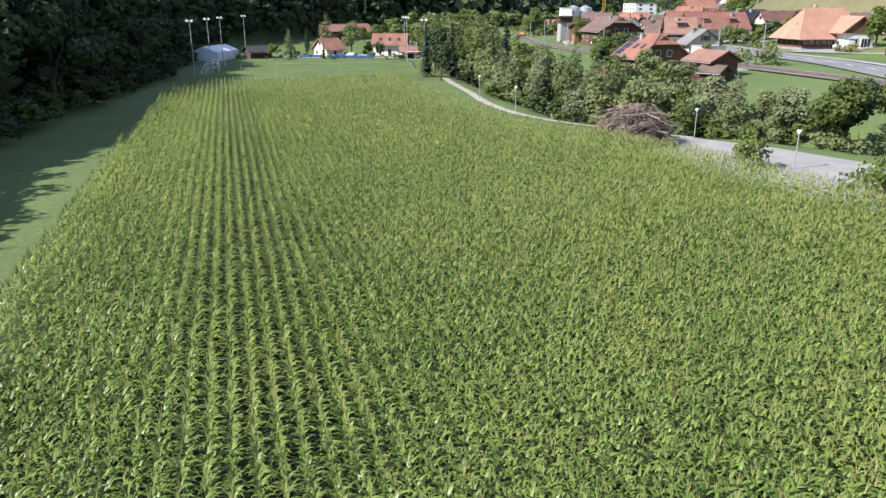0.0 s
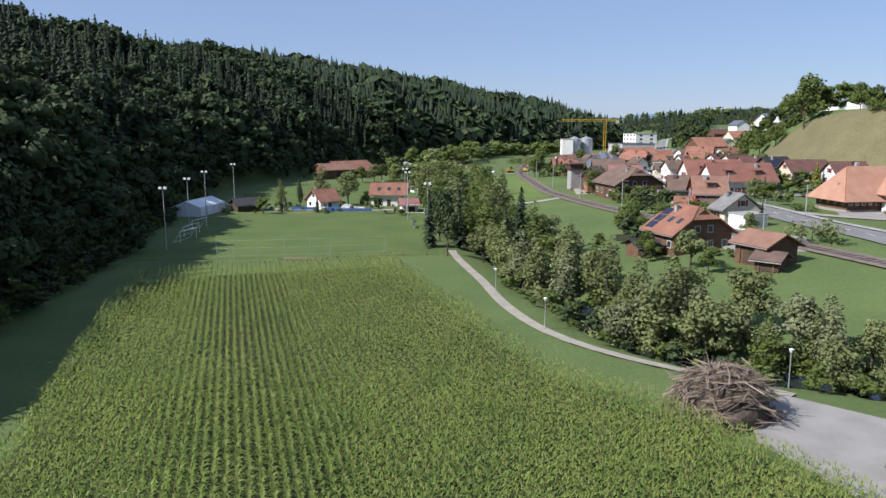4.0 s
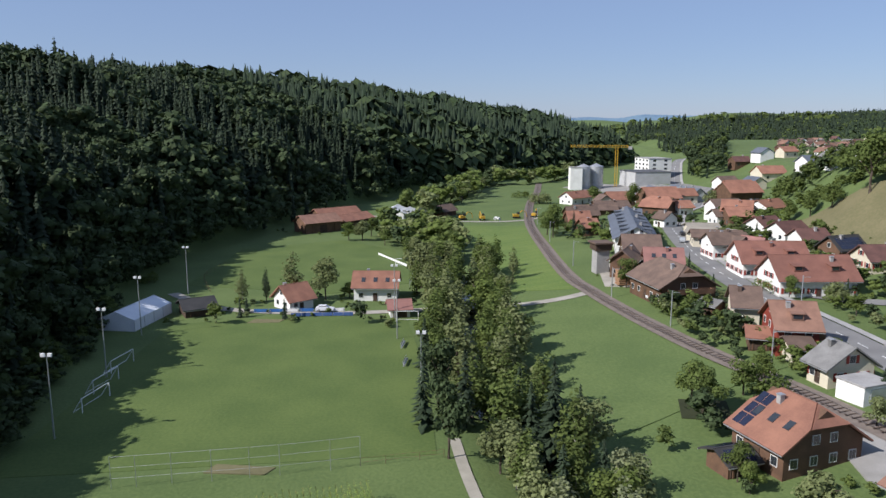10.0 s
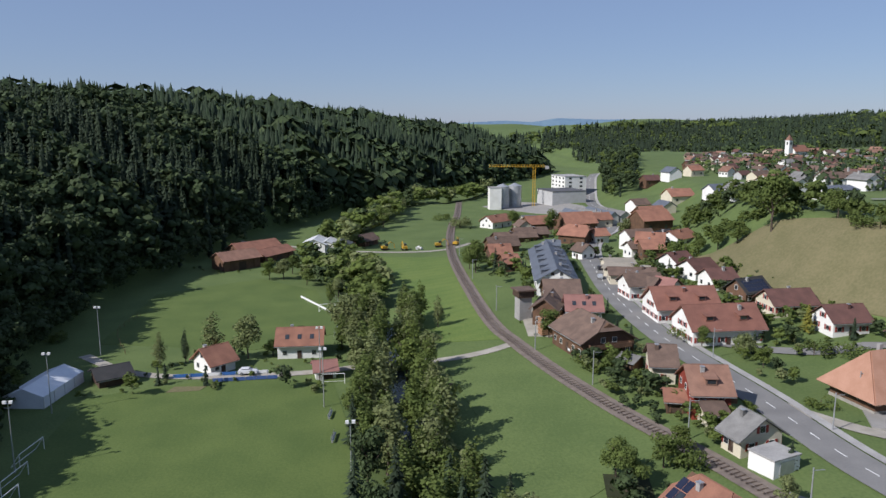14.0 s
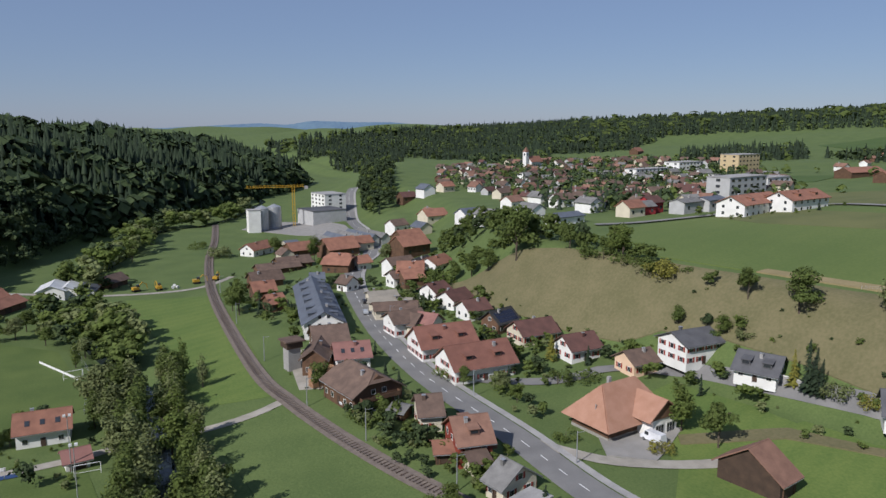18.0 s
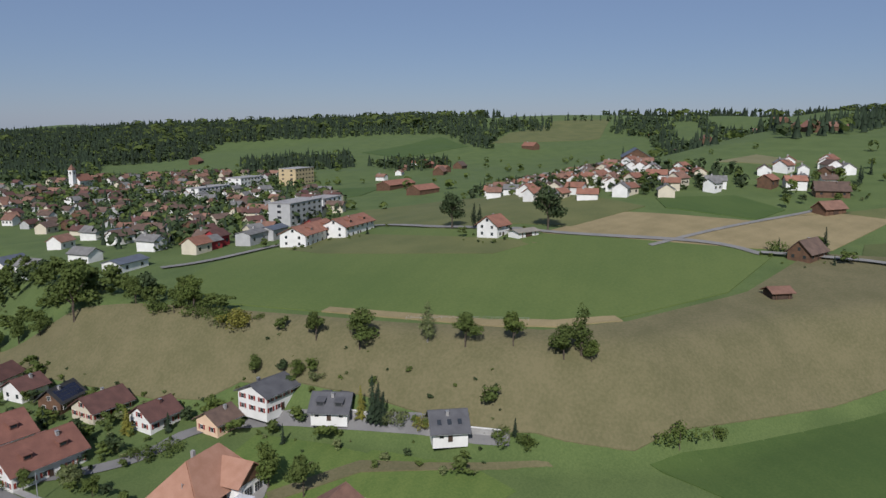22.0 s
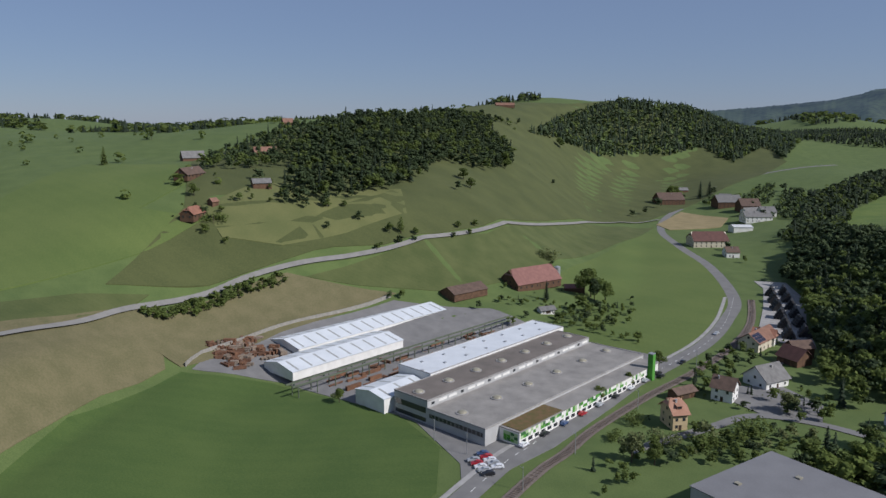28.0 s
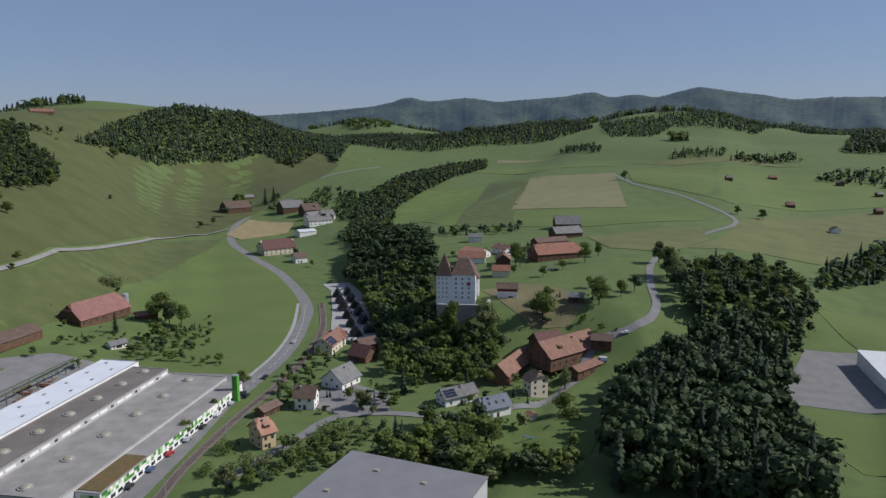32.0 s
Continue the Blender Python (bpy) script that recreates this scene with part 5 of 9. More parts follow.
# the great farmhouse with its garage wing beside the road
def great_barn():
    x, y = 98, 199.5
    z = ground_at(x, y) + 0.3
    b = empty("farmhouse", x, y, z, 8, "great farmhouse under a sweeping orange hipped roof", "house")
    b.scale = (0.84, 0.84, 0.9)
    L, W, eave, ridge = 24.0, 17.0, 2.4, 10.8
    rm = ROOFS["peachroof"]
    part("wall", box_mesh("wall", [(0, 0, 1.4, L - 4, W - 4, 5.6)], WALLS["wood"]), b)
    part("plinth", box_mesh("plinth", [(0, 0, -0.5, L - 3.7, W - 3.7, 1.6)], WALLS["stone"]), b)
    hx = L / 2 - 6.0
    for s in (-1, 1):
        a = [(-hx, 0, ridge), (-L / 2, s * W / 2, eave), (L / 2, s * W / 2, eave), (hx, 0, ridge)]
        part("roof", slab("roof", a[::-1] if s > 0 else a, 0.3, rm), b)
        a = [(s * hx, 0, ridge), (s * L / 2, -W / 2, eave), (s * L / 2, W / 2, eave)]
        part("hip", slab("hip", a if s > 0 else a[::-1], 0.3, rm), b)
    # wing towards the yard
    wl = 8.0
    part("wing_wall", box_mesh("wing_wall", [(4.5, -W / 2 - 1.0, 1.9, 9.0, 5.0, 5.0)], WALLS["white"]), b)
    for s in (-1, 1):
        a = [(4.5, -W / 2 - 4.2, 8.6), (4.5 + s * 6.4, -W / 2 - 4.2, 4.1), (4.5 + s * 6.4, -1.5, 4.1), (4.5, -1.5, 8.6)]
        part("wing_roof", slab("wing_roof", a if s > 0 else a[::-1], 0.3, rm), b)
    part("wing_gable", slab("wing_gable", [(4.5 - 5.6, -W / 2 - 3.5, 4.3), (4.5 + 5.6, -W / 2 - 3.5, 4.3), (4.5, -W / 2 - 3.5, 8.3)], 0.2, WALLS["wood"]), b)
    for i in range(2):
        part("garage_door", box_mesh("garage_door", [(2.4 + 4.2 * i, -W / 2 - 3.55, 1.6, 3.2, 0.12, 3.0)], FRAME), b, "glazed white garage door")
        part("pane", box_mesh("pane", [(2.4 + 4.2 * i + dx, -W / 2 - 3.62, 1.7, 0.8, 0.06, 2.2) for dx in (-1, 0, 1)], GLASS), b)
    for i in range(7):
        put_window(b, -9 + 2.0 * i, -W / 2 + 1.95, 2.0, 0, 1.0, 1.1, False)
        put_window(b, -9 + 3.0 * i, W / 2 - 1.95, 2.0, 180, 1.0, 1.1, False)
    for i in range(4):
        put_window(b, -L / 2 + 1.95, -5 + 3.2 * i, 2.0, 270, 1.0, 1.1, False)
    part("chimney", box_mesh("chimney", [(-2, 1.5, ridge, 0.9, 0.9, 2.2)], CONCRETE), b)


great_barn()


# factory: halls laid out along the road
FT = -79.8


def factory_at(x, y, u, v):
    c, s = math.cos(radians(FT)), math.sin(radians(FT))
    return x + u * c - v * s, y + u * s + v * c


def factory():
    x0, y0 = 181.0, -81.0
    conc, grey = WALLS["grey"], material("felt_roof", (0.3, 0.285, 0.26), (0.2, 0.19, 0.175), 7, 0.6, 0.95, 0.01)
    dark = material("dark_felt_roof", (0.19, 0.165, 0.145), (0.135, 0.12, 0.105), 7, 0.6, 0.95, 0.01)
    tin = material("pale_sheet_roof", (0.66, 0.69, 0.71), (0.58, 0.61, 0.63), 6, 0.5, 0.5, 0.0)

    def block(name, label, u0, u1, v0, v1, H, roof, wall):
        x, y = factory_at(x0, y0, (u0 + u1) / 2, (v0 + v1) / 2)
        b = empty(name, x, y, 0, FT, label, "factory hall")
        L, W = u1 - u0, v1 - v0
        part("wall", box_mesh("wall", [(0, 0, H / 2, L, W, H)], wall), b)
        part("roof", box_mesh("roof", [(0, 0, H + 0.12, L, W, 0.24)], roof), b)
        part("parapet", box_mesh("parapet", [(0, W / 2 - 0.15, H + 0.35, L, 0.3, 0.3), (0, -W / 2 + 0.15, H + 0.35, L, 0.3, 0.3), (-L / 2 + 0.15, 0, H + 0.35, 0.3, W - 0.6, 0.3), (L / 2 - 0.15, 0, H + 0.35, 0.3, W - 0.6, 0.3)], CONCRETE), b, "concrete roof edge")
        return b, L, W

    low, L, W = block("factory_hall", "long low concrete factory hall with domed skylights", 0, 115, 0, 28, 6.3, grey, conc)
    dome_v, dome_f = [], []
    for i in range(5):
        for k in range(14):
            a, e = 2 * math.pi * k / 14, math.pi / 2 * i / 5
            dome_v.append((math.cos(a) * math.cos(e) * 1.9, math.sin(a) * math.cos(e) * 1.9, math.sin(e) * 0.8))
    for i in range(4):
        for k in range(14):
            dome_f.append((i * 14 + k, i * 14 + (k + 1) % 14, (i + 1) * 14 + (k + 1) % 14, (i + 1) * 14 + k))
    dome_f.append(tuple(range(56, 70)))
    dome = mesh_from("dome_skylight", dome_v, dome_f, [material("milky_dome", (0.33, 0.31, 0.24), (0.24, 0.22, 0.16), 1.5, 0.2, 0.35, 0.0)], True)
    curb_v = [(math.cos(2 * math.pi * k / 14) * 2.4, math.sin(2 * math.pi * k / 14) * 2.4, z) for z in (0, 0.45) for k in range(14)]
    curb_f = [(k, (k + 1) % 14, 14 + (k + 1) % 14, 14 + k) for k in range(14)] + [tuple(range(14, 28))]
    curb = mesh_from("curb", curb_v, curb_f, [CONCRETE])
    for i in range(6):
        d = part("skylight", dome, low, "round dome skylight", (-52 + 20.5 * i, 1.5, 6.9))
        part("curb", curb, d, "", (0, 0, -0.45))
    part("window_band", box_mesh("window_band", [(-57.55, 0, 4.0, 0.1, 26, 1.6)], GLASS), low)
    for i in range(13):
        part("mullion", box_mesh("mullion", [(-57.62, -12 + 2 * i, 4.0, 0.1, 0.14, 1.7)], GALV), low)
    mid, L, W = block("factory_hall", "raised concrete factory hall with domed skylights", 0, 113, 28, 46, 9.2, dark, conc)
    for i in range(7):
        d = part("skylight", dome, mid, "round dome skylight", (-52 + 17.2 * i, 0, 9.8))
        part("curb", curb, d, "", (0, 0, -0.45))
    for i in range(20):
        part("clerestory", box_mesh("clerestory", [(-53.5 + 5.6 * i, -9.06, 8.0, 4.6 if i % 3 else 1.6, 0.1, 1.0)], WALLS["white"] if i % 3 else GLASS), mid)
    part("window_band", box_mesh("window_band", [(-56.56, 0, 5.6, 0.1, 16.5, 2.2), (-56.56, 0, 1.8, 0.1, 16.5, 1.6)], GLASS), mid)
    white, L, W = block("factory_hall", "long factory hall with a white sheet-metal roof", 20.5, 118, 46, 65, 10.2, tin, WALLS["white"])
    for i in range(7):
        for s in (-1, 1):
            part("roof_vent", box_mesh("roof_vent", [(-44 + 14 * i + 4 * s, s * 4, 10.6, 1.2, 1.2, 0.5)], GALV), white)
    # offices with green tiles beside the road
    x, y = factory_at(x0, y0, 60, -4.5)
    off = empty("office_wing", x, y, 0, FT, "office wing clad in green and white tiles beside the road", "building")
    part("wall", box_mesh("wall", [(0, 0, 2.6, 104, 9, 5.2)], WALLS["white"]), off)
    part("roof", box_mesh("roof", [(0, 0, 5.35, 104.4, 9.4, 0.3)], grey), off)
    greens = [material("green_tile", (0.1, 0.32, 0.05)), material("pale_green_tile", (0.4, 0.55, 0.3)), material("dark_green_tile", (0.05, 0.16, 0.05))]
    rng = random.Random(8)
    tile = [box_mesh("facade_tile", [(0, 0, 0, 1.5, 0.06, 1.15)], g) for g in greens]
    for i in range(68):
        for j in range(2):
            if rng.random() < 0.5:
                part("facade_tile", tile[rng.randrange(3)], off, "", (-50.6 + 1.5 * i, -4.54, 2.75 + 1.2 * j + 0.5))
    for i in range(26):
        part("window", window_meshes(2.6, 1.4)[1], off, "", (-49.5 + 3.95 * i, -4.52, 1.5))
    for j in range(4):
        for i in range(3):
            part("facade_tile", tile[rng.randrange(3)], off, "", (-52.04, -3 + 1.6 * j, 1.5 + 1.2 * i), 90)
    part("roof_garden", box_mesh("roof_garden", [(-38, 0, 5.6, 26, 8.4, 0.2)], material("sedum", (0.16, 0.1, 0.05), (0.1, 0.09, 0.03), 2, 0.3)), off, "brown planted roof")
    x, y = factory_at(x0, y0, 103, -10.2)
    tw = empty("sign_tower", x, y, 0, FT, "tall plain green sign tower at the entrance", "sign")
    part("shaft", box_mesh("shaft", [(0, 0, 6, 2.4, 2.4, 12)], greens[0]), tw)
    part("cap", box_mesh("cap", [(0, 0, 12.1, 2.6, 2.6, 0.2)], GALV), tw)

    def gabled(label, u0, u1, v0, v1, eave, ridge, open_front=False):
        x, y = factory_at(x0, y0, (u0 + u1) / 2, (v0 + v1) / 2)
        b = empty("factory_hall", x, y, 0, FT, label, "factory hall")
        L, W = u1 - u0, v1 - v0
        part("wall", gable_walls(L - 0.6, W - 0.6, eave, ridge - 0.1, WALLS["white"], 3.6 if open_front else -1), b)
        for s in (-1, 1):
            a = [(-L / 2, 0, ridge), (-L / 2, s * W / 2, eave), (L / 2, s * W / 2, eave), (L / 2, 0, ridge)]
            part("roof", slab("roof", a[::-1] if s > 0 else a, 0.2, tin), b)
            n = int(L / 7)
            for i in range(n):
                px = -L / 2 + L * (i + 0.5) / n
                sl = (ridge - eave) / (W / 2)
                y1, y2 = s * W * 0.06, s * W * 0.46
                q = [(px - 0.5, y1, ridge - sl * abs(y1) + 0.22), (px + 0.5, y1, ridge - sl * abs(y1) + 0.22), (px + 0.5, y2, ridge - sl * abs(y2) + 0.22), (px - 0.5, y2, ridge - sl * abs(y2) + 0.22)]
                part("light_strip", slab("light_strip", q[::-1] if s > 0 else q, 0.05, material("light_strip", (0.35, 0.36, 0.34))), b, "translucent roof strip")
        if open_front:
            for i in range(int(L / 8) + 1):
                for s in (-1, 1):
                    part("column", box_mesh("column", [(-L / 2 + 1 + i * 8, s * (W / 2 - 0.6), 2, 0.4, 0.4, 4.2)], material("green_steel", (0.07, 0.12, 0.08))), b)
        return b

    gabled("small white gabled factory hall", -5, 20, 46.5, 64, 6.4, 8.0)
    gabled("open-sided white gabled steel hall", -12, 54, 96, 118, 7.4, 9.6, True)
    gabled("long white gabled steel hall", 8, 110, 119, 143, 8.2, 10.6)
    # crane runway between the halls, and stacks of steel
    x, y = factory_at(x0, y0, 54, 86)
    cr = empty("crane_runway", x, y, 0, FT, "weathered green steel crane runway in the yard", "crane")
    gs = material("runway_steel", (0.13, 0.16, 0.11), (0.09, 0.1, 0.07), 1, 0.2, 0.7, 0.0)
    for s in (-1, 1):
        part("beam", box_mesh("beam", [(0, s * 2.2, 6.4, 150, 0.5, 0.7)], gs), cr)
        for i in range(16):
            part("column", box_mesh("column", [(-72 + 9.6 * i, s * 2.2, 3.1, 0.35, 0.35, 6.2)], gs), cr)
    rng = random.Random(4)
    for i in range(105):
        u, v = rng.uniform(2, 114), rng.uniform(67, 94)
        x, y = factory_at(x0, y0, u, v)
        s = empty("steel_stack", x, y, 0.2, FT + rng.choice((0, 0, 90)), "stack of rusty steel sections in the yard", "stack", "steel stacks in the factory yard")
        h = rng.uniform(1.0, 2.8)
        rust = material("rusty_steel", (0.2, 0.1, 0.055), (0.12, 0.065, 0.04), 1.5, 0.2, 0.8, 0.0, per=0.4)
        part("steel_bar", box_mesh("steel_bar", [(0, -0.5, h / 2, rng.uniform(4, 8), 0.8, h)], rust), s)
        part("steel_bar", box_mesh("steel_bar", [(0, 0.5, h / 2 - 0.1, rng.uniform(4, 8), 0.8, h * 0.8)], rust), s)
    for i in range(45):
        u, v = rng.uniform(-22, 5), rng.uniform(122, 150)
        x, y = factory_at(x0, y0, u, v)
        s = empty("scrap_pile", x, y, ground_at(x, y) + 0.1, rng.uniform(0, 180), "stack of dark timber and steel on the yard", "stack", "stacks at the yard's edge")
        h = rng.uniform(0.8, 2.4)
        heap = DEADWOOD if i % 2 else MATS["rusty_steel"]
        part("steel_bar", box_mesh("steel_bar", [(0, 0, h / 2, rng.uniform(2.5, 6), rng.uniform(1, 2), h)], heap), s)
        part("steel_bar", box_mesh("steel_bar", [(0.4, 1.7, h / 3, 3, 1, h * 0.66)], heap), s)
    # retaining wall at the back
    v, f = [], []
    line = [(304, -17), (315, -28), (323, -46), (331, -73), (335, -115), (341, -146)]
    c = curve_points(line, 6)
    for (px, py) in c:
        g = ground_at(px, py)
        for dz, o in ((-1.5, 0), (2.0, 0), (2.0, 0.8), (-1.5, 0.8)):
            v.append((px + o, py, g + dz))
    for i in range(len(c) - 1):
        for k in range(4):
            a, b2 = i * 4 + k, i * 4 + (k + 1) % 4
            f.append((a, b2, b2 + 4, a + 4))
    tagged(new("retaining_wall", mesh_from("retaining_wall", v, f, [WALLS["stone"]])), "rough stone retaining wall behind the factory", "wall", kind="structure")


factory()


# the grey-roofed hall beside the stream
hall = flat_block(85, -118, 177, 50, 40, 8.6, "grey", "large hall with a plain grey membrane roof", 0, material("membrane_roof", (0.2, 0.2, 0.205), (0.165, 0.165, 0.17), 8, 0.6, 0.8, 0.0))
for px, py in ((-18, -8), (-2, -10), (14, -12), (-10, 10), (8, 8)):
    part("roof_light", box_mesh("roof_light", [(px, py, 9.1, 1.6, 1.6, 0.5)], material("milky_dome", (0.33, 0.31, 0.24))), hall, "small square roof light")
hall2 = flat_block(-104, -305, 95, 62, 44, 7.5, "white", "long hall with a pale roof beside the asphalt yard", 0, ROOFS["white"], z=0.5)


# the castle
def castle():
    x, y, z = 128, -303.5, 24.5
    c = empty("castle", x, y, z, 195.5, "white castle with steep brown tiled roofs and a corner tower", "castle")
    wm, rm = material("castle_render", (0.84, 0.83, 0.8), (0.76, 0.75, 0.72), 4, 0.3, 0.9, 0.01), ROOFS["brown"]

    def tower(name, cx, cy, sx, sy, base, eave, top, rid):
        part(name + "_wall", box_mesh(name + "_wall", [(cx, cy, (base + eave) / 2, sx, sy, eave - base)], wm), c)
        o = 0.5
        v = [(cx - sx / 2 - o, cy - sy / 2 - o, eave), (cx + sx / 2 + o, cy - sy / 2 - o, eave), (cx + sx / 2 + o, cy + sy / 2 + o, eave), (cx - sx / 2 - o, cy + sy / 2 + o, eave), (cx, cy - rid, top), (cx, cy + rid, top)]
        f = [(0, 3, 2, 1), (0, 1, 4), (1, 2, 5, 4), (2, 3, 5), (3, 0, 4, 5)]
        if name == "keep":
            v[4:] = [(cx - 2.6, cy - 3.5, top), (cx + 2.6, cy - 3.5, top), (cx + 1.5, cy + rid, top), (cx - 1.5, cy + rid, top)]
            f = [(0, 3, 2, 1), (0, 1, 5, 4), (1, 2, 6, 5), (2, 3, 7, 6), (3, 0, 4, 7), (4, 5, 6, 7)]
        part(name + "_roof", mesh_from(name + "_roof", v, f, [rm]), c, "steep brown tiled roof")

    tower("corner_tower", -5.6, 2.2, 8.4, 8.4, -6, 14.0, 26.5, 0.3)
    tower("keep", 5.2, 8.5, 13.6, 21, -6, 14.6, 23.0, 5.5)
    tower("stair_tower", -5, 14, 6, 7, -6, 13, 21.5, 0.3)
    tower("back_wing", 9.5, 19, 8, 12, -6, 9.5, 15.5, 4)
    for r in range(5):
        for i in range(3):
            put_window(c, -8.4 + 2.2 * i, -2.05, 2.0 + 2.6 * r, 0, 0.7, 1.1, False)
        for i in range(3):
            put_window(c, 1.2 + 3.6 * i, -2.05, 2.0 + 2.6 * r, 0, 0.9, 1.3, False)
        for i in range(4):
            put_window(c, 12.05, 1.5 + 4.2 * i, 2.0 + 2.6 * r, 90, 1.0, 1.5, False)
    part("flag", slab("flag", [(7.2, -2.12, 10.5), (9.2, -2.12, 10.9), (9.2, -2.12, 8.8), (7.2, -2.12, 8.5)], 0.04, SHUTTER), c, "red and white painted flag")
    g = empty("gatehouse", 101, -318, 23, 195.5, "small gatehouse with a timbered upper floor", "building")
    part("wall", box_mesh("wall", [(0, 0, 1.5, 11, 6, 9)], wm), g)
    part("upper_floor", box_mesh("upper_floor", [(0, 0, 6.8, 11.2, 6.2, 1.8)], WALLS["redwood"]), g)
    for s in (-1, 1):
        a = [(-6.2, 0, 10.4), (-6.2, s * 4, 7.4), (6.2, s * 4, 7.4), (6.2, 0, 10.4)]
        part("roof", slab("roof", a[::-1] if s > 0 else a, 0.25, ROOFS["brown"]), g)
    part("archway", box_mesh("archway", [(2, -3.05, 1.6, 2.4, 0.2, 3.2)], WALLS["darkwood"]), g)
    w = empty("castle_wall", 118, -296, 15, 195.5, "grey stone retaining wall of the castle terrace", "wall")
    part("front", box_mesh("front", [(-2, -1.5, 3.5, 28, 1.6, 12), (12, 5, 3.5, 1.6, 14, 12), (20, 11.5, 3.5, 16, 1.6, 11)], WALLS["stone"]), w)
    part("coping", box_mesh("coping", [(-2, -1.5, 9.6, 28.3, 1.9, 0.25), (12, 5, 9.6, 1.9, 14, 0.25)], CONCRETE), w)


castle()
drape("castle_garden", [(120, -330), (100, -306), (80, -292), (62, -300), (56, -322), (74, -345), (100, -350)], DRY, "dry grass terrace below the castle", "garden", 0.25, 6)


# the church in the upper village
def church():
    x, y = 416, 755
    z = ground_at(x, y) + 1
    c = empty("church", x, y, z, 20, "white village church with a pointed tower", "church")
    c.scale = (0.72, 0.72, 0.72)
    part("tower", box_mesh("tower", [(0, 0, 9, 6.5, 6.5, 30)], WALLS["white"]), c)
    v = [(-3.6, -3.6, 24), (3.6, -3.6, 24), (3.6, 3.6, 24), (-3.6, 3.6, 24), (0, 0, 32)]
    part("spire", mesh_from("spire", v, [(0, 3, 2, 1), (0, 1, 4), (1, 2, 4), (2, 3, 4), (3, 0, 4)], [ROOFS["rust"]]), c)
    for s in range(4):
        part("belfry_opening", box_mesh("belfry_opening", [(0, -3.3, 20, 2.2, 0.1, 3.5)], GLASS), c, "", (0, 0, 0), s * 90)
    part("nave", gable_walls(26, 14, 9, 17, WALLS["white"], -10), c, "", (18, 0, 0))
    for s in (-1, 1):
        a = [(4, 0, 17.3), (4, s * 8, 8.6), (32, s * 8, 8.6), (32, 0, 17.3)]
        part("roof", slab("roof", a[::-1] if s > 0 else a, 0.3, ROOFS["orange"]), c)
    for i in range(5):
        part("window", window_meshes(1.4, 3.5)[1], c, "", (8 + 4.5 * i, -7.05, 4.5))


church()

# upper village, valley edge, eastern village and hamlets
VROOF = ["rust", "rust", "brown", "brown", "darkred", "grey", "brown", "rust", "darkred"]
VWALL = ["white", "cream", "cream", "grey", "wood", "grey"]
spread_houses([(236, 318), (196, 348), (250, 500), (244, 600), (330, 800), (480, 860), (600, 770), (560, 620), (480, 500), (400, 400), (310, 330)], 22.5, 61, "houses of the upper village", VROOF, VWALL, ((416, 755, 34), (294, 352, 24), (500, 560, 50), (350, 420, 0), (228, 284, 30), (246, 277, 30)))
for hx, hy, ht, hl, hw, he, hr, roof, wall in (
        (157, 480, 20, 12, 10, 4.2, 7.6, "brown", "white"), (160, 450, 100, 11, 9, 3.6, 6.6, "slate", "cream"), (204, 578, 10, 13, 10, 4, 7.6, "darkred", "wood"), (214, 566, 100, 12, 11, 5, 8.6, "slate", "white"),
        (234, 574, 15, 12, 10, 4, 7.4, "orange", "cream"), (178, 474, 10, 16, 12, 4, 8, "orange", "cream"), (163, 396, 12, 14, 10, 4, 7, "slate", "white"), (154, 362, 100, 11, 9, 3.6, 6.4, "grey", "white"),
        (141, 424, 15, 15, 12, 5, 9, "orange", "wood"), (131, 398, 15, 17, 13, 6, 10.5, "orange", "wood"), (114, 370, 10, 13, 10, 4.6, 7.4, "brown", "white"), (182, 486, 100, 12, 9, 3.6, 6.6, "rust", "cream"),
        (174, 358, 100, 12, 9, 3.4, 6, "grey", "white"), (170, 326, 12, 16, 10, 3.2, 4.6, "slate", "white"), (206, 328, 10, 11, 9, 4, 7, "orange", "cream"), (203, 354, 100, 11, 9, 4.4, 7, "grey", "white"),
        (222, 334, 12, 10, 9, 4.6, 7.4, "darkred", "red"), (232, 322, 12, 15, 9, 5, 6.4, "grey", "grey"), (246, 322, 12, 14, 9, 5, 6.4, "slate", "grey"), (199, 417, 20, 11, 9, 3.6, 6.6, "rust", "white"),
        (226, 432, 100, 12, 9, 4, 7, "grey", "white"), (240, 500, 20, 11, 9, 3.8, 6.8, "brown", "cream"), (222, 405, 12, 13, 9, 4.4, 6.4, "slate", "white"), (234, 404, 100, 12, 9, 4.4, 7, "brown", "white"),
        (94, 465, 12, 15, 13, 4, 8, "orange", "wood"), (110, 446, 12, 19, 15, 4, 9.5, "orange", "wood"), (125, 456, 10, 14, 11, 4, 7.6, "orange", "cream"), (82, 447, 100, 9, 8, 5, 8, "brown", "cream")):
    small_house(hx, hy, ht, hl, hw, he, hr, roof, wall, "%s-roofed %s house on the way into the upper village" % ({"orange": "orange-tile", "rust": "rust-tile", "darkred": "dark red"}.get(roof, roof), {"wood": "timber", "cream": "cream", "red": "red-painted"}.get(wall, wall)), "houses on the knoll")
spread_houses([(394, 301), (430, 310), (470, 330), (560, 300), (466, 210), (433, 169), (393, 144), (351, 177), (335, 226)], 15.5, 63, "houses of the eastern village", ["orange", "rust", "brown", "grey", "orange"], ["white", "white", "cream", "white"])
spread_houses([(408, 141), (462, 145), (490, 129), (501, 100), (463, 93), (420, 112)], 15, 64, "houses of the eastern village", ["brown", "grey", "orange"], ["white", "white", "wood"])
spread_houses([(537, 470), (700, 520), (880, 600), (700, 620)], 62, 65, "farms of the far hamlet", ["orange", "rust", "brown"], ["wood", "white"])
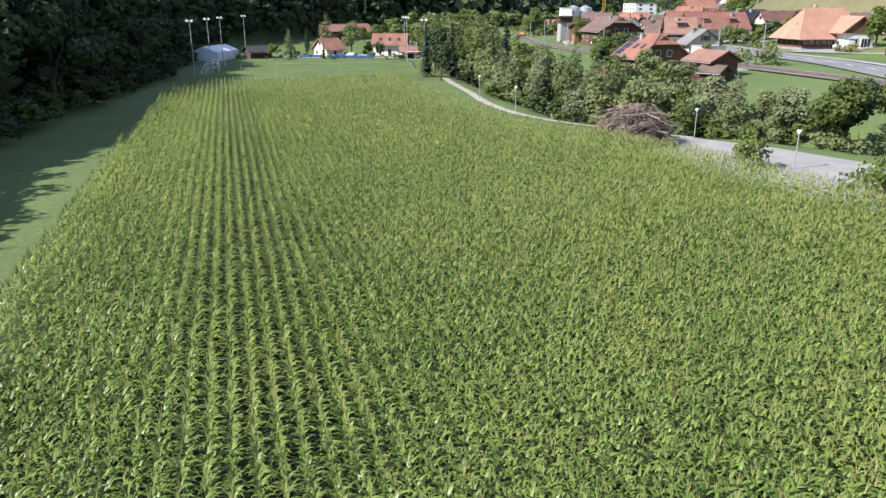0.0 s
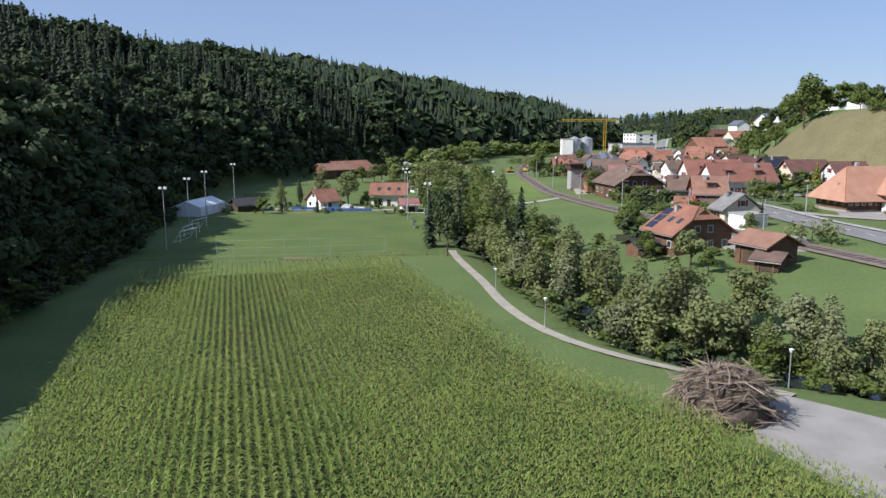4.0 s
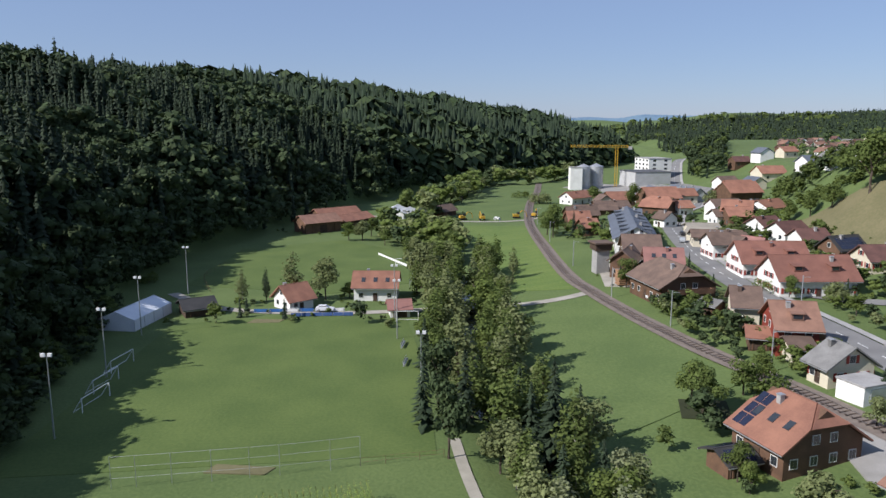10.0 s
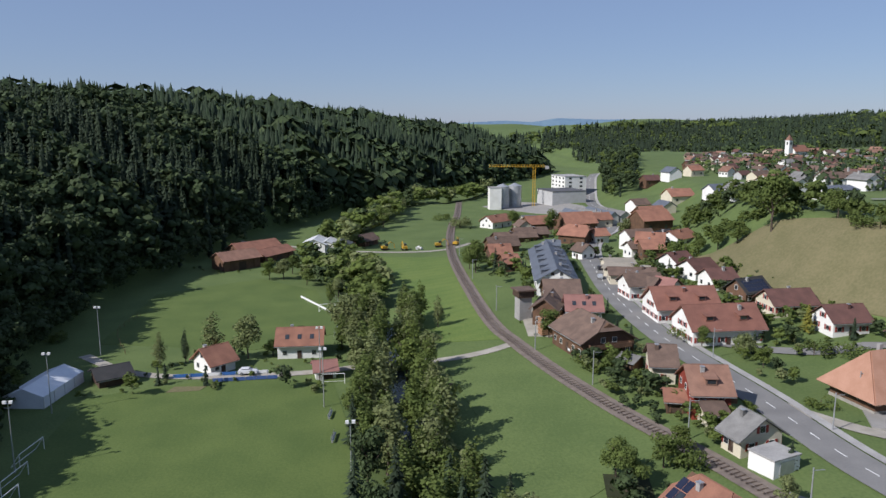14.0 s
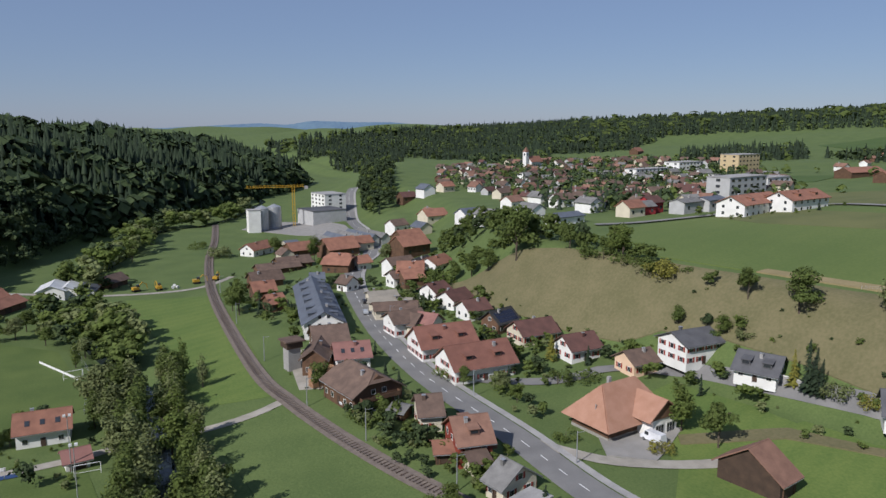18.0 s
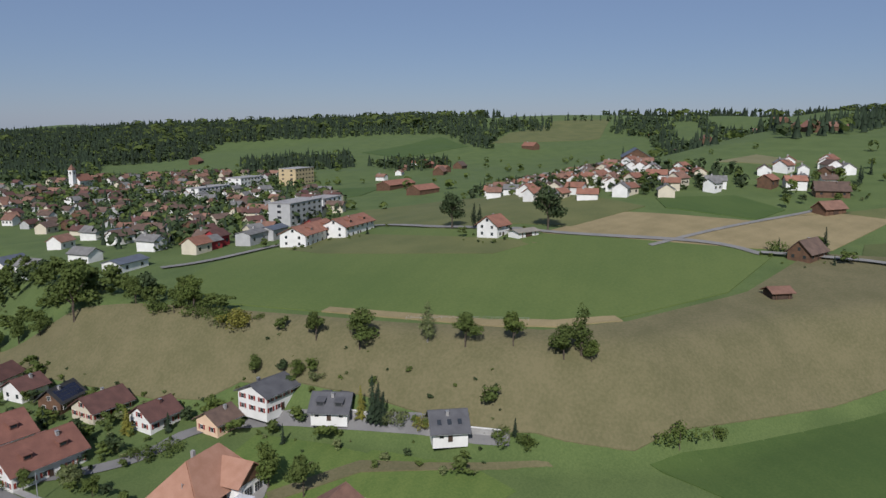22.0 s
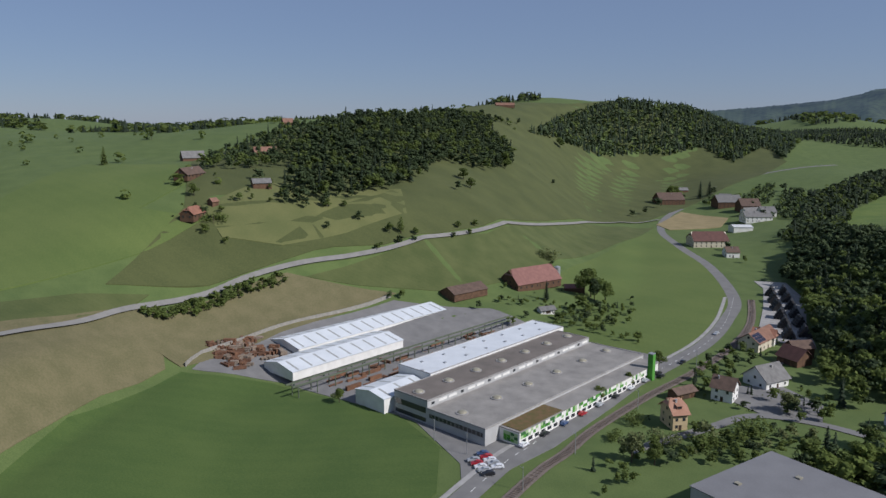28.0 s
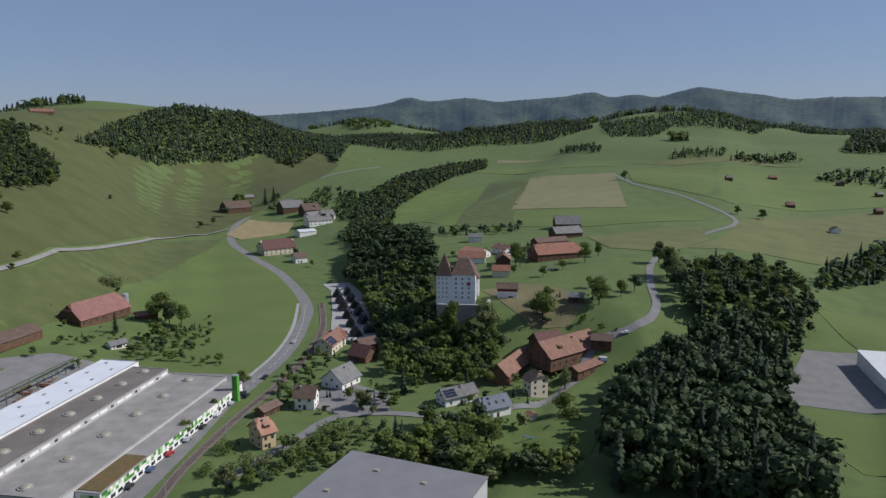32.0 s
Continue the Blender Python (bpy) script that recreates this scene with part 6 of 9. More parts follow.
spread_houses([(700, 60), (1000, 150), (1300, 420), (1000, 420)], 150, 66, "scattered hill farms", ["orange", "rust", "brown"], ["wood", "wood"])
spread_houses([(-40, -900), (60, -1000), (-100, -1150), (-250, -1000), (-260, -700), (-140, -560)], 100, 67, "scattered farms behind the castle", ["rust", "grey", "brown"], ["wood", "white"])
for fx, fy, ft, fl, fw, fe, fridge, froof in ((1059, 300, 20, 30, 19, 4, 12, "orange"), (1010, 543, 70, 26, 14, 4, 10, "orange"), (670, 136, 30, 20, 13, 3.5, 9, "orange"), (682, 118, 120, 16, 10, 3, 7, "rust"),
                                              (690, 150, 10, 15, 10, 3, 7, "orange"), (626, 37, 60, 24, 15, 3.5, 9.5, "grey"), (662, 60, 10, 17, 12, 3.5, 8, "orange"), (524, 44, 20, 20, 13, 4, 9, "orange"), (1193, 225, 45, 28, 17, 4, 11, "orange"),
                                              (769, 577, 40, 18, 12, 3, 8, "orange"), (631, 468, 20, 22, 12, 3, 8, "rust"), (719, 496, 10, 18, 12, 3, 8, "brown"), (655, 480, 80, 16, 11, 3, 7, "orange"), (768, 996, 30, 26, 15, 4, 10, "orange")):
    small_house(fx, fy, ft, fl, fw, fe, fridge, froof, "wood", "broad %s-roofed timber farmhouse among the far fields" % {"grey": "grey"}.get(froof, "tile"), "scattered hill farms")
for hx, hy, ht, hl, hw, roof, wall in ((152, -412, 15, 20, 12, "orange", "white"), (128, -408, 105, 16, 11, "rust", "wood"), (119, -370, 15, 12, 9, "orange", "cream"), (177, -500, 20, 12, 8, "grey", "white"), (107, -529, 40, 26, 14, "grey", "wood"),
                                       (620, -776, 30, 22, 13, "brown", "wood"), (672, -892, 60, 18, 11, "grey", "wood"), (564, -837, 20, 16, 11, "grey", "white"), (468, -738, 70, 22, 12, "grey", "white"), (382, -526, 50, 20, 13, "rust", "cream"), (189, -277, 20, 12, 10, "orange", "white"), (168, -272, 60, 12, 9, "brown", "wood")):
    small_house(hx, hy, ht, hl, hw, 4, 4 + hw * 0.36, roof, wall, "%s-roofed %s farm building in the southern valley" % ({"orange": "orange-tile", "rust": "rust-tile"}.get(roof, roof), {"wood": "timber"}.get(wall, wall)), "farm buildings of the valley")
small_house(512, 232, 20, 34, 20, 5, 11, "slate", "wood", "large farm hall with a blue metal roof", "")
for mat, v, f in FAR_HOUSES.values():
    tagged(new("far_houses", mesh_from("far_houses", v, f, [mat])), "close-set houses of the far village with %s" % mat.name.replace("_", " "), "houses", kind="stuff")
small_house(270, 318, 10, 10, 8, 4, 6.4, "darkred", "red", "red-painted house at the edge of the upper village")
small_house(214, 330, 5, 11, 8, 3.6, 6, "grey", "red", "red-painted house at the edge of the upper village")
flat_block(294, 352, 12, 34, 13, 12, "grey", "white four-storey apartment block with balconies", 4)
flat_block(340, 372, 12, 24, 12, 9, "white", "three-storey flat-roofed apartment block", 3)
flat_block(414, 560, 12, 42, 12, 8, "white", "long flat-roofed white block in the upper village", 3)
flat_block(478, 585, 12, 36, 16, 10, "white", "flat-roofed white block in the upper village", 3)
flat_block(520, 560, 12, 34, 18, 15, "sand", "tall sand-coloured block in the upper village", 4)
flat_block(160, 632, -80, 24, 18, 15, "white", "white industrial tower block with bands of windows", 5)
flat_block(142, 588, -80, 26, 26, 9, "grey", "dark grey industrial hall beside the road", 0, ROOFS["greydark"])
for i in range(5):
    small_house(112 + 7 * i, 470 + 1.5 * i, -78, 30, 7, 4.6, 7.2, "slate" if i % 2 else "grey", "grey", "saw-toothed workshop bay with a metal roof", "bays of the workshop")


def silo(x, y, r, h, label):
    z = ground_at(x, y)
    s = empty("silo", x, y, z, 0, label, "silo")
    n = 20
    v = [(math.cos(2 * math.pi * k / n) * r, math.sin(2 * math.pi * k / n) * r, q) for q in (-1, h) for k in range(n)] + [(0, 0, h + r * 0.45)]
    f = [(k, (k + 1) % n, n + (k + 1) % n, n + k) for k in range(n)]
    part("shell", mesh_from("shell", v, f, [GALV]), s)
    part("cone_roof", mesh_from("cone_roof", v, [(n + k, n + (k + 1) % n, 2 * n) for k in range(n)], [GALV]), s)
    part("ladder", box_mesh("ladder", [(r + 0.15, 0, h / 2, 0.1, 0.6, h)], GALV), s)


silo(97, 578, 4.6, 15, "tall galvanised steel grain silo")
silo(107, 584, 4.6, 15, "tall galvanised steel grain silo")
flat_block(90, 570, 0, 8, 8, 15, "white", "white silo house beside the grain silos", 0)
silo(344, -284, 2.2, 8, "slim grey farm silo")


def tower_crane(x, y):
    z = ground_at(x, y)
    yel = material("crane_yellow", (0.55, 0.33, 0.03), None, 2, 0.3, 0.6, 0.0)
    c = empty("tower_crane", x, y, z, 172, "yellow tower crane over a building site", "crane")
    part("mast", box_mesh("mast", [(sx, sy, 14, 0.25, 0.25, 28) for sx in (-0.8, 0.8) for sy in (-0.8, 0.8)] + [(0, sy, 1.5 + 2 * i, 1.6, 0.12, 0.12) for i in range(13) for sy in (-0.8, 0.8)], yel), c)
    part("jib", box_mesh("jib", [(12, -0.5, 28, 40, 0.25, 0.25), (12, 0.5, 28, 40, 0.25, 0.25), (12, 0, 29.2, 40, 0.25, 0.25)] + [(-7 + 2 * i, 0, 28.6, 0.15, 0.8, 1.3) for i in range(20)], yel), c)
    part("counterweight", box_mesh("counterweight", [(-9, 0, 27.5, 2.5, 1.4, 2.2)], CONCRETE), c)


tower_crane(121, 585)

# ---- things on and round the playing field, the corn and the yards ----
def lamp_post(x, y, h, label, heads=1, z=None):
    z = ground_at(x, y) if z is None else z
    p = empty("lamp_post", x, y, z, 0, label, "lamp post", "floodlights of the playing field" if h > 9 else "")
    part("pole", tube_mesh("pole", [(0, 0, -0.3), (0, 0, h)], [0.13 if h > 9 else 0.07, 0.07 if h > 9 else 0.05], GALV, 8), p)
    if h > 9:
        part("bracket", box_mesh("bracket", [(0, 0, h + 0.05, 1.4, 0.12, 0.12)], GALV), p)
        for s in (-0.5, 0.5):
            part("floodlight", box_mesh("floodlight", [(s, -0.1, h + 0.32, 0.55, 0.35, 0.45)], WHITEPAINT), p)
    else:
        part("lamp_head", tube_mesh("lamp_head", [(0, 0, h), (0, 0, h + 0.35), (0, 0, h + 0.42)], [0.1, 0.26, 0.12], WHITEPAINT, 10), p)


for x, y in ((-56.5, 172), (-60.5, 197.5), (-65, 224), (-4.5, 183), (-10.5, 221), (-12, 237), (-68, 262)):
    lamp_post(x, y, 12.2, "tall galvanised floodlight mast beside the pitch")
for x, y in ((11.2, 114.5), (33, 97), (6.5, 133), (35, 73)):
    lamp_post(x, y, 3.6, "low grey path lamp")


def mast(x, y, h, label, name="utility_pole", mat=GALV):
    p = empty(name, x, y, ground_at(x, y), 0, label, "pole")
    part("pole", tube_mesh("pole", [(0, 0, -0.3), (0, 0, h)], [0.14, 0.09], mat, 8), p)
    part("arm", box_mesh("arm", [(0.8, 0, h - 0.4, 1.8, 0.08, 0.08)], mat), p)


for x, y in ((45.7, 218.6), (53.5, 190), (39.3, 243.4), (37.2, 282.8), (37.3, 329.5), (40.8, 389.6), (58.7, 163.2)):
    mast(x, y, 7.5, "slim railway catenary mast", "catenary_mast")
for x, y in ((78.3, 187.1), (76.9, 228), (81.8, 297), (95.2, 366.6), (90.1, 197)):
    mast(x, y, 7.0, "slim grey street lamp", "street_lamp")
for x, y in ((158, -102), (171, -152), (187, -215), (150, -70), (210, -78), (196, -70), (180, -72)):
    mast(x, y, 8.0, "slim grey street lamp", "street_lamp")


def goal(x, y, turn, w=7.3, h=2.4):
    g = empty("goal", x, y, ground_at(x, y), turn, "white metal football goal with a net frame", "goal", "football goals")
    for s in (-1, 1):
        part("post", tube_mesh("post", [(s * w / 2, 0, 0), (s * w / 2, 0, h)], [0.07, 0.07], WHITEPAINT, 6), g)
        part("stay", tube_mesh("stay", [(s * w / 2, 0, h), (s * w / 2, 1.6, 0)], [0.05, 0.05], WHITEPAINT, 6), g)
    part("crossbar", tube_mesh("crossbar", [(-w / 2, 0, h), (w / 2, 0, h)], [0.07, 0.07], WHITEPAINT, 6), g)
    part("ground_bar", tube_mesh("ground_bar", [(-w / 2, 1.6, 0.05), (w / 2, 1.6, 0.05)], [0.05, 0.05], WHITEPAINT, 6), g)


goal(-56.5, 185, 82)
goal(-58.5, 193, 82)
goal(-60, 203, 82)
goal(-13, 300, 10, 5)
goal(-9, 234.5, 0, 5)


def tent():
    t = empty("marquee", -70.5, 235, ground_at(-70, 235), 82, "long white marquee tent beside the pitch", "tent")
    cloth = material("tent_cloth", (0.72, 0.74, 0.76), (0.62, 0.64, 0.67), 3, 0.3, 0.6, 0.01)
    L, W, e, r = 16.0, 8.5, 2.5, 4.2
    for s in (-1, 1):
        a = [(-L / 2, 0, r), (-L / 2, s * W / 2, e), (L / 2, s * W / 2, e), (L / 2, 0, r)]
        part("roof_cloth", slab("roof_cloth", a[::-1] if s > 0 else a, 0.05, cloth), t)
        part("side_cloth", box_mesh("side_cloth", [(0, s * (W / 2 - 0.05), e / 2, L, 0.06, e)], cloth), t)
        part("gable_cloth", slab("gable_cloth", [(s * L / 2, -W / 2, 0), (s * L / 2, W / 2, 0), (s * L / 2, W / 2, e), (s * L / 2, 0, r), (s * L / 2, -W / 2, e)][::s], 0.05, cloth), t)
    for i in range(5):
        part("frame_rib", box_mesh("frame_rib", [(-L / 2 + L * i / 4, sy * (W / 2 + 0.03), e / 2, 0.1, 0.06, e) for sy in (-1, 1)], GALV), t)


tent()

# wire fence between the corn and the pitch, and rails along the touchlines
def fence(line, h, gap, label, mat=GALV, mesh_rows=3):
    c = curve_points(line, gap)
    x, y = c[0]
    f = empty("fence", x, y, ground_at(x, y), 0, label, "fence")
    pm = tube_mesh("post", [(0, 0, -0.2), (0, 0, h)], [0.035, 0.035], mat, 5)
    for p in c:
        part("post", pm, f, "", (p[0] - x, p[1] - y, ground_at(*p) - ground_at(x, y)))
    for r in range(mesh_rows):
        hh = h * (r + 1) / mesh_rows - 0.04
        part("wire", tube_mesh("wire", [(p[0] - x, p[1] - y, ground_at(*p) - ground_at(x, y) + hh) for p in c], [0.018] * len(c), mat, 4, False), f)


fence([(-42, 157.5), (-22, 161), (-12, 163.5)], 4.2, 4.0, "tall wire ball fence between corn and pitch")
fence([(-12, 163.5), (-1, 166)], 1.2, 3.0, "low wooden rail fence at the path", WALLS["wood"], 2)
fence([(-62, 262), (-70, 282), (-69, 300)], 1.4, 3.0, "mossy wooden pasture fence", WALLS["wood"], 2)
fence([(-14, 330), (-9, 300), (-10, 270)], 2.0, 4.0, "wire fence along the training field")
fence([(-36, 238.6), (-22, 239.4)], 1.0, 2.5, "low rail hung with blue banners")
ban = empty("banner_row", -29, 238.9, 0, 3, "row of plain blue banners along the touchline", "banner")
for i in range(6):
    part("banner", box_mesh("banner", [(-6 + 2.4 * i, 0, 0.55, 2.3, 0.05, 0.8)], material("blue_cloth", (0.08, 0.14, 0.35))), ban)
fence([(163, 190), (176, 158)], 1.1, 5, "wire pasture fence on the terrace edge")


# the great pile of branches beside the corn
def branch_pile():
    p = empty("branch_pile", 22.5, 87, 0, 15, "huge pile of dead grey-brown branches", "brushwood")
    rng = random.Random(12)
    long, twig = [], []
    for _ in range(9):
        long.append(tube_mesh("branch", [(-2.4, 0, 0), (-0.6, rng.uniform(-0.25, 0.25), rng.uniform(-0.2, 0.3)), (1.2, rng.uniform(-0.3, 0.3), rng.uniform(-0.2, 0.3)), (2.8, rng.uniform(-0.4, 0.4), rng.uniform(-0.4, 0.4))], [0.085, 0.065, 0.04, 0.015], DEADWOOD, 5, False))
        # a forked spray of thin twigs
        bm = bmesh.new()
        for k in range(9):
            s = tube_mesh("twig", [(-1.2, 0, 0), (0.1, rng.uniform(-0.35, 0.35), rng.uniform(-0.2, 0.35)), (1.5, rng.uniform(-0.9, 0.9), rng.uniform(-0.6, 0.6))], [0.035, 0.024, 0.008], DEADWOOD, 3, False)
            bm.from_mesh(s)
            bpy.data.meshes.remove(s)
        me = bpy.data.meshes.new("branch")
        bm.to_mesh(me)
        bm.free()
        me.materials.append(DEADWOOD)
        twig.append(me)

    def lay(r_lo, r_hi, mesh, size):
        a, r = rng.uniform(0, 6.28), rng.uniform(r_lo, r_hi) ** 0.6
        x, y = math.cos(a) * r * 4.7, math.sin(a) * r * 3.6
        z = 4.5 * max(0.0, 1 - r ** 3) ** 0.6 * rng.uniform(0.72, 1.0) + 0.1
        ob = part("branch", mesh, p, "", (x, y, z))
        # branches lie along the heap's sides
        ob.rotation_euler = (rng.uniform(-0.25, 0.25), 0.75 * r ** 2 * math.cos(a) + rng.uniform(-0.2, 0.2), rng.gauss(0.1, 0.75))
        ob.scale = (size, size, size)
        return ob

    for i in range(120):
        lay(0.0, 1.0, long[rng.randrange(9)], rng.uniform(0.5, 0.95))
    # the thin twigs between them, too many to tell apart
    bm = bmesh.new()
    for i in range(190):
        ob = lay(0.0, 1.1, twig[rng.randrange(9)], rng.uniform(0.6, 1.05))
        k = len(bm.verts)
        bm.from_mesh(ob.data)
        bm.verts.ensure_lookup_table()
        bmesh.ops.transform(bm, matrix=ob.matrix_basis, verts=bm.verts[k:])
        bpy.data.objects.remove(ob)
    me = bpy.data.meshes.new("twig_tangle")
    bm.to_mesh(me)
    bm.free()
    me.materials.append(DEADWOOD)
    tagged(part("twig_tangle", me, p), kind="stuff")
    core_v, core_f = [], []
    for i in range(5):
        for k in range(14):
            a = 2 * math.pi * k / 14
            q = (1 - (i / 4.4) ** 2) ** 0.5
            core_v.append((math.cos(a) * 4.5 * q * rng.uniform(0.88, 1.08), math.sin(a) * 3.4 * q * rng.uniform(0.88, 1.08), 4.0 * i / 4))
    for i in range(4):
        for k in range(14):
            core_f.append((i * 14 + k, i * 14 + (k + 1) % 14, (i + 1) * 14 + (k + 1) % 14, (i + 1) * 14 + k))
    core_f.append(tuple(range(56, 70)))
    part("core", mesh_from("core", core_v, core_f, [material("brush_core", (0.1, 0.078, 0.06), (0.05, 0.04, 0.03), 0.5, 0.08, 1.0, 0.15)]), p, "dark tangled inside of the pile")


branch_pile()


# cars
CAR_PAINT = [material("car_paint_" + n, c, None, 3, 0.5, 0.3, 0.0, spec=0.6) for n, c in (("white", (0.75, 0.76, 0.78)), ("silver", (0.4, 0.42, 0.44)), ("black", (0.02, 0.02, 0.025)), ("red", (0.4, 0.02, 0.03)), ("blue", (0.05, 0.09, 0.2)))]
TYRE = material("tyre", (0.02, 0.02, 0.02), None, 1, 0.1, 0.9, 0.0)
CAR_MESH = {}


def car(x, y, turn, paint, van=False, lift=0.24, group=""):
    key = (paint, van)
    if key not in CAR_MESH:
        m = CAR_PAINT[paint]
        L, W = (5.4, 2.0) if van else (4.3, 1.75)
        prof = [(-L / 2, 0.35), (-L / 2, 0.95), (-L / 2 + 0.15, 2.3), (L / 2 - 1.4, 2.3), (L / 2 - 0.7, 1.25), (L / 2, 1.0), (L / 2, 0.35)] if van else [(-L / 2, 0.35), (-L / 2, 0.9), (-L / 2 + 0.35, 1.0), (-L / 2 + 0.7, 1.45), (0.35, 1.48), (1.05, 0.95), (L / 2 - 0.1, 0.82), (L / 2, 0.6), (L / 2, 0.35)]
        n = len(prof)
        v = [(px, s * W / 2 * (0.86 if pz > 1.2 else 1), pz) for s in (-1, 1) for px, pz in prof]
        f = [tuple(range(n)), tuple(range(2 * n - 1, n - 1, -1))] + [((i + 1) % n, i, n + i, n + (i + 1) % n) for i in range(n)]
        body = mesh_from("body", v, f, [m])
        zz = (1.3, 2.05) if van else (1.02, 1.4)
        wx = ((0.6, L / 2 - 1.1) if van else (-1.3, 0.5))
        glass = box_mesh("side_window", [((wx[0] + wx[1]) / 2, 0, sum(zz) / 2, wx[1] - wx[0], W * 0.93 if not van else W * 0.9, zz[1] - zz[0])], GLASS)
        wheel = tube_mesh("wheel", [(0, -0.1, 0), (0, 0.1, 0)], [0.32, 0.32], TYRE, 12)
        rim = tube_mesh("rim", [(0, -0.11, 0), (0, 0.11, 0)], [0.18, 0.18], GALV, 8)
        lamp = box_mesh("headlight", [(L / 2 - 0.02, 0, 0.68, 0.08, 0.34, 0.16)], FRAME)
        CAR_MESH[key] = (body, glass, wheel, rim, lamp, L, W)
    body, glass, wheel, rim, lamp, L, W = CAR_MESH[key]
    name = ("white", "silver", "black", "red", "dark blue")[paint]
    c = empty("van" if van else "car", x, y, ground_at(x, y) + lift, turn, "%s %s parked on the asphalt" % (name, "delivery van" if van else "hatchback car"), "van" if van else "car", group)
    part("body", body, c)
    part("side_window", glass, c)
    for sx in (-L * 0.31, L * 0.31):
        for sy in (-W / 2 + 0.05, W / 2 - 0.05):
            w = part("wheel", wheel, c, "", (sx, sy, 0.32))
            part("rim", rim, w)
    for sy in (-W * 0.33, W * 0.33):
        part("headlight", lamp, c, "", (0, sy, 0))


car(98.7, 188.5, 100, 0, True, 0.3)
car(48.2, 238.8, 10, 0)
car(84.5, 330, 80, 2)
car(79.4, 314.9, 75, 1)
car(59.8, 241.2, 20, 4)
car(113.3, 423.8, 60, 0)
car(-29, 243, 0, 0)
for i in range(9):
    fx, fy = 176 + 3.6 * i * 0.42, -92 - 12.5 * i
    car(fx - 3.2 + i * 0.75, fy, -79 + (i % 3) * 3, (0, 2, 4, 3, 1, 2, 0, 1, 2)[i], False, 0.3, "cars parked along the factory")
for i in range(10):
    car(164 + 2.6 * (i % 5) + (i // 5) * 1.8, -68 - 0.6 * (i % 5) - 5.5 * (i // 5), 60, (2, 1, 0, 3, 1, 0, 1, 0, 3, 4)[i], False, 0.3, "cars parked at the factory corner")
car(194, -214, 100, 2)
car(212, -270, 100, 1)
car(188, -190, -80, 2)
car(33, -298, 30, 0)
car(42, -280, 10, 0, True)
car(92, -392, 20, 1)
car(88, -390, 20, 2)

# stacked timber beside the railway
for i, (x, y) in enumerate(((46.3, 254), (47.7, 259.8), (48.8, 265.8))):
    s = empty("timber_stack", x, y, ground_at(x, y) + 0.2, 12, "stack of sawn reddish planks under cover", "timber", "stacks in the timber yard")
    for k in range(5):
        part("plank_layer", box_mesh("plank_layer", [(0, 0, 0.25 + 0.5 * k, 7.0 - 0.3 * (k % 2), 2.4, 0.4)], material("sawn_planks", (0.36, 0.21, 0.12), (0.25, 0.14, 0.08), 1.2, 0.15, 0.85, 0.01)), s)
# timber yard tower and open shed
t = empty("yard_tower", 42.5, 271, ground_at(42.5, 271), 10, "grey concrete yard tower with a flat roof", "building")
part("shaft", box_mesh("shaft", [(0, 0, 3.2, 3.6, 3.6, 6.6)], CONCRETE), t)
part("upper_room", box_mesh("upper_room", [(0, 0, 7.3, 4.6, 4.6, 1.8)], WALLS["darkwood"]), t)
part("roof", box_mesh("roof", [(0, 0, 8.4, 5.6, 5.6, 0.4)], ROOFS["brown"]), t)
# field barrel shelter and small hut on the slope
b = empty("field_shelter", 228, 66, ground_at(228, 66), -40, "half-round grey tin field shelter", "shelter")
part("shell", mesh_from("shell", [(sx, math.cos(math.pi * k / 10) * 2.2, math.sin(math.pi * k / 10) * 2.2) for sx in (-2.6, 2.6) for k in range(11)], [(k, k + 1, 12 + k, 11 + k) for k in range(10)] + [tuple(range(11))], [GALV]), b)
# river stones
st = random.Random(6)
sv, sf = [], []
for i in range(130):
    x, y, r = 18.8 + st.gauss(0, 1.5), 124.5 + st.gauss(0, 3), st.uniform(0.12, 0.5)
    k = len(sv)
    z = ground_at(x, y) + 0.1
    for q in range(6):
        a = q * 1.047
        sv.append((x + math.cos(a) * r * st.uniform(0.7, 1.1), y + math.sin(a) * r * st.uniform(0.7, 1.1), z))
    sv.append((x, y, z + r * 0.6))
    sf += [(k + q, k + (q + 1) % 6, k + 6) for q in range(6)]
tagged(new("river_stones", mesh_from("river_stones", sv, sf, [WALLS["stone"]])), "pale boulders and gravel in the river", "stones", kind="stuff")

# ---- yards, garages and small things between the houses ----
def garage(x, y, turn, L, W, H, label):
    g = empty("garage", x, y, ground_at(x, y), turn, label, "garage")
    part("wall", box_mesh("wall", [(0, 0, H / 2 - 0.4, L, W, H + 0.8)], WALLS["white"]), g)
    part("roof", box_mesh("roof", [(0, 0, H + 0.12, L + 0.3, W + 0.3, 0.24)], CONCRETE), g)
    part("garage_door", box_mesh("garage_door", [(0, -W / 2 - 0.05, 1.15, min(L * 0.7, 3.2), 0.1, 2.3)], GALV), g, "grey ribbed garage door")


garage(61.5, 177.0, 20, 5.8, 4.8, 2.7, "white flat-roofed garage beside the grey bungalow")

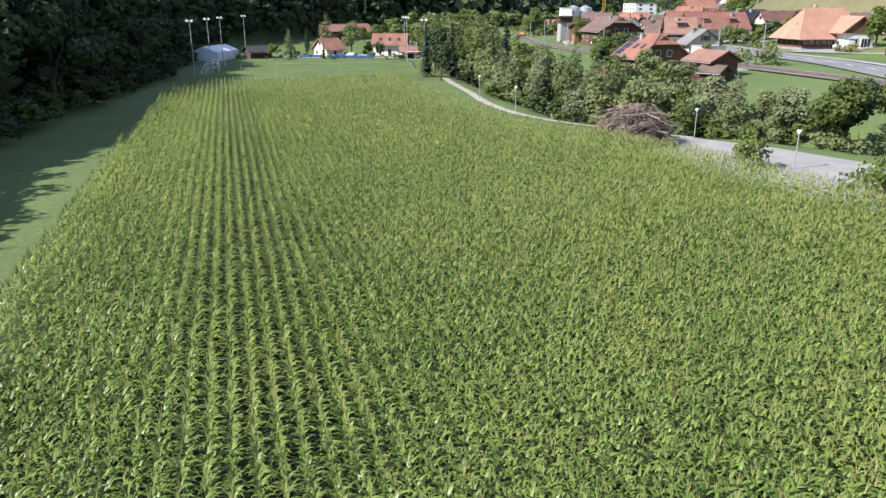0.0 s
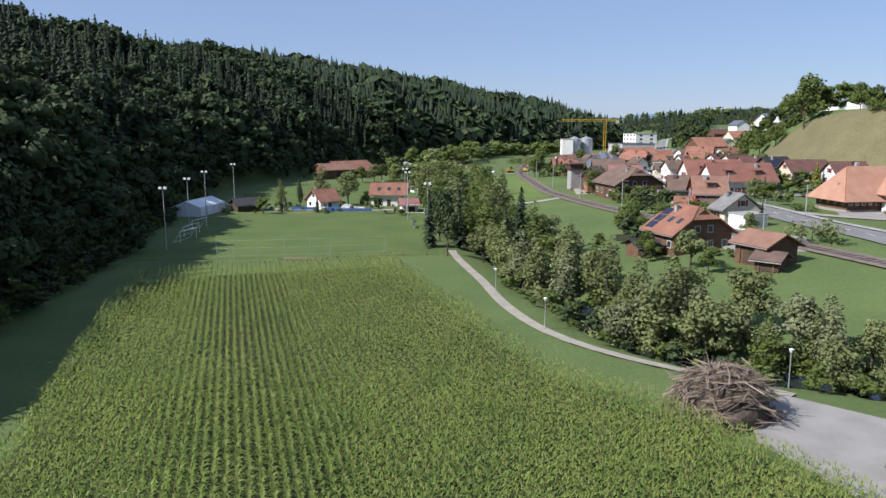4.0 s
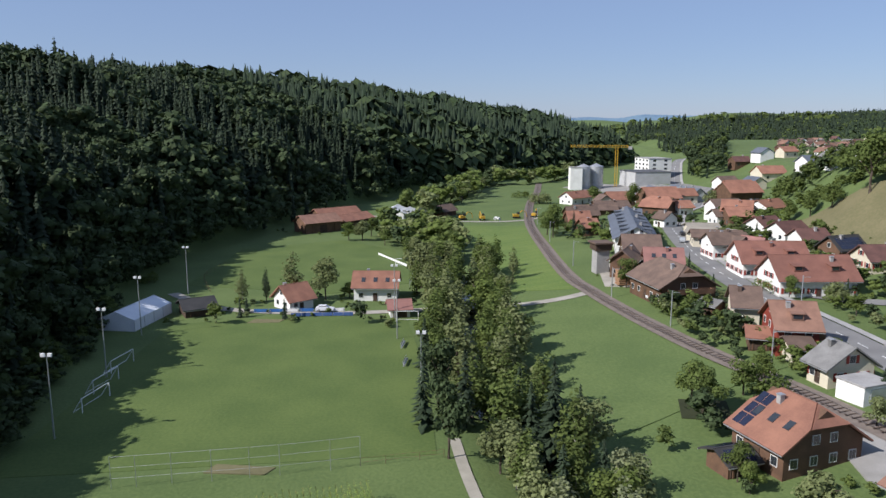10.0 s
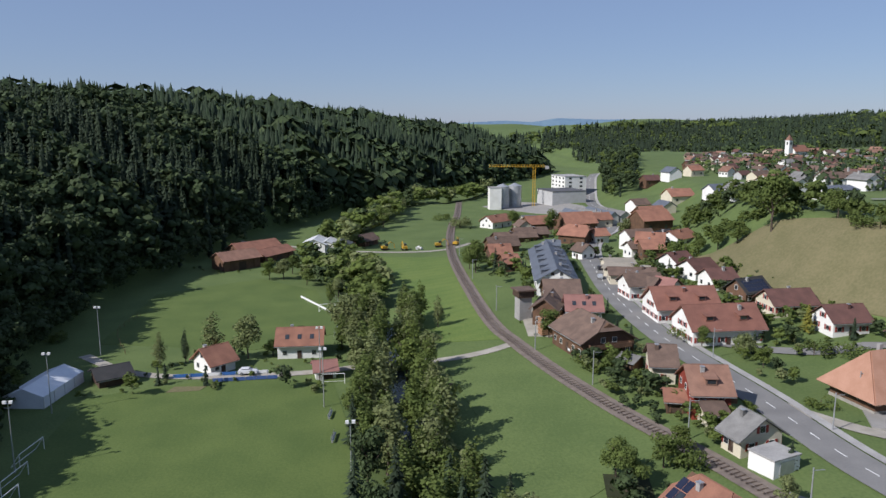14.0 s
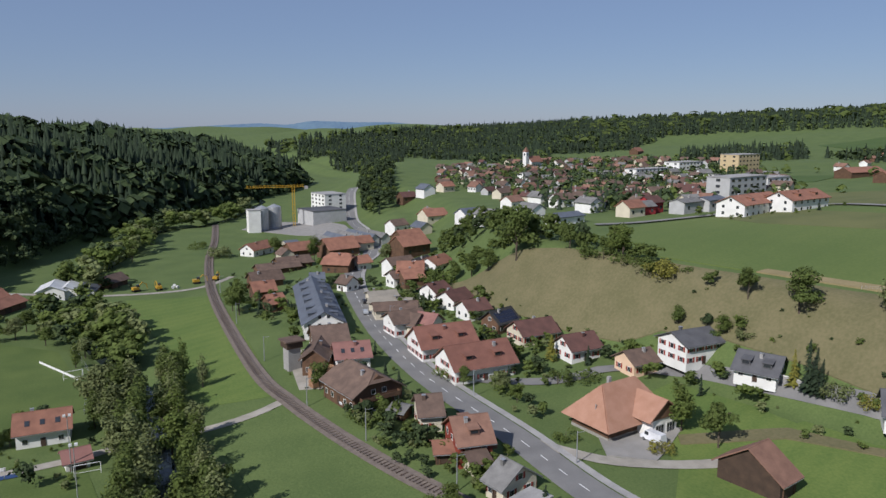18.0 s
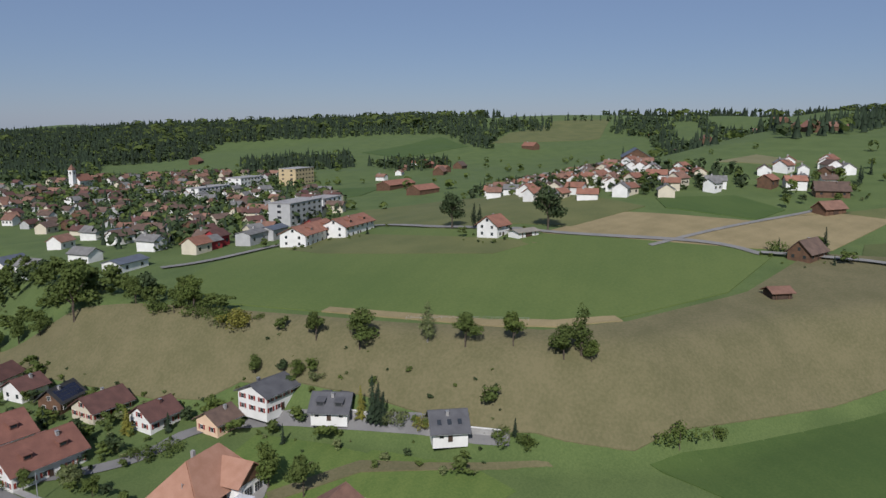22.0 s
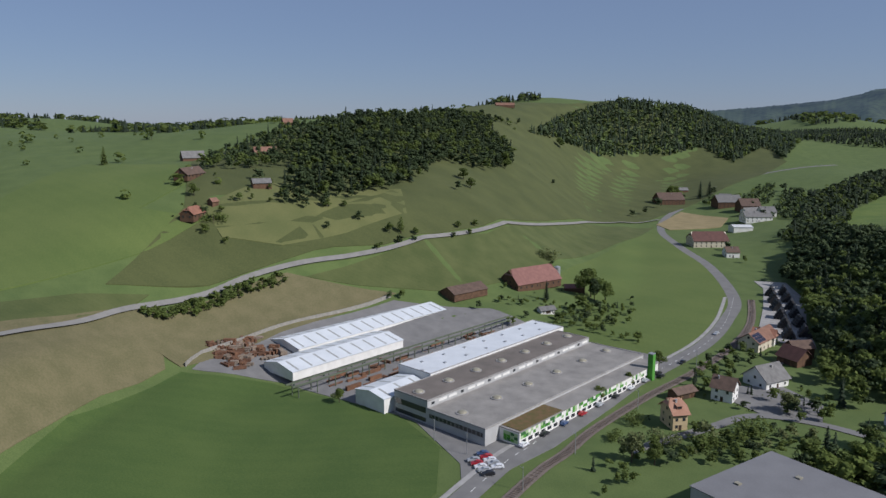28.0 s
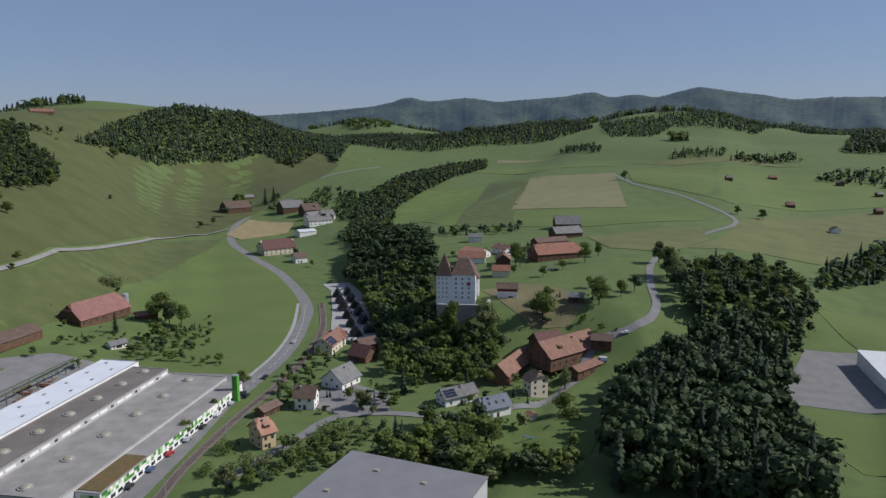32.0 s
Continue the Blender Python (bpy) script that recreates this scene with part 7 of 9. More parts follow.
# stacks of black pipes in the yard by the railway
pipe = tube_mesh("pipe", [(0, -4, 0), (0, 4, 0)], [0.85, 0.85], material("black_pipe", (0.02, 0.02, 0.022), (0.035, 0.035, 0.036), 2, 0.3, 0.6, 0.0), 10)
rp = random.Random(9)
for i in range(12):
    u, row = i // 2, i % 2
    x, y = 186 + 11.5 * u - 9 * row + 5 * row, -296 - 17.0 * u - 9 * row
    s = empty("pipe_stack", x, y, ground_at(x, y) + 0.35, 35 + rp.uniform(-12, 12), "pyramid stack of large black pipes", "pipe stack", "stacks in the pipe yard")
    for r in range(4):
        for k in range(4 - r):
            part("pipe", pipe, s, "", ((k - (3 - r) / 2) * 1.72, 0, 0.85 + r * 1.48))

# scrap and steel beams behind the factory
steel = material("rusty_beam", (0.17, 0.085, 0.05), (0.1, 0.055, 0.035), 1.5, 0.2, 0.85, 0.01)
for i in range(26):
    x, y = 296 + rp.uniform(0, 30), -34 - rp.uniform(0, 22)
    b = empty("beam_stack", x, y, ground_at(x, y) + 0.15, rp.uniform(0, 180), "stack of rusty steel beams in the factory yard", "steel beams", "beam stacks behind the factory")
    for k in range(3):
        part("beam", box_mesh("beam", [(0, (k - 1) * 0.9, 0.5 + 0.25 * (k % 2), rp.uniform(3, 6), 0.7, rp.uniform(0.8, 1.5))], steel), b)

# diggers and bales beside the railway crossing
yellow = material("digger_yellow", (0.5, 0.3, 0.03), (0.4, 0.24, 0.03), 2, 0.3, 0.5, 0.0)
for x, y, turn in ((9, 411, 20), (17.9, 410, 100), (43.4, 419.6, 60), (34.6, 416.6, 10)):
    d = empty("excavator", x, y, ground_at(x, y) + 0.1, turn, "yellow excavator standing beside the track", "excavator", "excavators beside the track")
    part("track", box_mesh("track", [(0, -1, 0.4, 3.2, 0.5, 0.8), (0, 1, 0.4, 3.2, 0.5, 0.8)], TYRE), d)
    part("body", box_mesh("body", [(-0.4, 0, 1.4, 2.6, 2.2, 1.1)], yellow), d)
    part("cab", box_mesh("cab", [(0.5, -0.5, 2.3, 1.2, 1.0, 1.3)], GLASS), d)
    part("boom", tube_mesh("boom", [(0.8, 0.3, 1.8), (2.8, 0.3, 3.6), (4.6, 0.3, 2.6), (4.9, 0.3, 0.6)], [0.25, 0.22, 0.18, 0.12], yellow, 6), d)
white_wrap = material("bale_wrap", (0.6, 0.6, 0.57), (0.5, 0.5, 0.48), 1, 0.2, 0.6, 0.0)
for i, (x, y) in enumerate(((23.8, 410.6), (25.7, 410.4), (24.8, 413.5), (49.9, 239.4), (51.6, 229.3), (19.5, 76))):
    b = empty("hay_bale" if i < 5 else "timber_bench", x, y, ground_at(x, y), 30 * i, "white-wrapped round hay bale lying on the grass" if i < 5 else "rough timber bench beside the parking place", "bale" if i < 5 else "bench")
    part("roll" if i < 5 else "seat", tube_mesh("roll", [(0, -0.6, 0.65), (0, 0.6, 0.65)], [0.65, 0.65], white_wrap, 12) if i < 5 else box_mesh("seat", [(0, 0, 0.45, 1.8, 0.4, 0.1), (-0.7, 0, 0.2, 0.15, 0.35, 0.4), (0.7, 0, 0.2, 0.15, 0.35, 0.4)], WALLS["wood"]), b)

# concrete bridge of the farm track
br = empty("bridge", 5.5, 248, 0.1, 0, "plain concrete bridge carrying the track over the river", "bridge")
part("deck", box_mesh("deck", [(0, 0, 0, 12, 4.2, 0.35)], CONCRETE), br)
for s in (-1, 1):
    part("railing", box_mesh("railing", [(0, s * 2.0, 0.95, 12, 0.08, 0.1)] + [(-5.5 + 2.2 * k, s * 2.0, 0.5, 0.08, 0.08, 0.9) for k in range(6)], GALV), br)

# playground on the lawn by the stream
drape("play_lawn", [(34, -168), (70, -164), (74, -196), (60, -214), (44, -222), (32, -196)], LAWN, "mown lawn with play equipment", "lawn", 0.2, 6)
blue = material("play_blue", (0.05, 0.16, 0.42), (0.04, 0.12, 0.34), 2, 0.3, 0.5, 0.0)
for x, y, turn in ((58, -190, 30), (52, -203, 100)):
    p = empty("slide", x, y, ground_at(x, y) + 0.2, turn, "small blue play slide on the lawn", "slide")
    part("chute", slab("chute", [(-2.6, -0.4, 0.2), (2.0, -0.4, 2.0), (2.0, 0.4, 2.0), (-2.6, 0.4, 0.2)], 0.1, blue), p)
    for s in (-0.4, 0.4):
        part("leg", box_mesh("leg", [(2.0, s, 1.0, 0.1, 0.1, 2.2)], GALV), p)
tramp = empty("trampoline", 62, 196.5, ground_at(62, 196.5) + 0.1, 0, "round blue-edged trampoline with a safety net", "trampoline")
part("mat", tube_mesh("mat", [(0, 0, 0.85), (0, 0, 0.95)], [1.9, 1.9], blue, 16), tramp)
part("net", tube_mesh("net", [(0, 0, 1.0), (0, 0, 2.6)], [1.95, 1.95], ROOFS["dark"], 16, False), tramp)
for k in range(6):
    part("pole", tube_mesh("pole", [(2 * math.cos(k * 1.047), 2 * math.sin(k * 1.047), 0), (2 * math.cos(k * 1.047), 2 * math.sin(k * 1.047), 2.7)], [0.04, 0.04], GALV, 5), tramp)

# retaining walls below the upper-street bungalows
for x0, y0, x1, y1 in ((134.5, 198, 137, 182), (139, 166, 144, 150)):
    n = math.hypot(x1 - x0, y1 - y0)
    w = empty("retaining_wall", (x0 + x1) / 2, (y0 + y1) / 2, ground_at((x0 + x1) / 2, (y0 + y1) / 2), math.degrees(math.atan2(y1 - y0, x1 - x0)), "pale concrete retaining wall below a garden", "wall")
    part("face", box_mesh("face", [(0, 0, 0.5, n, 0.4, 2.4)], CONCRETE), w)
    part("coping", box_mesh("coping", [(0, 0, 1.75, n, 0.55, 0.12)], WALLS["white"]), w)

# boards and benches along the pitches
for x, y, turn, n in ((-8, 205, 84, 4), (-9, 216, 84, 4)):
    b = empty("bench", x, y, ground_at(x, y) + 0.06, turn, "long grey bench beside the touchline", "bench", "benches beside the pitch")
    part("seat", box_mesh("seat", [(0, 0, 0.45, 4.0, 0.4, 0.07)], GALV), b)
    part("backrest", box_mesh("backrest", [(0, 0.22, 0.8, 4.0, 0.05, 0.35)], GALV), b)
    for k in range(3):
        part("leg", box_mesh("leg", [(-1.7 + 1.7 * k, 0.05, 0.22, 0.08, 0.4, 0.44)], GALV), b)
for k in range(6):
    x, y = -26 - 3.6 * k, 243.2 - 0.2 * k
    b = empty("board", x, y, ground_at(x, y) + 0.05, 183, "plain blue advertising board beside the pitch", "board", "boards beside the pitch")
    part("panel", box_mesh("panel", [(0, 0, 0.55, 3.3, 0.06, 0.75)], blue if k % 3 else WHITEPAINT), b)
    for s in (-1.4, 1.4):
        part("post", box_mesh("post", [(s, 0.08, 0.4, 0.07, 0.07, 0.9)], GALV), b)
for k in range(9):
    x, y = -22 + 2.2 * k * 0.55, 318 - 2.4 * k
    b = empty("board", x, y, ground_at(x, y) + 0.05, -62, "plain white board beside the training field", "board", "boards beside the training field")
    part("panel", box_mesh("panel", [(0, 0, 0.5, 2.4, 0.06, 0.7)], WHITEPAINT), b)

# ---- trees ----
def leaf_cloud(rng, blobs, count, size, flat=0.0):
    """Small leaf clumps scattered over the outside of blobs (x, y, z, radius, height radius)."""
    v, f = [], []
    tot = sum(b[3] ** 2 for b in blobs)
    for bx, by, bz, br, bh in blobs:
        for _ in range(max(4, int(count * br * br / tot))):
            d = Vector((rng.gauss(0, 1), rng.gauss(0, 1), rng.gauss(0, 1) + 0.15)).normalized()
            r = rng.uniform(0.55, 1.08)
            p = Vector((bx + d.x * br * r, by + d.y * br * r, bz + d.z * bh * r))
            n = (d + Vector((rng.uniform(-1, 1), rng.uniform(-1, 1), rng.uniform(-0.4, 1.0))) * 0.8).normalized()
            q = n.to_track_quat("Z", "Y")
            s = size * rng.uniform(0.6, 1.35)
            k = len(v)
            a0 = rng.uniform(0, 6.28)
            for i in range(4):
                a = a0 + i * math.pi / 2
                rr = s * rng.uniform(0.6, 1.1)
                v.append(p + q @ Vector((math.cos(a) * rr, math.sin(a) * rr, rng.uniform(-0.25, 0.25) * s)))
            f.append((k, k + 1, k + 2, k + 3))
    return v, f


def deciduous_shape(seed, kind):
    rng = random.Random(seed)
    blobs = []
    if kind == "tall":     # narrow poplar or birch, height 1
        for i in range(9):
            h = 0.25 + 0.72 * i / 8
            w = 0.16 * (1.1 - 0.75 * abs(h - 0.45) / 0.55)
            blobs.append((rng.uniform(-0.05, 0.05), rng.uniform(-0.05, 0.05), h, w, 0.12))
    elif kind == "shrub":
        for i in range(8):
            blobs.append((rng.uniform(-0.5, 0.5), rng.uniform(-0.5, 0.5), rng.uniform(0.2, 0.62), rng.uniform(0.22, 0.36), rng.uniform(0.2, 0.34)))
    else:
        for i in range(13):
            a, r = rng.uniform(0, 6.28), rng.uniform(0.05, 0.27)
            h = rng.uniform(0.36, 0.86)
            blobs.append((math.cos(a) * r * (1.25 - h * 0.7), math.sin(a) * r * (1.25 - h * 0.7), h, rng.uniform(0.11, 0.19), rng.uniform(0.1, 0.16)))
    return rng, blobs


TREE_MESH = {}


def tree_meshes(kind, variant, leaf):
    """Trunk and crown of a tree 1 m high, scaled when it is planted."""
    key = (kind, variant, leaf.name)
    if key in TREE_MESH:
        return TREE_MESH[key]
    if kind == "conifer":
        rng = random.Random(900 + variant)
        v, f = [], []
        for i in range(190):
            h = 0.08 + 0.88 * (i + rng.uniform(-3, 3)) / 190
            h = min(max(h, 0.06), 0.96)
            reach = (0.2 + 0.03 * math.sin(i * 0.7 + variant)) * (1 - h) ** 0.85 + 0.012
            a = i * 2.399 + rng.uniform(-0.5, 0.5)
            r = reach * rng.uniform(0.55, 1.2)
            c, s = math.cos(a), math.sin(a)
            w = r * 0.4 + 0.004
            tip = -0.07 * (1 - h) * rng.uniform(0.4, 1.6)
            o = len(v)
            v += [(0, 0, h + 0.03), (c * r * 0.55 - s * w * 0.55, s * r * 0.55 + c * w * 0.55, h + tip * 0.45), (c * r, s * r, h + tip), (c * r * 0.55 + s * w * 0.55, s * r * 0.55 - c * w * 0.55, h + tip * 0.45)]
            f += [(o, o + 1, o + 2), (o, o + 2, o + 3)]
        v.append((0, 0, 1.0))
        o = len(v)
        v += [(0.012, 0, 0.9), (-0.008, 0.01, 0.9), (-0.008, -0.01, 0.9)]
        f += [(o - 1, o, o + 1), (o - 1, o + 1, o + 2), (o - 1, o + 2, o)]
        crown = mesh_from("crown", v, f, [leaf])
        trunk = tube_mesh("trunk", [(0, 0, -0.03), (0, 0, 0.4), (0, 0, 0.95)], [0.018, 0.013, 0.003], BARK, 6)
    else:
        rng, blobs = deciduous_shape(variant * 17 + len(kind), kind)
        v, f = leaf_cloud(rng, blobs, {"tall": 1000, "shrub": 600}.get(kind, 1700), {"tall": 0.021, "shrub": 0.05}.get(kind, 0.027))
        crown = mesh_from("crown", v, f, [leaf])
        bark = BIRCH if kind == "tall" and variant % 2 else BARK
        trunk = tube_mesh("trunk", [(0, 0, -0.04), (0.01, 0, 0.2), (-0.01, 0.01, 0.45), (0, 0, 0.7)], [0.026, 0.02, 0.014, 0.004], bark, 7)
        if kind == "round":
            bm = bmesh.new()
            bm.from_mesh(trunk)
            for i in range(5):
                a = i * 1.26 + variant
                limb = tube_mesh("limb", [(0, 0, 0.25 + 0.06 * i), (math.cos(a) * 0.1, math.sin(a) * 0.1, 0.4 + 0.06 * i), (math.cos(a) * 0.2, math.sin(a) * 0.2, 0.52 + 0.05 * i)], [0.011, 0.008, 0.003], bark, 5)
                bm.from_mesh(limb)
                bpy.data.meshes.remove(limb)
            bm.to_mesh(trunk)
            bm.free()
    TREE_MESH[key] = (trunk, crown)
    return TREE_MESH[key]


TREE_LABEL = {"conifer": "dark green spruce with drooping branches", "round": "broad leafy tree with a dense green crown", "tall": "slender tree with a narrow green crown", "shrub": "dense green leafy garden shrub"}


def tree(x, y, h, kind="round", leaf=LEAF, spread=1.0, label="", group="", z=None):
    v = int(abs(x * 7 + y * 3)) % 5
    trunk, crown = tree_meshes(kind, v, leaf)
    z = ground_at(x, y) if z is None else z
    t = empty("shrub" if kind == "shrub" else "tree", x, y, z - 0.05, (x * 37 + y * 11) % 360, label or TREE_LABEL[kind], "shrub" if kind == "shrub" else "tree", group)
    t.scale = (h * spread, h * spread, h)
    part("trunk", trunk, t)
    part("crown", crown, t)
    return t


def low_tree(kind, seed, layers=6, sides=6, leaves=130, leaf=0.08):
    """Few-sided tree 1 m high for woods, as arrays of points and triangles."""
    rng = random.Random(seed)
    v, f = [], []
    if kind == "conifer":
        # a slim dark core and ragged drooping branches round it
        girth = 0.175 - 0.012 * seed
        for i in range(2):
            o, h0, r = len(v), 0.1 + 0.36 * i, girth * (0.62 - 0.26 * i)
            a0 = rng.uniform(0, 6.28)
            v += [(math.cos(a0 + k * 1.257) * r, math.sin(a0 + k * 1.257) * r, h0) for k in range(5)] + [(0, 0, h0 + 0.52)]
            f += [(o + k, o + (k + 1) % 5, o + 5) for k in range(5)]
        n = layers * sides
        for i in range(n):
            h = 0.1 + 0.86 * (i + rng.uniform(-1.5, 1.5)) / n
            h = min(max(h, 0.08), 0.965)
            r = (girth * (1 - h) ** 0.75 + 0.012) * rng.uniform(0.6, 1.35)
            a = i * 2.399 + rng.uniform(-0.5, 0.5)
            c, sn, w = math.cos(a), math.sin(a), r * 0.42 + 0.006
            o = len(v)
            v += [(0, 0, h + 0.035), (c * r * 0.6 - sn * w, sn * r * 0.6 + c * w, h - 0.02), (c * r, sn * r, h - 0.07 * (1 - h) - 0.012), (c * r * 0.6 + sn * w, sn * r * 0.6 - c * w, h - 0.02)]
            f += [(o, o + 1, o + 2), (o, o + 2, o + 3)]
    else:
        _, blobs = deciduous_shape(seed, "round")
        lv, lf = leaf_cloud(rng, blobs, leaves, leaf)
        v += [tuple(p) for p in lv]
        for q in lf:
            f += [(q[0], q[1], q[2]), (q[0], q[2], q[3])]
        for bx, by, bz, br, bh in sorted(blobs, key=lambda q: -q[3])[:6]:
            o = len(v)
            v += [(bx - br * 0.8, by, bz), (bx, by - br * 0.8, bz), (bx + br * 0.8, by, bz), (bx, by + br * 0.8, bz), (bx, by, bz - bh * 0.8), (bx, by, bz + bh * 0.8)]
            f += [(o + k, o + (k + 1) % 4, o + 5) for k in range(4)] + [(o + (k + 1) % 4, o + k, o + 4) for k in range(4)]
    return np.array(v, float), np.array(f, int)


MIDS = {k: [low_tree(k, s, 10, 7, 420, 0.04) for s in range(5)] for k in ("conifer", "round")}
LOWS = {k: [low_tree(k, s, 6, 6, 170, 0.062) for s in range(5)] for k in ("conifer", "round")}
TINY = {"conifer": [], "round": []}
for s in range(3):
    r = random.Random(s)
    v, f = [], []
    for i in range(2):
        h0, rr = 0.05 + 0.4 * i, 0.17 - 0.06 * i
        o = len(v)
        v += [(math.cos(a) * rr * r.uniform(0.8, 1.2), math.sin(a) * rr * r.uniform(0.8, 1.2), h0) for a in (0, 1.57, 3.14, 4.71)] + [(0, 0, h0 + 0.55)]
        f += [(o, o + 1, o + 4), (o + 1, o + 2, o + 4), (o + 2, o + 3, o + 4), (o + 3, o, o + 4)]
    TINY["conifer"].append((np.array(v), np.array(f)))
    v, f = [], []
    for i in range(11):
        d = Vector((r.gauss(0, 1), r.gauss(0, 1), r.gauss(0.3, 1))).normalized()
        p = Vector((d.x * 0.3, d.y * 0.3, 0.52 + d.z * 0.36))
        q = (d + Vector((r.uniform(-1, 1), r.uniform(-1, 1), r.uniform(0, 1))) * 0.4).to_track_quat("Z", "Y")
        o = len(v)
        v += [tuple(p + q @ Vector((math.cos(a) * 0.2, math.sin(a) * 0.2, 0))) for a in (0, 1.57, 3.14, 4.71)]
        f += [(o, o + 1, o + 2), (o, o + 2, o + 3)]
    TINY["round"].append((np.array(v), np.array(f)))


def scatter(name, xs, ys, hs, kinds, mats, label, category="wood", stock=LOWS, spread=1.0):
    """Many trees as one mesh. kinds: 0 conifer, 1 and up leafy, by the material's place."""
    rng = np.random.RandomState(len(xs))
    zs = height(np.array(xs), np.array(ys))
    V, F, M = [], [], []
    base = 0
    for x, y, z, h, k in zip(xs, ys, zs, hs, kinds):
        pool = stock["conifer" if k == 0 else "round"]
        v, f = pool[rng.randint(len(pool))]
        a = rng.uniform(0, 6.28)
        c, s = math.cos(a), math.sin(a)
        w = h * spread * (rng.uniform(0.85, 1.25))
        V.append(np.column_stack([x + (v[:, 0] * c - v[:, 1] * s) * w, y + (v[:, 0] * s + v[:, 1] * c) * w, z - 0.3 + v[:, 2] * h]))
        F.append(f + base)
        M.append(np.full(len(f), k))
        base += len(v)
    V, F, M = np.concatenate(V), np.concatenate(F), np.concatenate(M)
    me = bpy.data.meshes.new(name)
    me.vertices.add(len(V))
    me.vertices.foreach_set("co", V.ravel())
    me.loops.add(F.size)
    me.loops.foreach_set("vertex_index", F.ravel())
    me.polygons.add(len(F))
    me.polygons.foreach_set("loop_start", np.arange(len(F)) * 3)
    for m in mats:
        me.materials.append(m)
    me.polygons.foreach_set("material_index", M.astype(np.int32))
    me.update()
    return tagged(new(name, me), label, category, kind="stuff")


FOREST = [NEEDLE, LEAF, LEAF_LIGHT, LEAF_GOLD, LEAF_GREY, LEAF_DARK]


def wood(name, poly, gap, tall, seed, leafy, label, stock=LOWS, tones=(1, 1, 5, 2)):
    X, Y, rng = fill(poly, gap, seed)
    u = rng.uniform(0, 1, len(X))
    kinds = np.where(u > leafy, 0, rng.choice(tones, len(X)) if stock is LOWS else rng.choice([5, 5, 5, 1], len(X)))
    hs = tall * rng.uniform(0.65, 1.2, len(X)) * np.where(kinds == 0, 1.1, 0.85)
    return scatter(name, X, Y, hs, kinds, FOREST, label, stock=stock)


# the wooded hill west of the playing field
hx, hy, rng = fill([(-420, -60), (-30, -60), (-30, 460), (160, 790), (270, 930), (250, 1080), (120, 1500), (-250, 1500), (-420, 500)], 6.0, 5)
w = line_side(hx, hy, WOODFOOT)
clearing = inside(hx, hy, [(-330, 215), (-250, 225), (-235, 262), (-300, 275)])
ok = (w > 3) & (w < 260 + 0.0 * hy) & ~clearing
keep = ok & ((w < 150) | (rng.uniform(0, 1, len(hx)) < 0.55))
hx, hy, w = hx[keep], hy[keep], w[keep]
patch = rolls(hx, hy, 24)
leafy = (patch + rng.uniform(-0.7, 0.7, len(hx)) > 0.18) | ((w < 14) & (rng.uniform(0, 1, len(hx)) < 0.75))
kinds = np.where(leafy, 5, 0)
tall = 1 + 0.2 * rolls(hx, hy, 15)
hs = np.where(kinds == 0, rng.uniform(17, 23, len(hx)), rng.uniform(15, 21, len(hx))) * tall * np.where((w < 10) & (hy > 130), 0.65, 1)
near = hy < 560
# the trees at the forest's edge beside the corn stand singly
edge = (w < 17) & (hy > -20) & (hy < 150)
for x, y, h, k in zip(hx[edge], hy[edge], hs[edge], kinds[edge]):
    tree(float(x), float(y), float(min(h, 19)), "conifer" if k == 0 else "round", NEEDLE if k == 0 else (LEAF_DARK if k == 5 else LEAF), 0.95, group="trees at the forest edge")
near &= ~edge
front = near & (w < 75) & (hy > 40) & (hy < 340)
near &= ~front
scatter("forest_front", hx[front], hy[front], hs[front], kinds[front], FOREST, "dark mixed forest rising from the playing field", "forest", stock=MIDS)
scatter("forest_slope", hx[near], hy[near], hs[near], kinds[near], FOREST, "dark mixed forest on the steep valley side", "forest")
scatter("forest_ridge", hx[hy >= 560], hy[hy >= 560], hs[hy >= 560], kinds[hy >= 560], FOREST, "dark mixed forest on the far valley side", "forest", stock=TINY)

# single trees and shrubs
tree(142.0, 253.5, 11.4, "round", LEAF_LIGHT, 1)
tree(146.6, 209.1, 10.2, "round", LEAF, .9)
tree(148.0, 194.9, 12.4, "round", LEAF, 1.15)
tree(154.5, 177.2, 10.5, "tall", LEAF_GREY, 1.3)
tree(156.2, 166.7, 11.0, "round", LEAF, 1.1)
tree(161.1, 155.3, 11.0, "round", LEAF_LIGHT, .9)
tree(163.5, 142.4, 10.6, "round", LEAF, 1.1)
tree(166.9, 139.1, 13.4, "tall", LEAF, 1.2)
tree(166.8, 136.3, 6.8, "round", LEAF_LIGHT, 1)
tree(142.7, 237.1, 5.7, "shrub", LEAF_GOLD, 1)
tree(142.4, 242.8, 3.8, "shrub", LEAF, 1.2)
tree(141.7, 247.3, 3.9, "shrub", LEAF, 1.2)
tree(146.6, 230.8, 2.6, "shrub", LEAF, 1)
tree(269.5, 238.4, 17.5, "round", LEAF_DARK, .95)
tree(265.6, 225.2, 11.2, "tall", NEEDLE, .7)
tree(265.8, 222.6, 10.2, "tall", NEEDLE, .7)
tree(271.9, 194.3, 20.0, "round", LEAF_DARK, 1.05)
tree(259.5, 208.9, 7.5, "round", LEAF, 1.3)
tree(298.6, 95.1, 11.1, "conifer", NEEDLE, 1)
tree(294.1, 110.7, 5.1, "shrub", LEAF, 1)
tree(163.1, 112.9, 6.8, "shrub", LEAF_LIGHT, 1)
tree(172.4, 107.2, 3.8, "shrub", LEAF_LIGHT, 1.3)
tree(136.4, 182.2, 12.7, "conifer", NEEDLE, .9)
tree(136.5, 180.3, 11.3, "conifer", NEEDLE, .9)
tree(136.2, 185.7, 9.1, "conifer", LEAF_GOLD, 1)
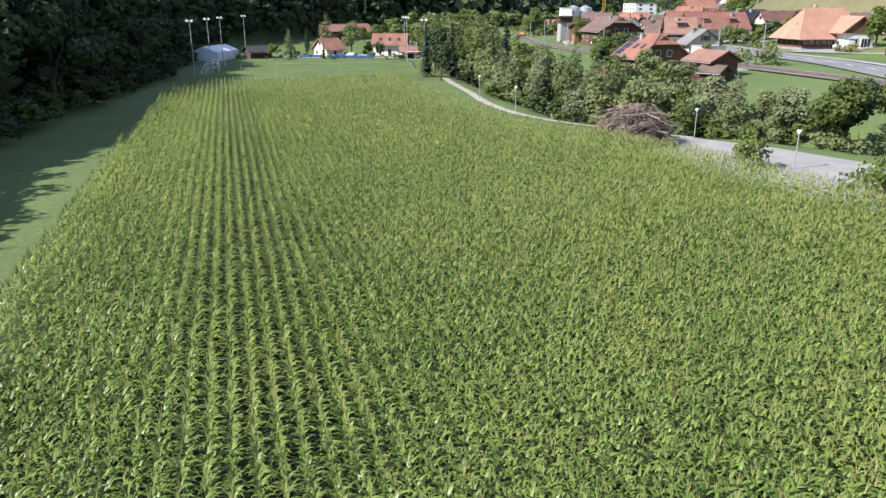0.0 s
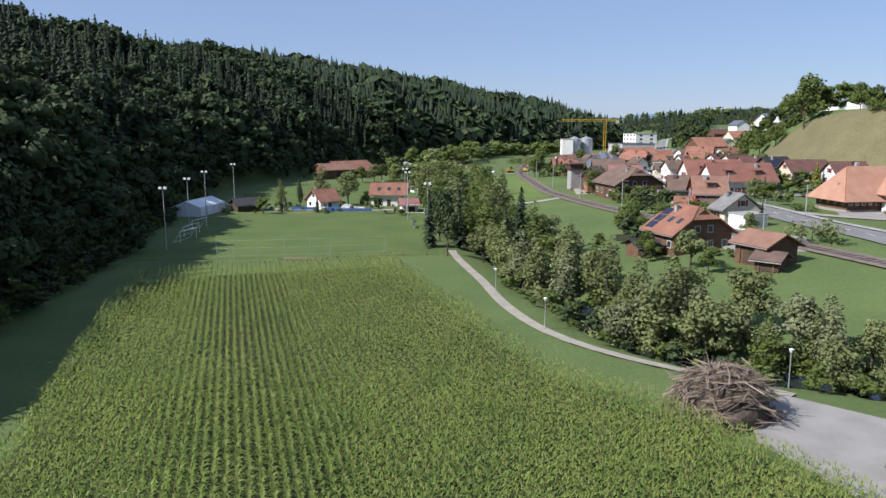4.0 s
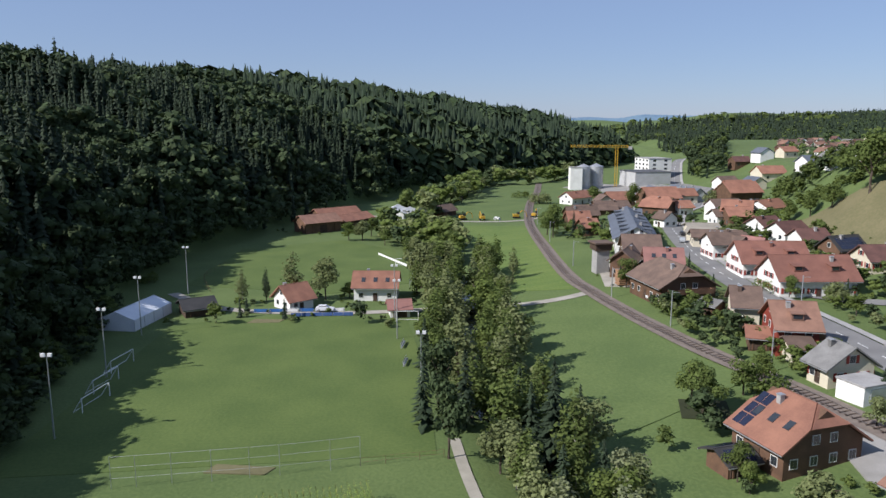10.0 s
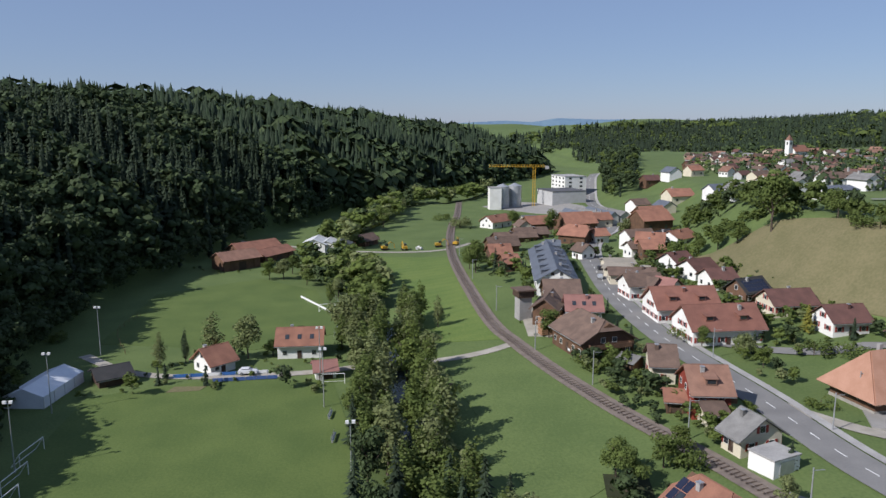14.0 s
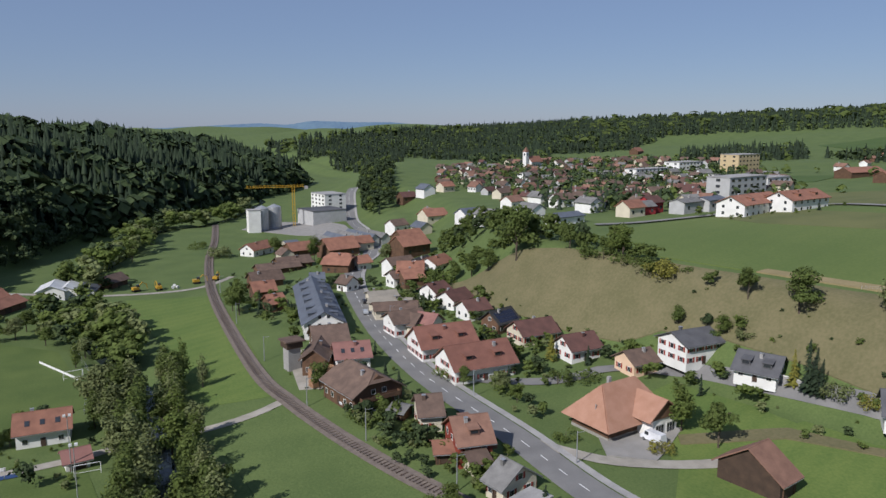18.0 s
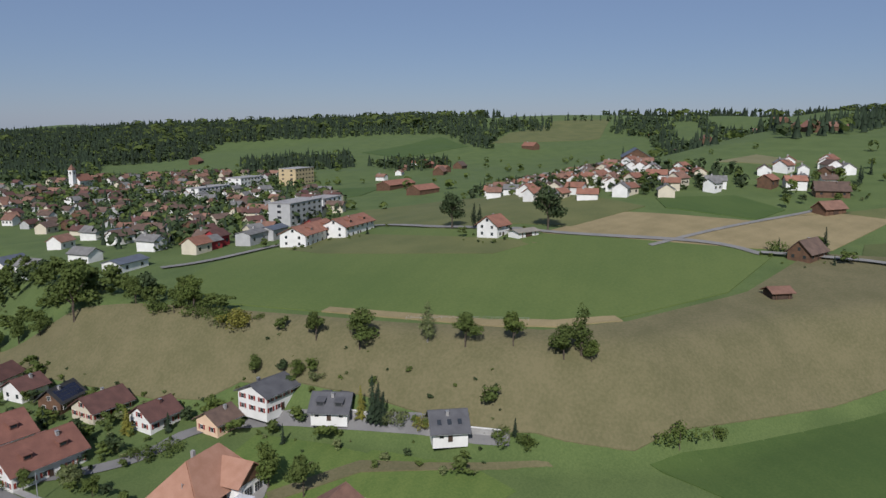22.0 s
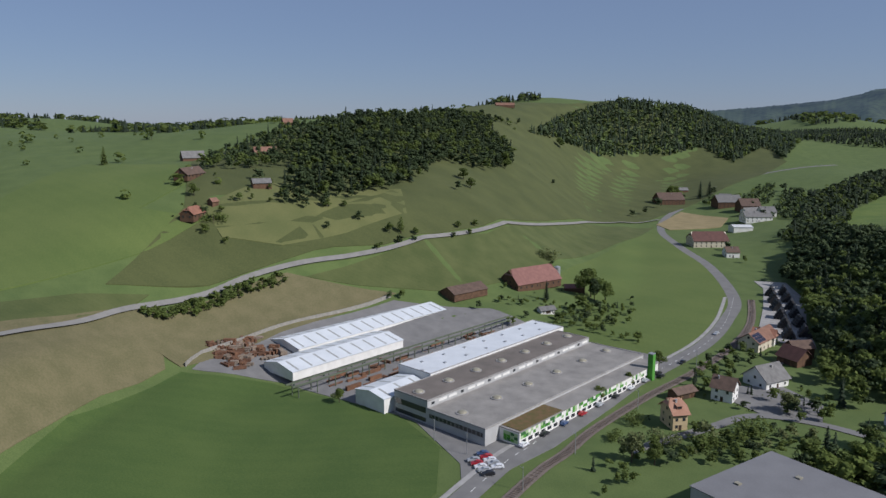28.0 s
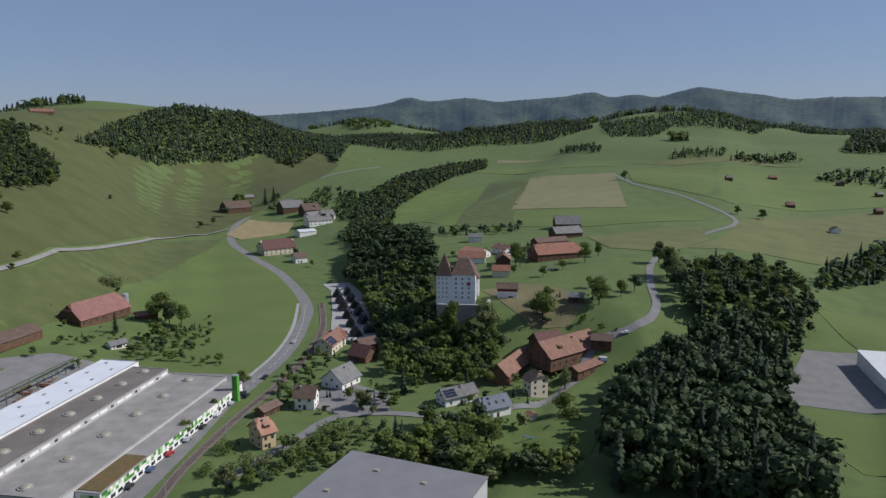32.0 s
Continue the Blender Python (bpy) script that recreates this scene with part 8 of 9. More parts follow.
tree(136.5, 178.7, 9.3, "conifer", NEEDLE, .8)
tree(135.6, 221.9, 6.0, "round", LEAF, 1.2)
tree(138.1, 213.9, 5.1, "round", LEAF_DARK, 1)
tree(138.5, 209.1, 5.7, "round", LEAF_LIGHT, 1.2)
tree(139.8, 203.2, 3.6, "shrub", LEAF_GREY, 1)
tree(145.2, 146.8, 4.9, "conifer", NEEDLE, 1)
tree(143.7, 147.6, 4.7, "shrub", LEAF, 1.2)
tree(144.6, 143.3, 4.1, "shrub", LEAF_LIGHT, 1.2)
tree(138.7, 168.5, 3.9, "shrub", LEAF_GOLD, .8)
tree(137.7, 175.3, 4.8, "shrub", LEAF_GREY, 1)
tree(134.6, 190.9, 2.8, "shrub", LEAF, 1)
tree(133.5, 195.2, 2.6, "shrub", LEAF, 1)
tree(106.8, 189.1, 10.8, "round", LEAF_LIGHT, 1.1)
tree(107.8, 179.5, 11.7, "round", LEAF, .95)
tree(106.3, 238.3, 7.4, "conifer", LEAF_GOLD, 1.5)
tree(84.5, 228.3, 6.1, "round", LEAF_GREY, 1.3)
tree(84.6, 220.2, 5.3, "round", LEAF_LIGHT, 1.2)
tree(77.8, 235.4, 5.9, "round", LEAF, 1)
tree(99.4, 224.9, 4.5, "shrub", LEAF, 1.2)
tree(83.4, 198.2, 2.5, "shrub", LEAF_LIGHT, 1.8)
tree(130.0, 296.7, 20.6, "round", LEAF, 1)
tree(138.6, 276.8, 9.8, "round", LEAF, 1)
tree(142.5, 256.3, 11.8, "round", LEAF_LIGHT, .95)
tree(142.0, 237.0, 5.8, "shrub", LEAF_GOLD, 1.2)
tree(140.8, 243.3, 5.3, "shrub", LEAF, 1.2)
tree(140.7, 251.3, 4.7, "shrub", LEAF, 1.3)
tree(139.0, 259.1, 5.2, "shrub", LEAF, 1.3)
tree(137.6, 266.4, 4.9, "shrub", LEAF, 1.3)
tree(125.7, 323.2, 9.8, "round", LEAF, 1.1)
tree(127.1, 312.2, 9.9, "round", LEAF, 1.1)
tree(123.5, 333.3, 9.1, "round", LEAF, 1.1)
tree(117.6, 331.7, 9.0, "shrub", LEAF_LIGHT, 1.1)
tree(113.6, 333.5, 7.7, "shrub", LEAF, 1)
tree(44.8, 251.3, 8.4, "round", LEAF, 1)
tree(40.3, 341.2, 12.9, "round", LEAF, 1.1)
tree(39.4, 350.4, 10.4, "round", LEAF, 1.1)
tree(82.7, 472.5, 11.7, "round", LEAF, 1.2)
tree(95.4, 439.6, 14.5, "round", LEAF, .8)
tree(46.4, 334.0, 10.0, "conifer", NEEDLE, .9)
tree(91.5, 356.2, 5.1, "round", LEAF, 1.4)
tree(120.2, 401.1, 10.4, "round", LEAF_GREY, 1)
tree(53.6, 478.7, 8.4, "shrub", LEAF_GREY, 1)
tree(49.1, 521.6, 5.2, "shrub", LEAF, 1)
tree(104.5, 304.7, 6.9, "round", LEAF, 1.1)
tree(47.7, 228.5, 4.4, "shrub", LEAF, 1.3)
tree(53.4, 227.5, 4.5, "round", LEAF, 1.2)
tree(55.8, 216.9, 3.3, "round", LEAF, 1.2)
tree(68.0, 196.3, 3.1, "round", LEAF_LIGHT, 1.4)
tree(97.4, 184.2, 2.9, "shrub", LEAF_GOLD, 1.4)
tree(82.7, 270.7, 4.1, "shrub", LEAF_LIGHT, 1.4)
tree(74.8, 242.4, 3.6, "shrub", LEAF, 1.4)
tree(106.4, 222.3, 3.6, "shrub", LEAF, 1.4)
tree(-50.7, 251.1, 8.2, "tall", LEAF_GREY, 1.2)
tree(-45.4, 253.5, 8.3, "tall", NEEDLE, .8)
tree(-38.8, 254.0, 12.1, "tall", LEAF_GREY, 1.3)
tree(-30.7, 255.4, 12.2, "round", LEAF_GREY, .9)
tree(-24.7, 256.3, 5.0, "round", LEAF, 1.3)
tree(-7.7, 259.6, 9.3, "tall", LEAF, 1.2)
tree(9.8, 282.3, 12.8, "tall", LEAF, 1)
tree(-5.5, 332.6, 9.9, "tall", LEAF, 1)
tree(-87.4, 301.1, 8.5, "round", LEAF_GREY, 1.1)
tree(-83.2, 274.8, 3.8, "shrub", LEAF, 1.3)
tree(15.2, 287.9, 10.4, "tall", LEAF_LIGHT, 1)
tree(18.8, 273.5, 8.9, "tall", LEAF_GREY, 1.1)
tree(47.0, 515.9, 4.2, "shrub", LEAF, 1.6)
tree(53.5, 481.8, 7.2, "shrub", LEAF_GREY, 1.2)
tree(10.6, 484.5, 13.0, "round", LEAF, 1)
tree(4.7, 510.6, 10.4, "round", LEAF, 1.2)
tree(-3.7, 473.7, 8.9, "round", LEAF, 1.2)
tree(25.5, 547.8, 11.3, "round", LEAF_GREY, 1)
tree(-31.2, 350.1, 8.8, "round", LEAF_GREY, 1.2)
tree(-21.9, 338.9, 7.6, "round", LEAF, 1.2)
tree(-16.5, 353.3, 8.9, "round", LEAF_LIGHT, 1.2)
tree(-28.9, 360.4, 9.1, "round", LEAF, 1.2)
tree(-10.2, 321.5, 7.9, "round", LEAF_GREY, 1.2)
tree(-12.6, 310.4, 7.6, "tall", LEAF_LIGHT, 1.2)
tree(-36.6, 350.5, 7.4, "round", LEAF_LIGHT, 1.2)
tree(-0.4, 165.7, 12.2, "round", LEAF_DARK, .75)
tree(2.1, 176.6, 12.6, "conifer", NEEDLE, 1)
tree(-1.9, 183.7, 12.4, "round", LEAF_DARK, .8)
tree(-4.4, 202.6, 9.9, "conifer", NEEDLE, 1.1)
tree(13.8, 167.5, 14.7, "conifer", NEEDLE, 1.05)
tree(9.5, 188.2, 13.0, "tall", LEAF_GREY, 1.5)
tree(8.1, 199.3, 11.8, "round", LEAF, 1)
tree(37.6, 176.8, 8.8, "round", LEAF, 1)
tree(45.8, 182.2, 6.6, "round", LEAF, 1.2)
tree(50.1, 184.8, 5.7, "round", LEAF_LIGHT, 1.2)
tree(49.3, 180.7, 4.6, "shrub", LEAF, 1.2)
tree(35.2, 154.1, 4.8, "round", LEAF_LIGHT, 1)
tree(39.5, 145.8, 7.8, "round", LEAF_GREY, 1.2)
tree(41.0, 141.9, 4.8, "round", LEAF, 1.1)
tree(57.7, 167.2, 4.9, "round", LEAF_GREY, 1.1)
tree(63.3, 154.0, 5.3, "shrub", LEAF_GREY, 1.2)
tree(37.5, 181.3, 7.9, "round", LEAF, 1)
tree(34.9, 157.0, 5.5, "round", LEAF, 1)
tree(30.8, 73.8, 5.2, "shrub", LEAF_LIGHT, 0.72, "low bright green bushy tree on the gravel")
tree(34.8, 57.3, 5.4, "shrub", LEAF_LIGHT, 0.72, "low bright green bushy tree on the gravel")
tree(120.8, -276.9, 26.0, "round", LEAF_LIGHT, .8)
tree(101.8, -278.8, 22.6, "round", LEAF_GREY, 1)
tree(76.3, -298.6, 18.5, "round", LEAF, 1.2)
tree(49.6, -319.4, 17.4, "round", LEAF, 1.1)
tree(116.2, -396.1, 19.5, "round", LEAF, 1)
tree(73.6, -421.0, 15.8, "round", LEAF, 1)
tree(18.5, -399.4, 22.7, "round", LEAF, 1)
tree(12.7, -386.6, 19.5, "tall", LEAF_GREY, 1.6)
tree(54.6, -249.9, 12.1, "tall", LEAF_GREY, 1.5)
tree(48.8, -218.4, 12.2, "round", LEAF_LIGHT, 1.2)
tree(-54.7, -689.1, 11.2, "round", LEAF, 1.3)
tree(-31.9, -697.3, 9.1, "round", LEAF, 1.2)
tree(104.1, -943.3, 14.1, "round", LEAF, 1.2)
tree(195.3, -197.8, 10.7, "round", LEAF, 1)
tree(84.0, -202.7, 8.7, "tall", LEAF, 1)
tree(184.7, -145.2, 7.7, "round", LEAF, 1)
tree(188.5, -167.9, 7.3, "round", LEAF_LIGHT, 1)
tree(307.7, -271.5, 19.7, "round", LEAF, 1)
tree(300.3, -272.6, 16.2, "round", LEAF_DARK, 1)
tree(309.0, -238.7, 13.1, "conifer", NEEDLE, 1)
tree(564.7, -432.5, 19.1, "round", LEAF, 1)
tree(792.2, -748.0, 18.1, "round", LEAF, 1.2)
tree(470.0, -309.5, 10.8, "round", LEAF, 1.2)
tree(626.9, -801.4, 26.0, "round", LEAF, 1)
tree(608.2, -844.7, 26.0, "conifer", NEEDLE, 1.2)
tree(132.8, -194.9, 10.0, "round", LEAF_GREY, 1.2)
tree(131.6, -167.3, 6.9, "shrub", LEAF, 1.4)
tree(144.0, -131.2, 7.4, "shrub", LEAF_GREY, 1.2)
tree(142.4, -112.6, 11.5, "round", LEAF_GREY, 1.2)
tree(136.5, -116.9, 9.7, "round", LEAF, 1.2)
tree(157.7, -122.1, 4.9, "shrub", LEAF, 1.2)
tree(134.6, -142.3, 6.4, "shrub", LEAF, 1.2)
tree(163.3, -139.4, 5.2, "shrub", LEAF, 1.2)
tree(134.1, -197.6, 7.6, "round", LEAF, 1.2)
tree(46.1, -216.8, 6.3, "shrub", LEAF, 1.3)
tree(97.7, -185.3, 9.3, "round", LEAF, 1.2)
tree(106.3, -170.9, 10.4, "conifer", NEEDLE, 1.2)
tree(96.0, -168.7, 9.7, "round", LEAF, 1.2)
tree(85.9, -172.6, 10.2, "round", LEAF_LIGHT, 1.2)
tree(76.1, -170.6, 9.6, "round", LEAF, 1.2)
tree(69.7, -178.8, 11.1, "round", LEAF, 1.2)
tree(211.7, -540.7, 8.3, "round", LEAF, 1)
tree(170.2, -543.2, 9.2, "round", LEAF, 1.2)
tree(228.9, -521.6, 7.2, "round", LEAF, 1)
tree(632.7, -821.8, 24.9, "round", LEAF, 1)
tree(608.8, -868.2, 21.7, "conifer", NEEDLE, 1.5)
tree(416.6, -147.0, 6.7, "round", LEAF, 1.4)
tree(415.7, -159.0, 5.3, "round", LEAF, 1.4)
tree(387.1, -175.5, 8.9, "round", LEAF, 1)
tree(385.6, -183.2, 11.2, "tall", LEAF, 1.3)
tree(383.7, -193.1, 5.3, "round", LEAF, 1.4)
tree(400.5, -257.0, 5.8, "round", LEAF, 1.4)
tree(395.6, -237.5, 5.7, "round", LEAF, 1.4)
tree(410.1, -70.2, 7.3, "shrub", LEAF_LIGHT, 1.5)
tree(492.4, -319.8, 12.0, "round", LEAF, 1.3)
tree(445.6, -71.3, 8.5, "round", LEAF, 1.2)
tree(567.8, -48.4, 14.2, "conifer", LEAF, 1.6)
tree(246.7, -59.6, 7.9, "round", LEAF, 1.1)
tree(371.7, -303.2, 10.2, "shrub", LEAF_GREY, 1.4)
tree(305.8, -275.7, 22.3, "round", LEAF, 1)
tree(293.2, -274.7, 16.7, "round", LEAF, 1)
tree(703.5, -120.1, 10.6, "round", LEAF, 1)

# river trees, woods and hedges
def thicket(name, poly, gap, seed, low, high, label, clear=()):
    X, Y, rng = fill(poly, gap, seed)
    ok = np.ones(len(X), bool)
    for a, b, r in clear:
        ok &= np.hypot(X - a, Y - b) > r
    X, Y = X[ok], Y[ok]
    scatter(name, X, Y, rng.uniform(low, high, len(X)), rng.choice([1, 1, 5, 2, 4], len(X)), FOREST, label, "shrubs", spread=1.3)


def grove(poly, gap, seed, low, high, mix, kinds=("round", "round", "tall", "shrub"), clear=()):
    X, Y, rng = fill(poly, gap, seed)
    for x, y in zip(X, Y):
        if any(math.hypot(x - a, y - b) < r for a, b, r in clear):
            continue
        k = kinds[rng.randint(len(kinds))]
        h = rng.uniform(low, high) * (0.45 if k == "shrub" else 1.0)
        tree(float(x), float(y), float(h), k, NEEDLE if k == "conifer" else mix[rng.randint(len(mix))], {"tall": 1.5, "shrub": 1.3}.get(k, 1.15), group="trees along the river")


RIVERMIX = [LEAF_LIGHT, LEAF_GREY, LEAF_GREY, LEAF_GREY, LEAF_SILVER]
grove([(9, 148), (13, 130), (17, 117), (24, 108), (33, 100), (44, 92), (50, 98), (38, 108), (31, 116), (27, 128), (24, 142), (20, 152), (14, 158)], 3.7, 31, 4.5, 9.5, RIVERMIX, ("round", "tall", "tall", "shrub", "round"), clear=((18, 127, 3.2), (20, 122, 3.2), (16, 133, 2.6), (30, 103, 2.0), (4, 143, 2.5), (7, 126, 2.5)))
grove([(4, 160), (12, 154), (20, 156), (20, 172), (17, 186), (10, 192), (2, 186), (2, 172)], 4.2, 30, 7, 11.5, [LEAF, LEAF_GREY, LEAF_SILVER, LEAF], ("round", "tall", "tall", "conifer"), clear=((1, 165, 5), (13.6, 166, 3.6), (9, 170, 2.0), (-4, 176, 3)))
grove([(-4, 192), (2.5, 190), (3.5, 240), (2, 286), (-8, 284), (-4, 236)], 4.6, 32, 8, 14, [LEAF, LEAF_GREY, LEAF_GREY, LEAF], ("round", "tall", "tall", "tall"), clear=((-6, 248, 5),))
grove([(6.5, 194), (14, 196), (13, 240), (12, 286), (6, 290), (7, 240)], 4.8, 29, 8, 13, [LEAF, LEAF, LEAF_GREY, LEAF_LIGHT], ("tall", "tall", "tall", "round"), clear=((10, 247, 5),))
grove([(44, 88), (50, 78), (58, 66), (74, 50), (84, 60), (70, 80), (56, 96)], 5.0, 28, 6, 12, [LEAF, LEAF_GREY, LEAF_GREY, LEAF_DARK], ("round", "tall", "round", "shrub"))
tree(13.6, 166, 13, "conifer", NEEDLE, 1.2)
tree(-4, 176, 12, "conifer", NEEDLE, 1.0)
tree(9, 194, 10, "round", LEAF_SILVER, 0.9, "tall silvery grey willow beside the river")
tree(21, 155, 6.5, "round", LEAF_SILVER, 1.2, "low silvery grey willow beside the river")
tree(18.5, 166, 9, "round", LEAF_GREY, 1.1)
tree(36, 116, 5.5, "round", LEAF_GOLD, 1.2)
tree(31, 120, 7, "round", LEAF_GREY, 1.1)
for px, py, ph in ((13, 137, 9.5), (22, 129, 10), (24, 121, 9), (9, 151, 9)):
    tree(px, py, ph, "tall", LEAF_GREY, 1.3, "slender pale-barked birch with thin foliage")
thicket("river_thicket", [(-2, 300), (8, 300), (6, 340), (-8, 390), (-26, 380), (-24, 350), (-10, 320)], 6, 33, 6, 12, "leafy trees and bushes along the river")
thicket("river_thicket", [(-8, 392), (-5, 440), (5, 480), (20, 522), (25, 568), (42, 602), (68, 616), (96, 656), (112, 700), (100, 704), (84, 668), (60, 632), (30, 618), (10, 576), (5, 526), (-10, 482), (-20, 430)], 8, 34, 7, 15, "leafy trees and bushes along the river")
thicket("bank_shrubs", [(5.5, 150), (9, 132), (13, 118), (19, 108), (27, 101), (33, 95), (44, 90), (50, 94), (40, 102), (30, 111), (26, 124), (22, 140), (17, 156), (9, 158)], 2.3, 44, 1.3, 3.4, "low willow scrub along the river bank", clear=((18, 127, 2.6), (20, 121, 2.4), (16, 132, 2.0)))
thicket("bank_shrubs", [(-1, 186), (2, 180), (14, 184), (13, 290), (9, 290), (10, 200), (1, 200), (1, 290), (-3, 290)], 3.6, 45, 1.5, 4, "low scrub along the river bank", clear=((6, 248, 5),))
# gardens between the houses
thicket("garden_shrubs", [(46, 196), (60, 178), (68, 196), (66, 232), (56, 240), (46, 236)], 4.6, 35, 2.0, 4.6, "garden shrubs and small fruit trees between houses")
thicket("garden_shrubs", [(82, 226), (98, 222), (110, 236), (116, 250), (108, 300), (100, 330), (92, 318), (94, 280), (92, 250)], 6.5, 36, 2.2, 5.0, "garden shrubs and small fruit trees between houses")
thicket("garden_shrubs", [(44, 300), (54, 300), (58, 350), (52, 400), (44, 400)], 8, 37, 2.5, 6.0, "garden shrubs and small fruit trees between houses")
thicket("garden_shrubs", [(80, 205), (90, 214), (88, 230), (80, 236)], 5, 38, 2.0, 4.5, "garden shrubs and small fruit trees between houses")
thicket("garden_shrubs", [(120, 170), (128, 150), (150, 152), (146, 190), (138, 214), (126, 232)], 8, 39, 1.6, 3.6, "garden shrubs and small fruit trees between houses")
thicket("garden_shrubs", [(272, -208), (300, -226), (300, -262), (280, -276), (258, -240)], 7, 40, 2.5, 6, "garden shrubs and small fruit trees between houses")
thicket("garden_shrubs", [(110, -150), (138, -120), (136, -150), (128, -178), (112, -186)], 6, 41, 2.5, 6.5, "garden shrubs and small fruit trees between houses")
thicket("garden_shrubs", [(30, -186), (60, -152), (108, -150), (104, -186), (60, -200)], 7, 42, 4, 10, "garden shrubs and small fruit trees between houses", clear=((48, -195, 12), (60, -185, 12)))

hedge_x, hedge_y = [], []
for a, b in (((146, 279), (136, 309)), ((136, 309), (131, 345)), ((144, 243), (146, 279)), ((341, -11), (359, -58)), ((359, -58), (366, -92)), ((338, -13), (355, -58)), ((355, -58), (362, -92))):
    n = int(math.hypot(a[0] - b[0], a[1] - b[1]) / 2.2)
    for i in range(n):
        hedge_x.append(a[0] + (b[0] - a[0]) * i / n + random.uniform(-1.5, 1.5))
        hedge_y.append(a[1] + (b[1] - a[1]) * i / n + random.uniform(-1.5, 1.5))
hr = np.random.RandomState(3)
scatter("hedge", hedge_x, hedge_y, hr.uniform(3.0, 6.5, len(hedge_x)), hr.choice([1, 1, 2], len(hedge_x)), FOREST, "dense mixed hedge along the field edge", "hedge", spread=1.2)
wood("castle_wood", [(138, -258), (168, -290), (208, -370), (262, -432), (300, -520), (262, -548), (220, -500), (186, -430), (166, -370), (156, -318), (150, -296), (140, -284)], 6.0, 16, 51, 0.95, "dark leafy wood in the gorge beside the castle", LOWS, (5,))
wood("castle_slope_wood", [(86, -240), (100, -232), (128, -246), (150, -276), (136, -284), (104, -286), (92, -268)], 5.5, 11, 52, 0.95, "leafy thicket on the slope below the castle")
wood("river_wood", [(20, -152), (30, -199), (26, -250), (6, -296), (-22, -330), (-44, -306), (-36, -240), (-46, -180), (-40, -152)], 5.4, 22, 53, 0.8, "dense dark wood beside the river", LOWS, (5,))
wood("lane_wood", [(4, -318), (12, -372), (8, -412), (-20, -440), (-58, -440), (-66, -376), (-46, -310)], 6.5, 15, 61, 0.9, "leafy trees beside the castle lane", LOWS, (5, 5, 1))
wood("orchard", [(420, -60), (470, -150), (452, -175), (430, -130), (405, -70)], 13, 6, 58, 1.0, "scattered orchard trees on the hillside")
wood("knoll_wood", [(172, 562), (186, 566), (204, 600), (246, 716), (300, 860), (262, 850), (226, 742), (206, 690), (190, 642), (172, 590)], 7.5, 15, 59, 0.9, "leafy wooded knoll above the village road", LOWS, (5, 5, 1))
wood("terrace_trees", [(140, 384), (152, 404), (160, 380), (150, 350), (146, 316), (148, 292), (145, 258), (138, 258), (137, 290), (137, 312), (142, 342)], 4.8, 10.5, 62, 1.0, "leafy trees and bushes along the edge of the terrace", LOWS, (1, 1, 5))

wood("village_trees", [(196, 348), (250, 500), (244, 600), (330, 800), (480, 860), (600, 770), (560, 620), (480, 500), (400, 400), (310, 330)], 10.5, 8.5, 73, 0.9, "garden trees between the village houses", TINY)
wood("village_trees", [(403, 305), (360, 185), (402, 140), (445, 150), (460, 190), (560, 290), (528, 345)], 8.5, 8, 74, 0.95, "garden trees between the eastern houses", TINY)
# distant woods on the ridges all round
rng = np.random.RandomState(77)
fr, fa = np.sqrt(rng.uniform(1500.0 ** 2, 3300.0 ** 2, 30000)), np.radians(rng.uniform(-125, 100, 30000))
fx, fy = fr * np.cos(fa), 76 + fr * np.sin(fa)
m = rolls(fx, fy, 330) * 0.8 + 0.55 * rolls(fx + 400, fy, 105) + 0.25 * (fr / 1800 - 1)
keep = (m > np.where(fy > 900, 0.05, 0.3)) & (line_side(fx, fy, WOODFOOT) < 0) & ~((fy > 1900) & (fx < 1500))
fx, fy = fx[keep][:9000], fy[keep][:9000]
scatter("distant_woods", fx, fy, rng.uniform(15, 24, len(fx)), rng.choice([0, 0, 0, 1], len(fx)), FOREST, "dark distant woods on the ridges", "forest", stock=TINY, spread=1.7)
# loose trees over the near fields and among the far houses
sx, sy = rng.uniform(140, 900, 420), rng.uniform(-900, 900, 420)
mask = (line_side(sx, sy, SCARP) > 120) & (np.hypot(sx, sy - 76) > 420)
scatter("field_trees", sx[mask], sy[mask], rng.uniform(4, 10, mask.sum()), rng.choice([1, 1, 2], mask.sum()), FOREST, "loose fruit trees over the farmland", "tree", stock=TINY, spread=1.2)

tree(-32, 21, 15, "round", LEAF, 0.9)
tree(-35, 26, 13, "round", LEAF, 0.9)

# woods and tree belts of the farmland further off
wood("farmland_wood", [(915, 1836), (1098, 1865), (1253, 1784), (1412, 1594), (1474, 1447), (1535, 1267), (1359, 945), (1385, 820), (971, 588), (992, 633), (1167, 798), (1170, 903), (1120, 1002), (1092, 1124), (1037, 1226), (932, 1171), (883, 1237), (810, 1283), (569, 951), (402, 859)], 10.9, 15.1, 101, .35, "dark wooded ridge behind the upper village", TINY)
wood("farmland_wood", [(786, 920), (853, 896), (866, 766), (726, 655), (679, 693), (631, 750)], 10, 14.3, 102, .3, "dark wood on the farmland slope", TINY)
wood("farmland_wood", [(1391, 810), (1410, 701), (1454, 560), (1611, 419), (617, 138), (1557, 97), (673, 85), (595, 136), (586, 142), (1529, 423), (1472, 464), (1354, 422), (544, 180), (1202, 428), (1275, 511), (1437, 549), (1410, 676), (1277, 631), (1224, 686), (998, 612)], 12.5, 15.1, 103, .35, "dark wooded ridge beyond the farmland", TINY)
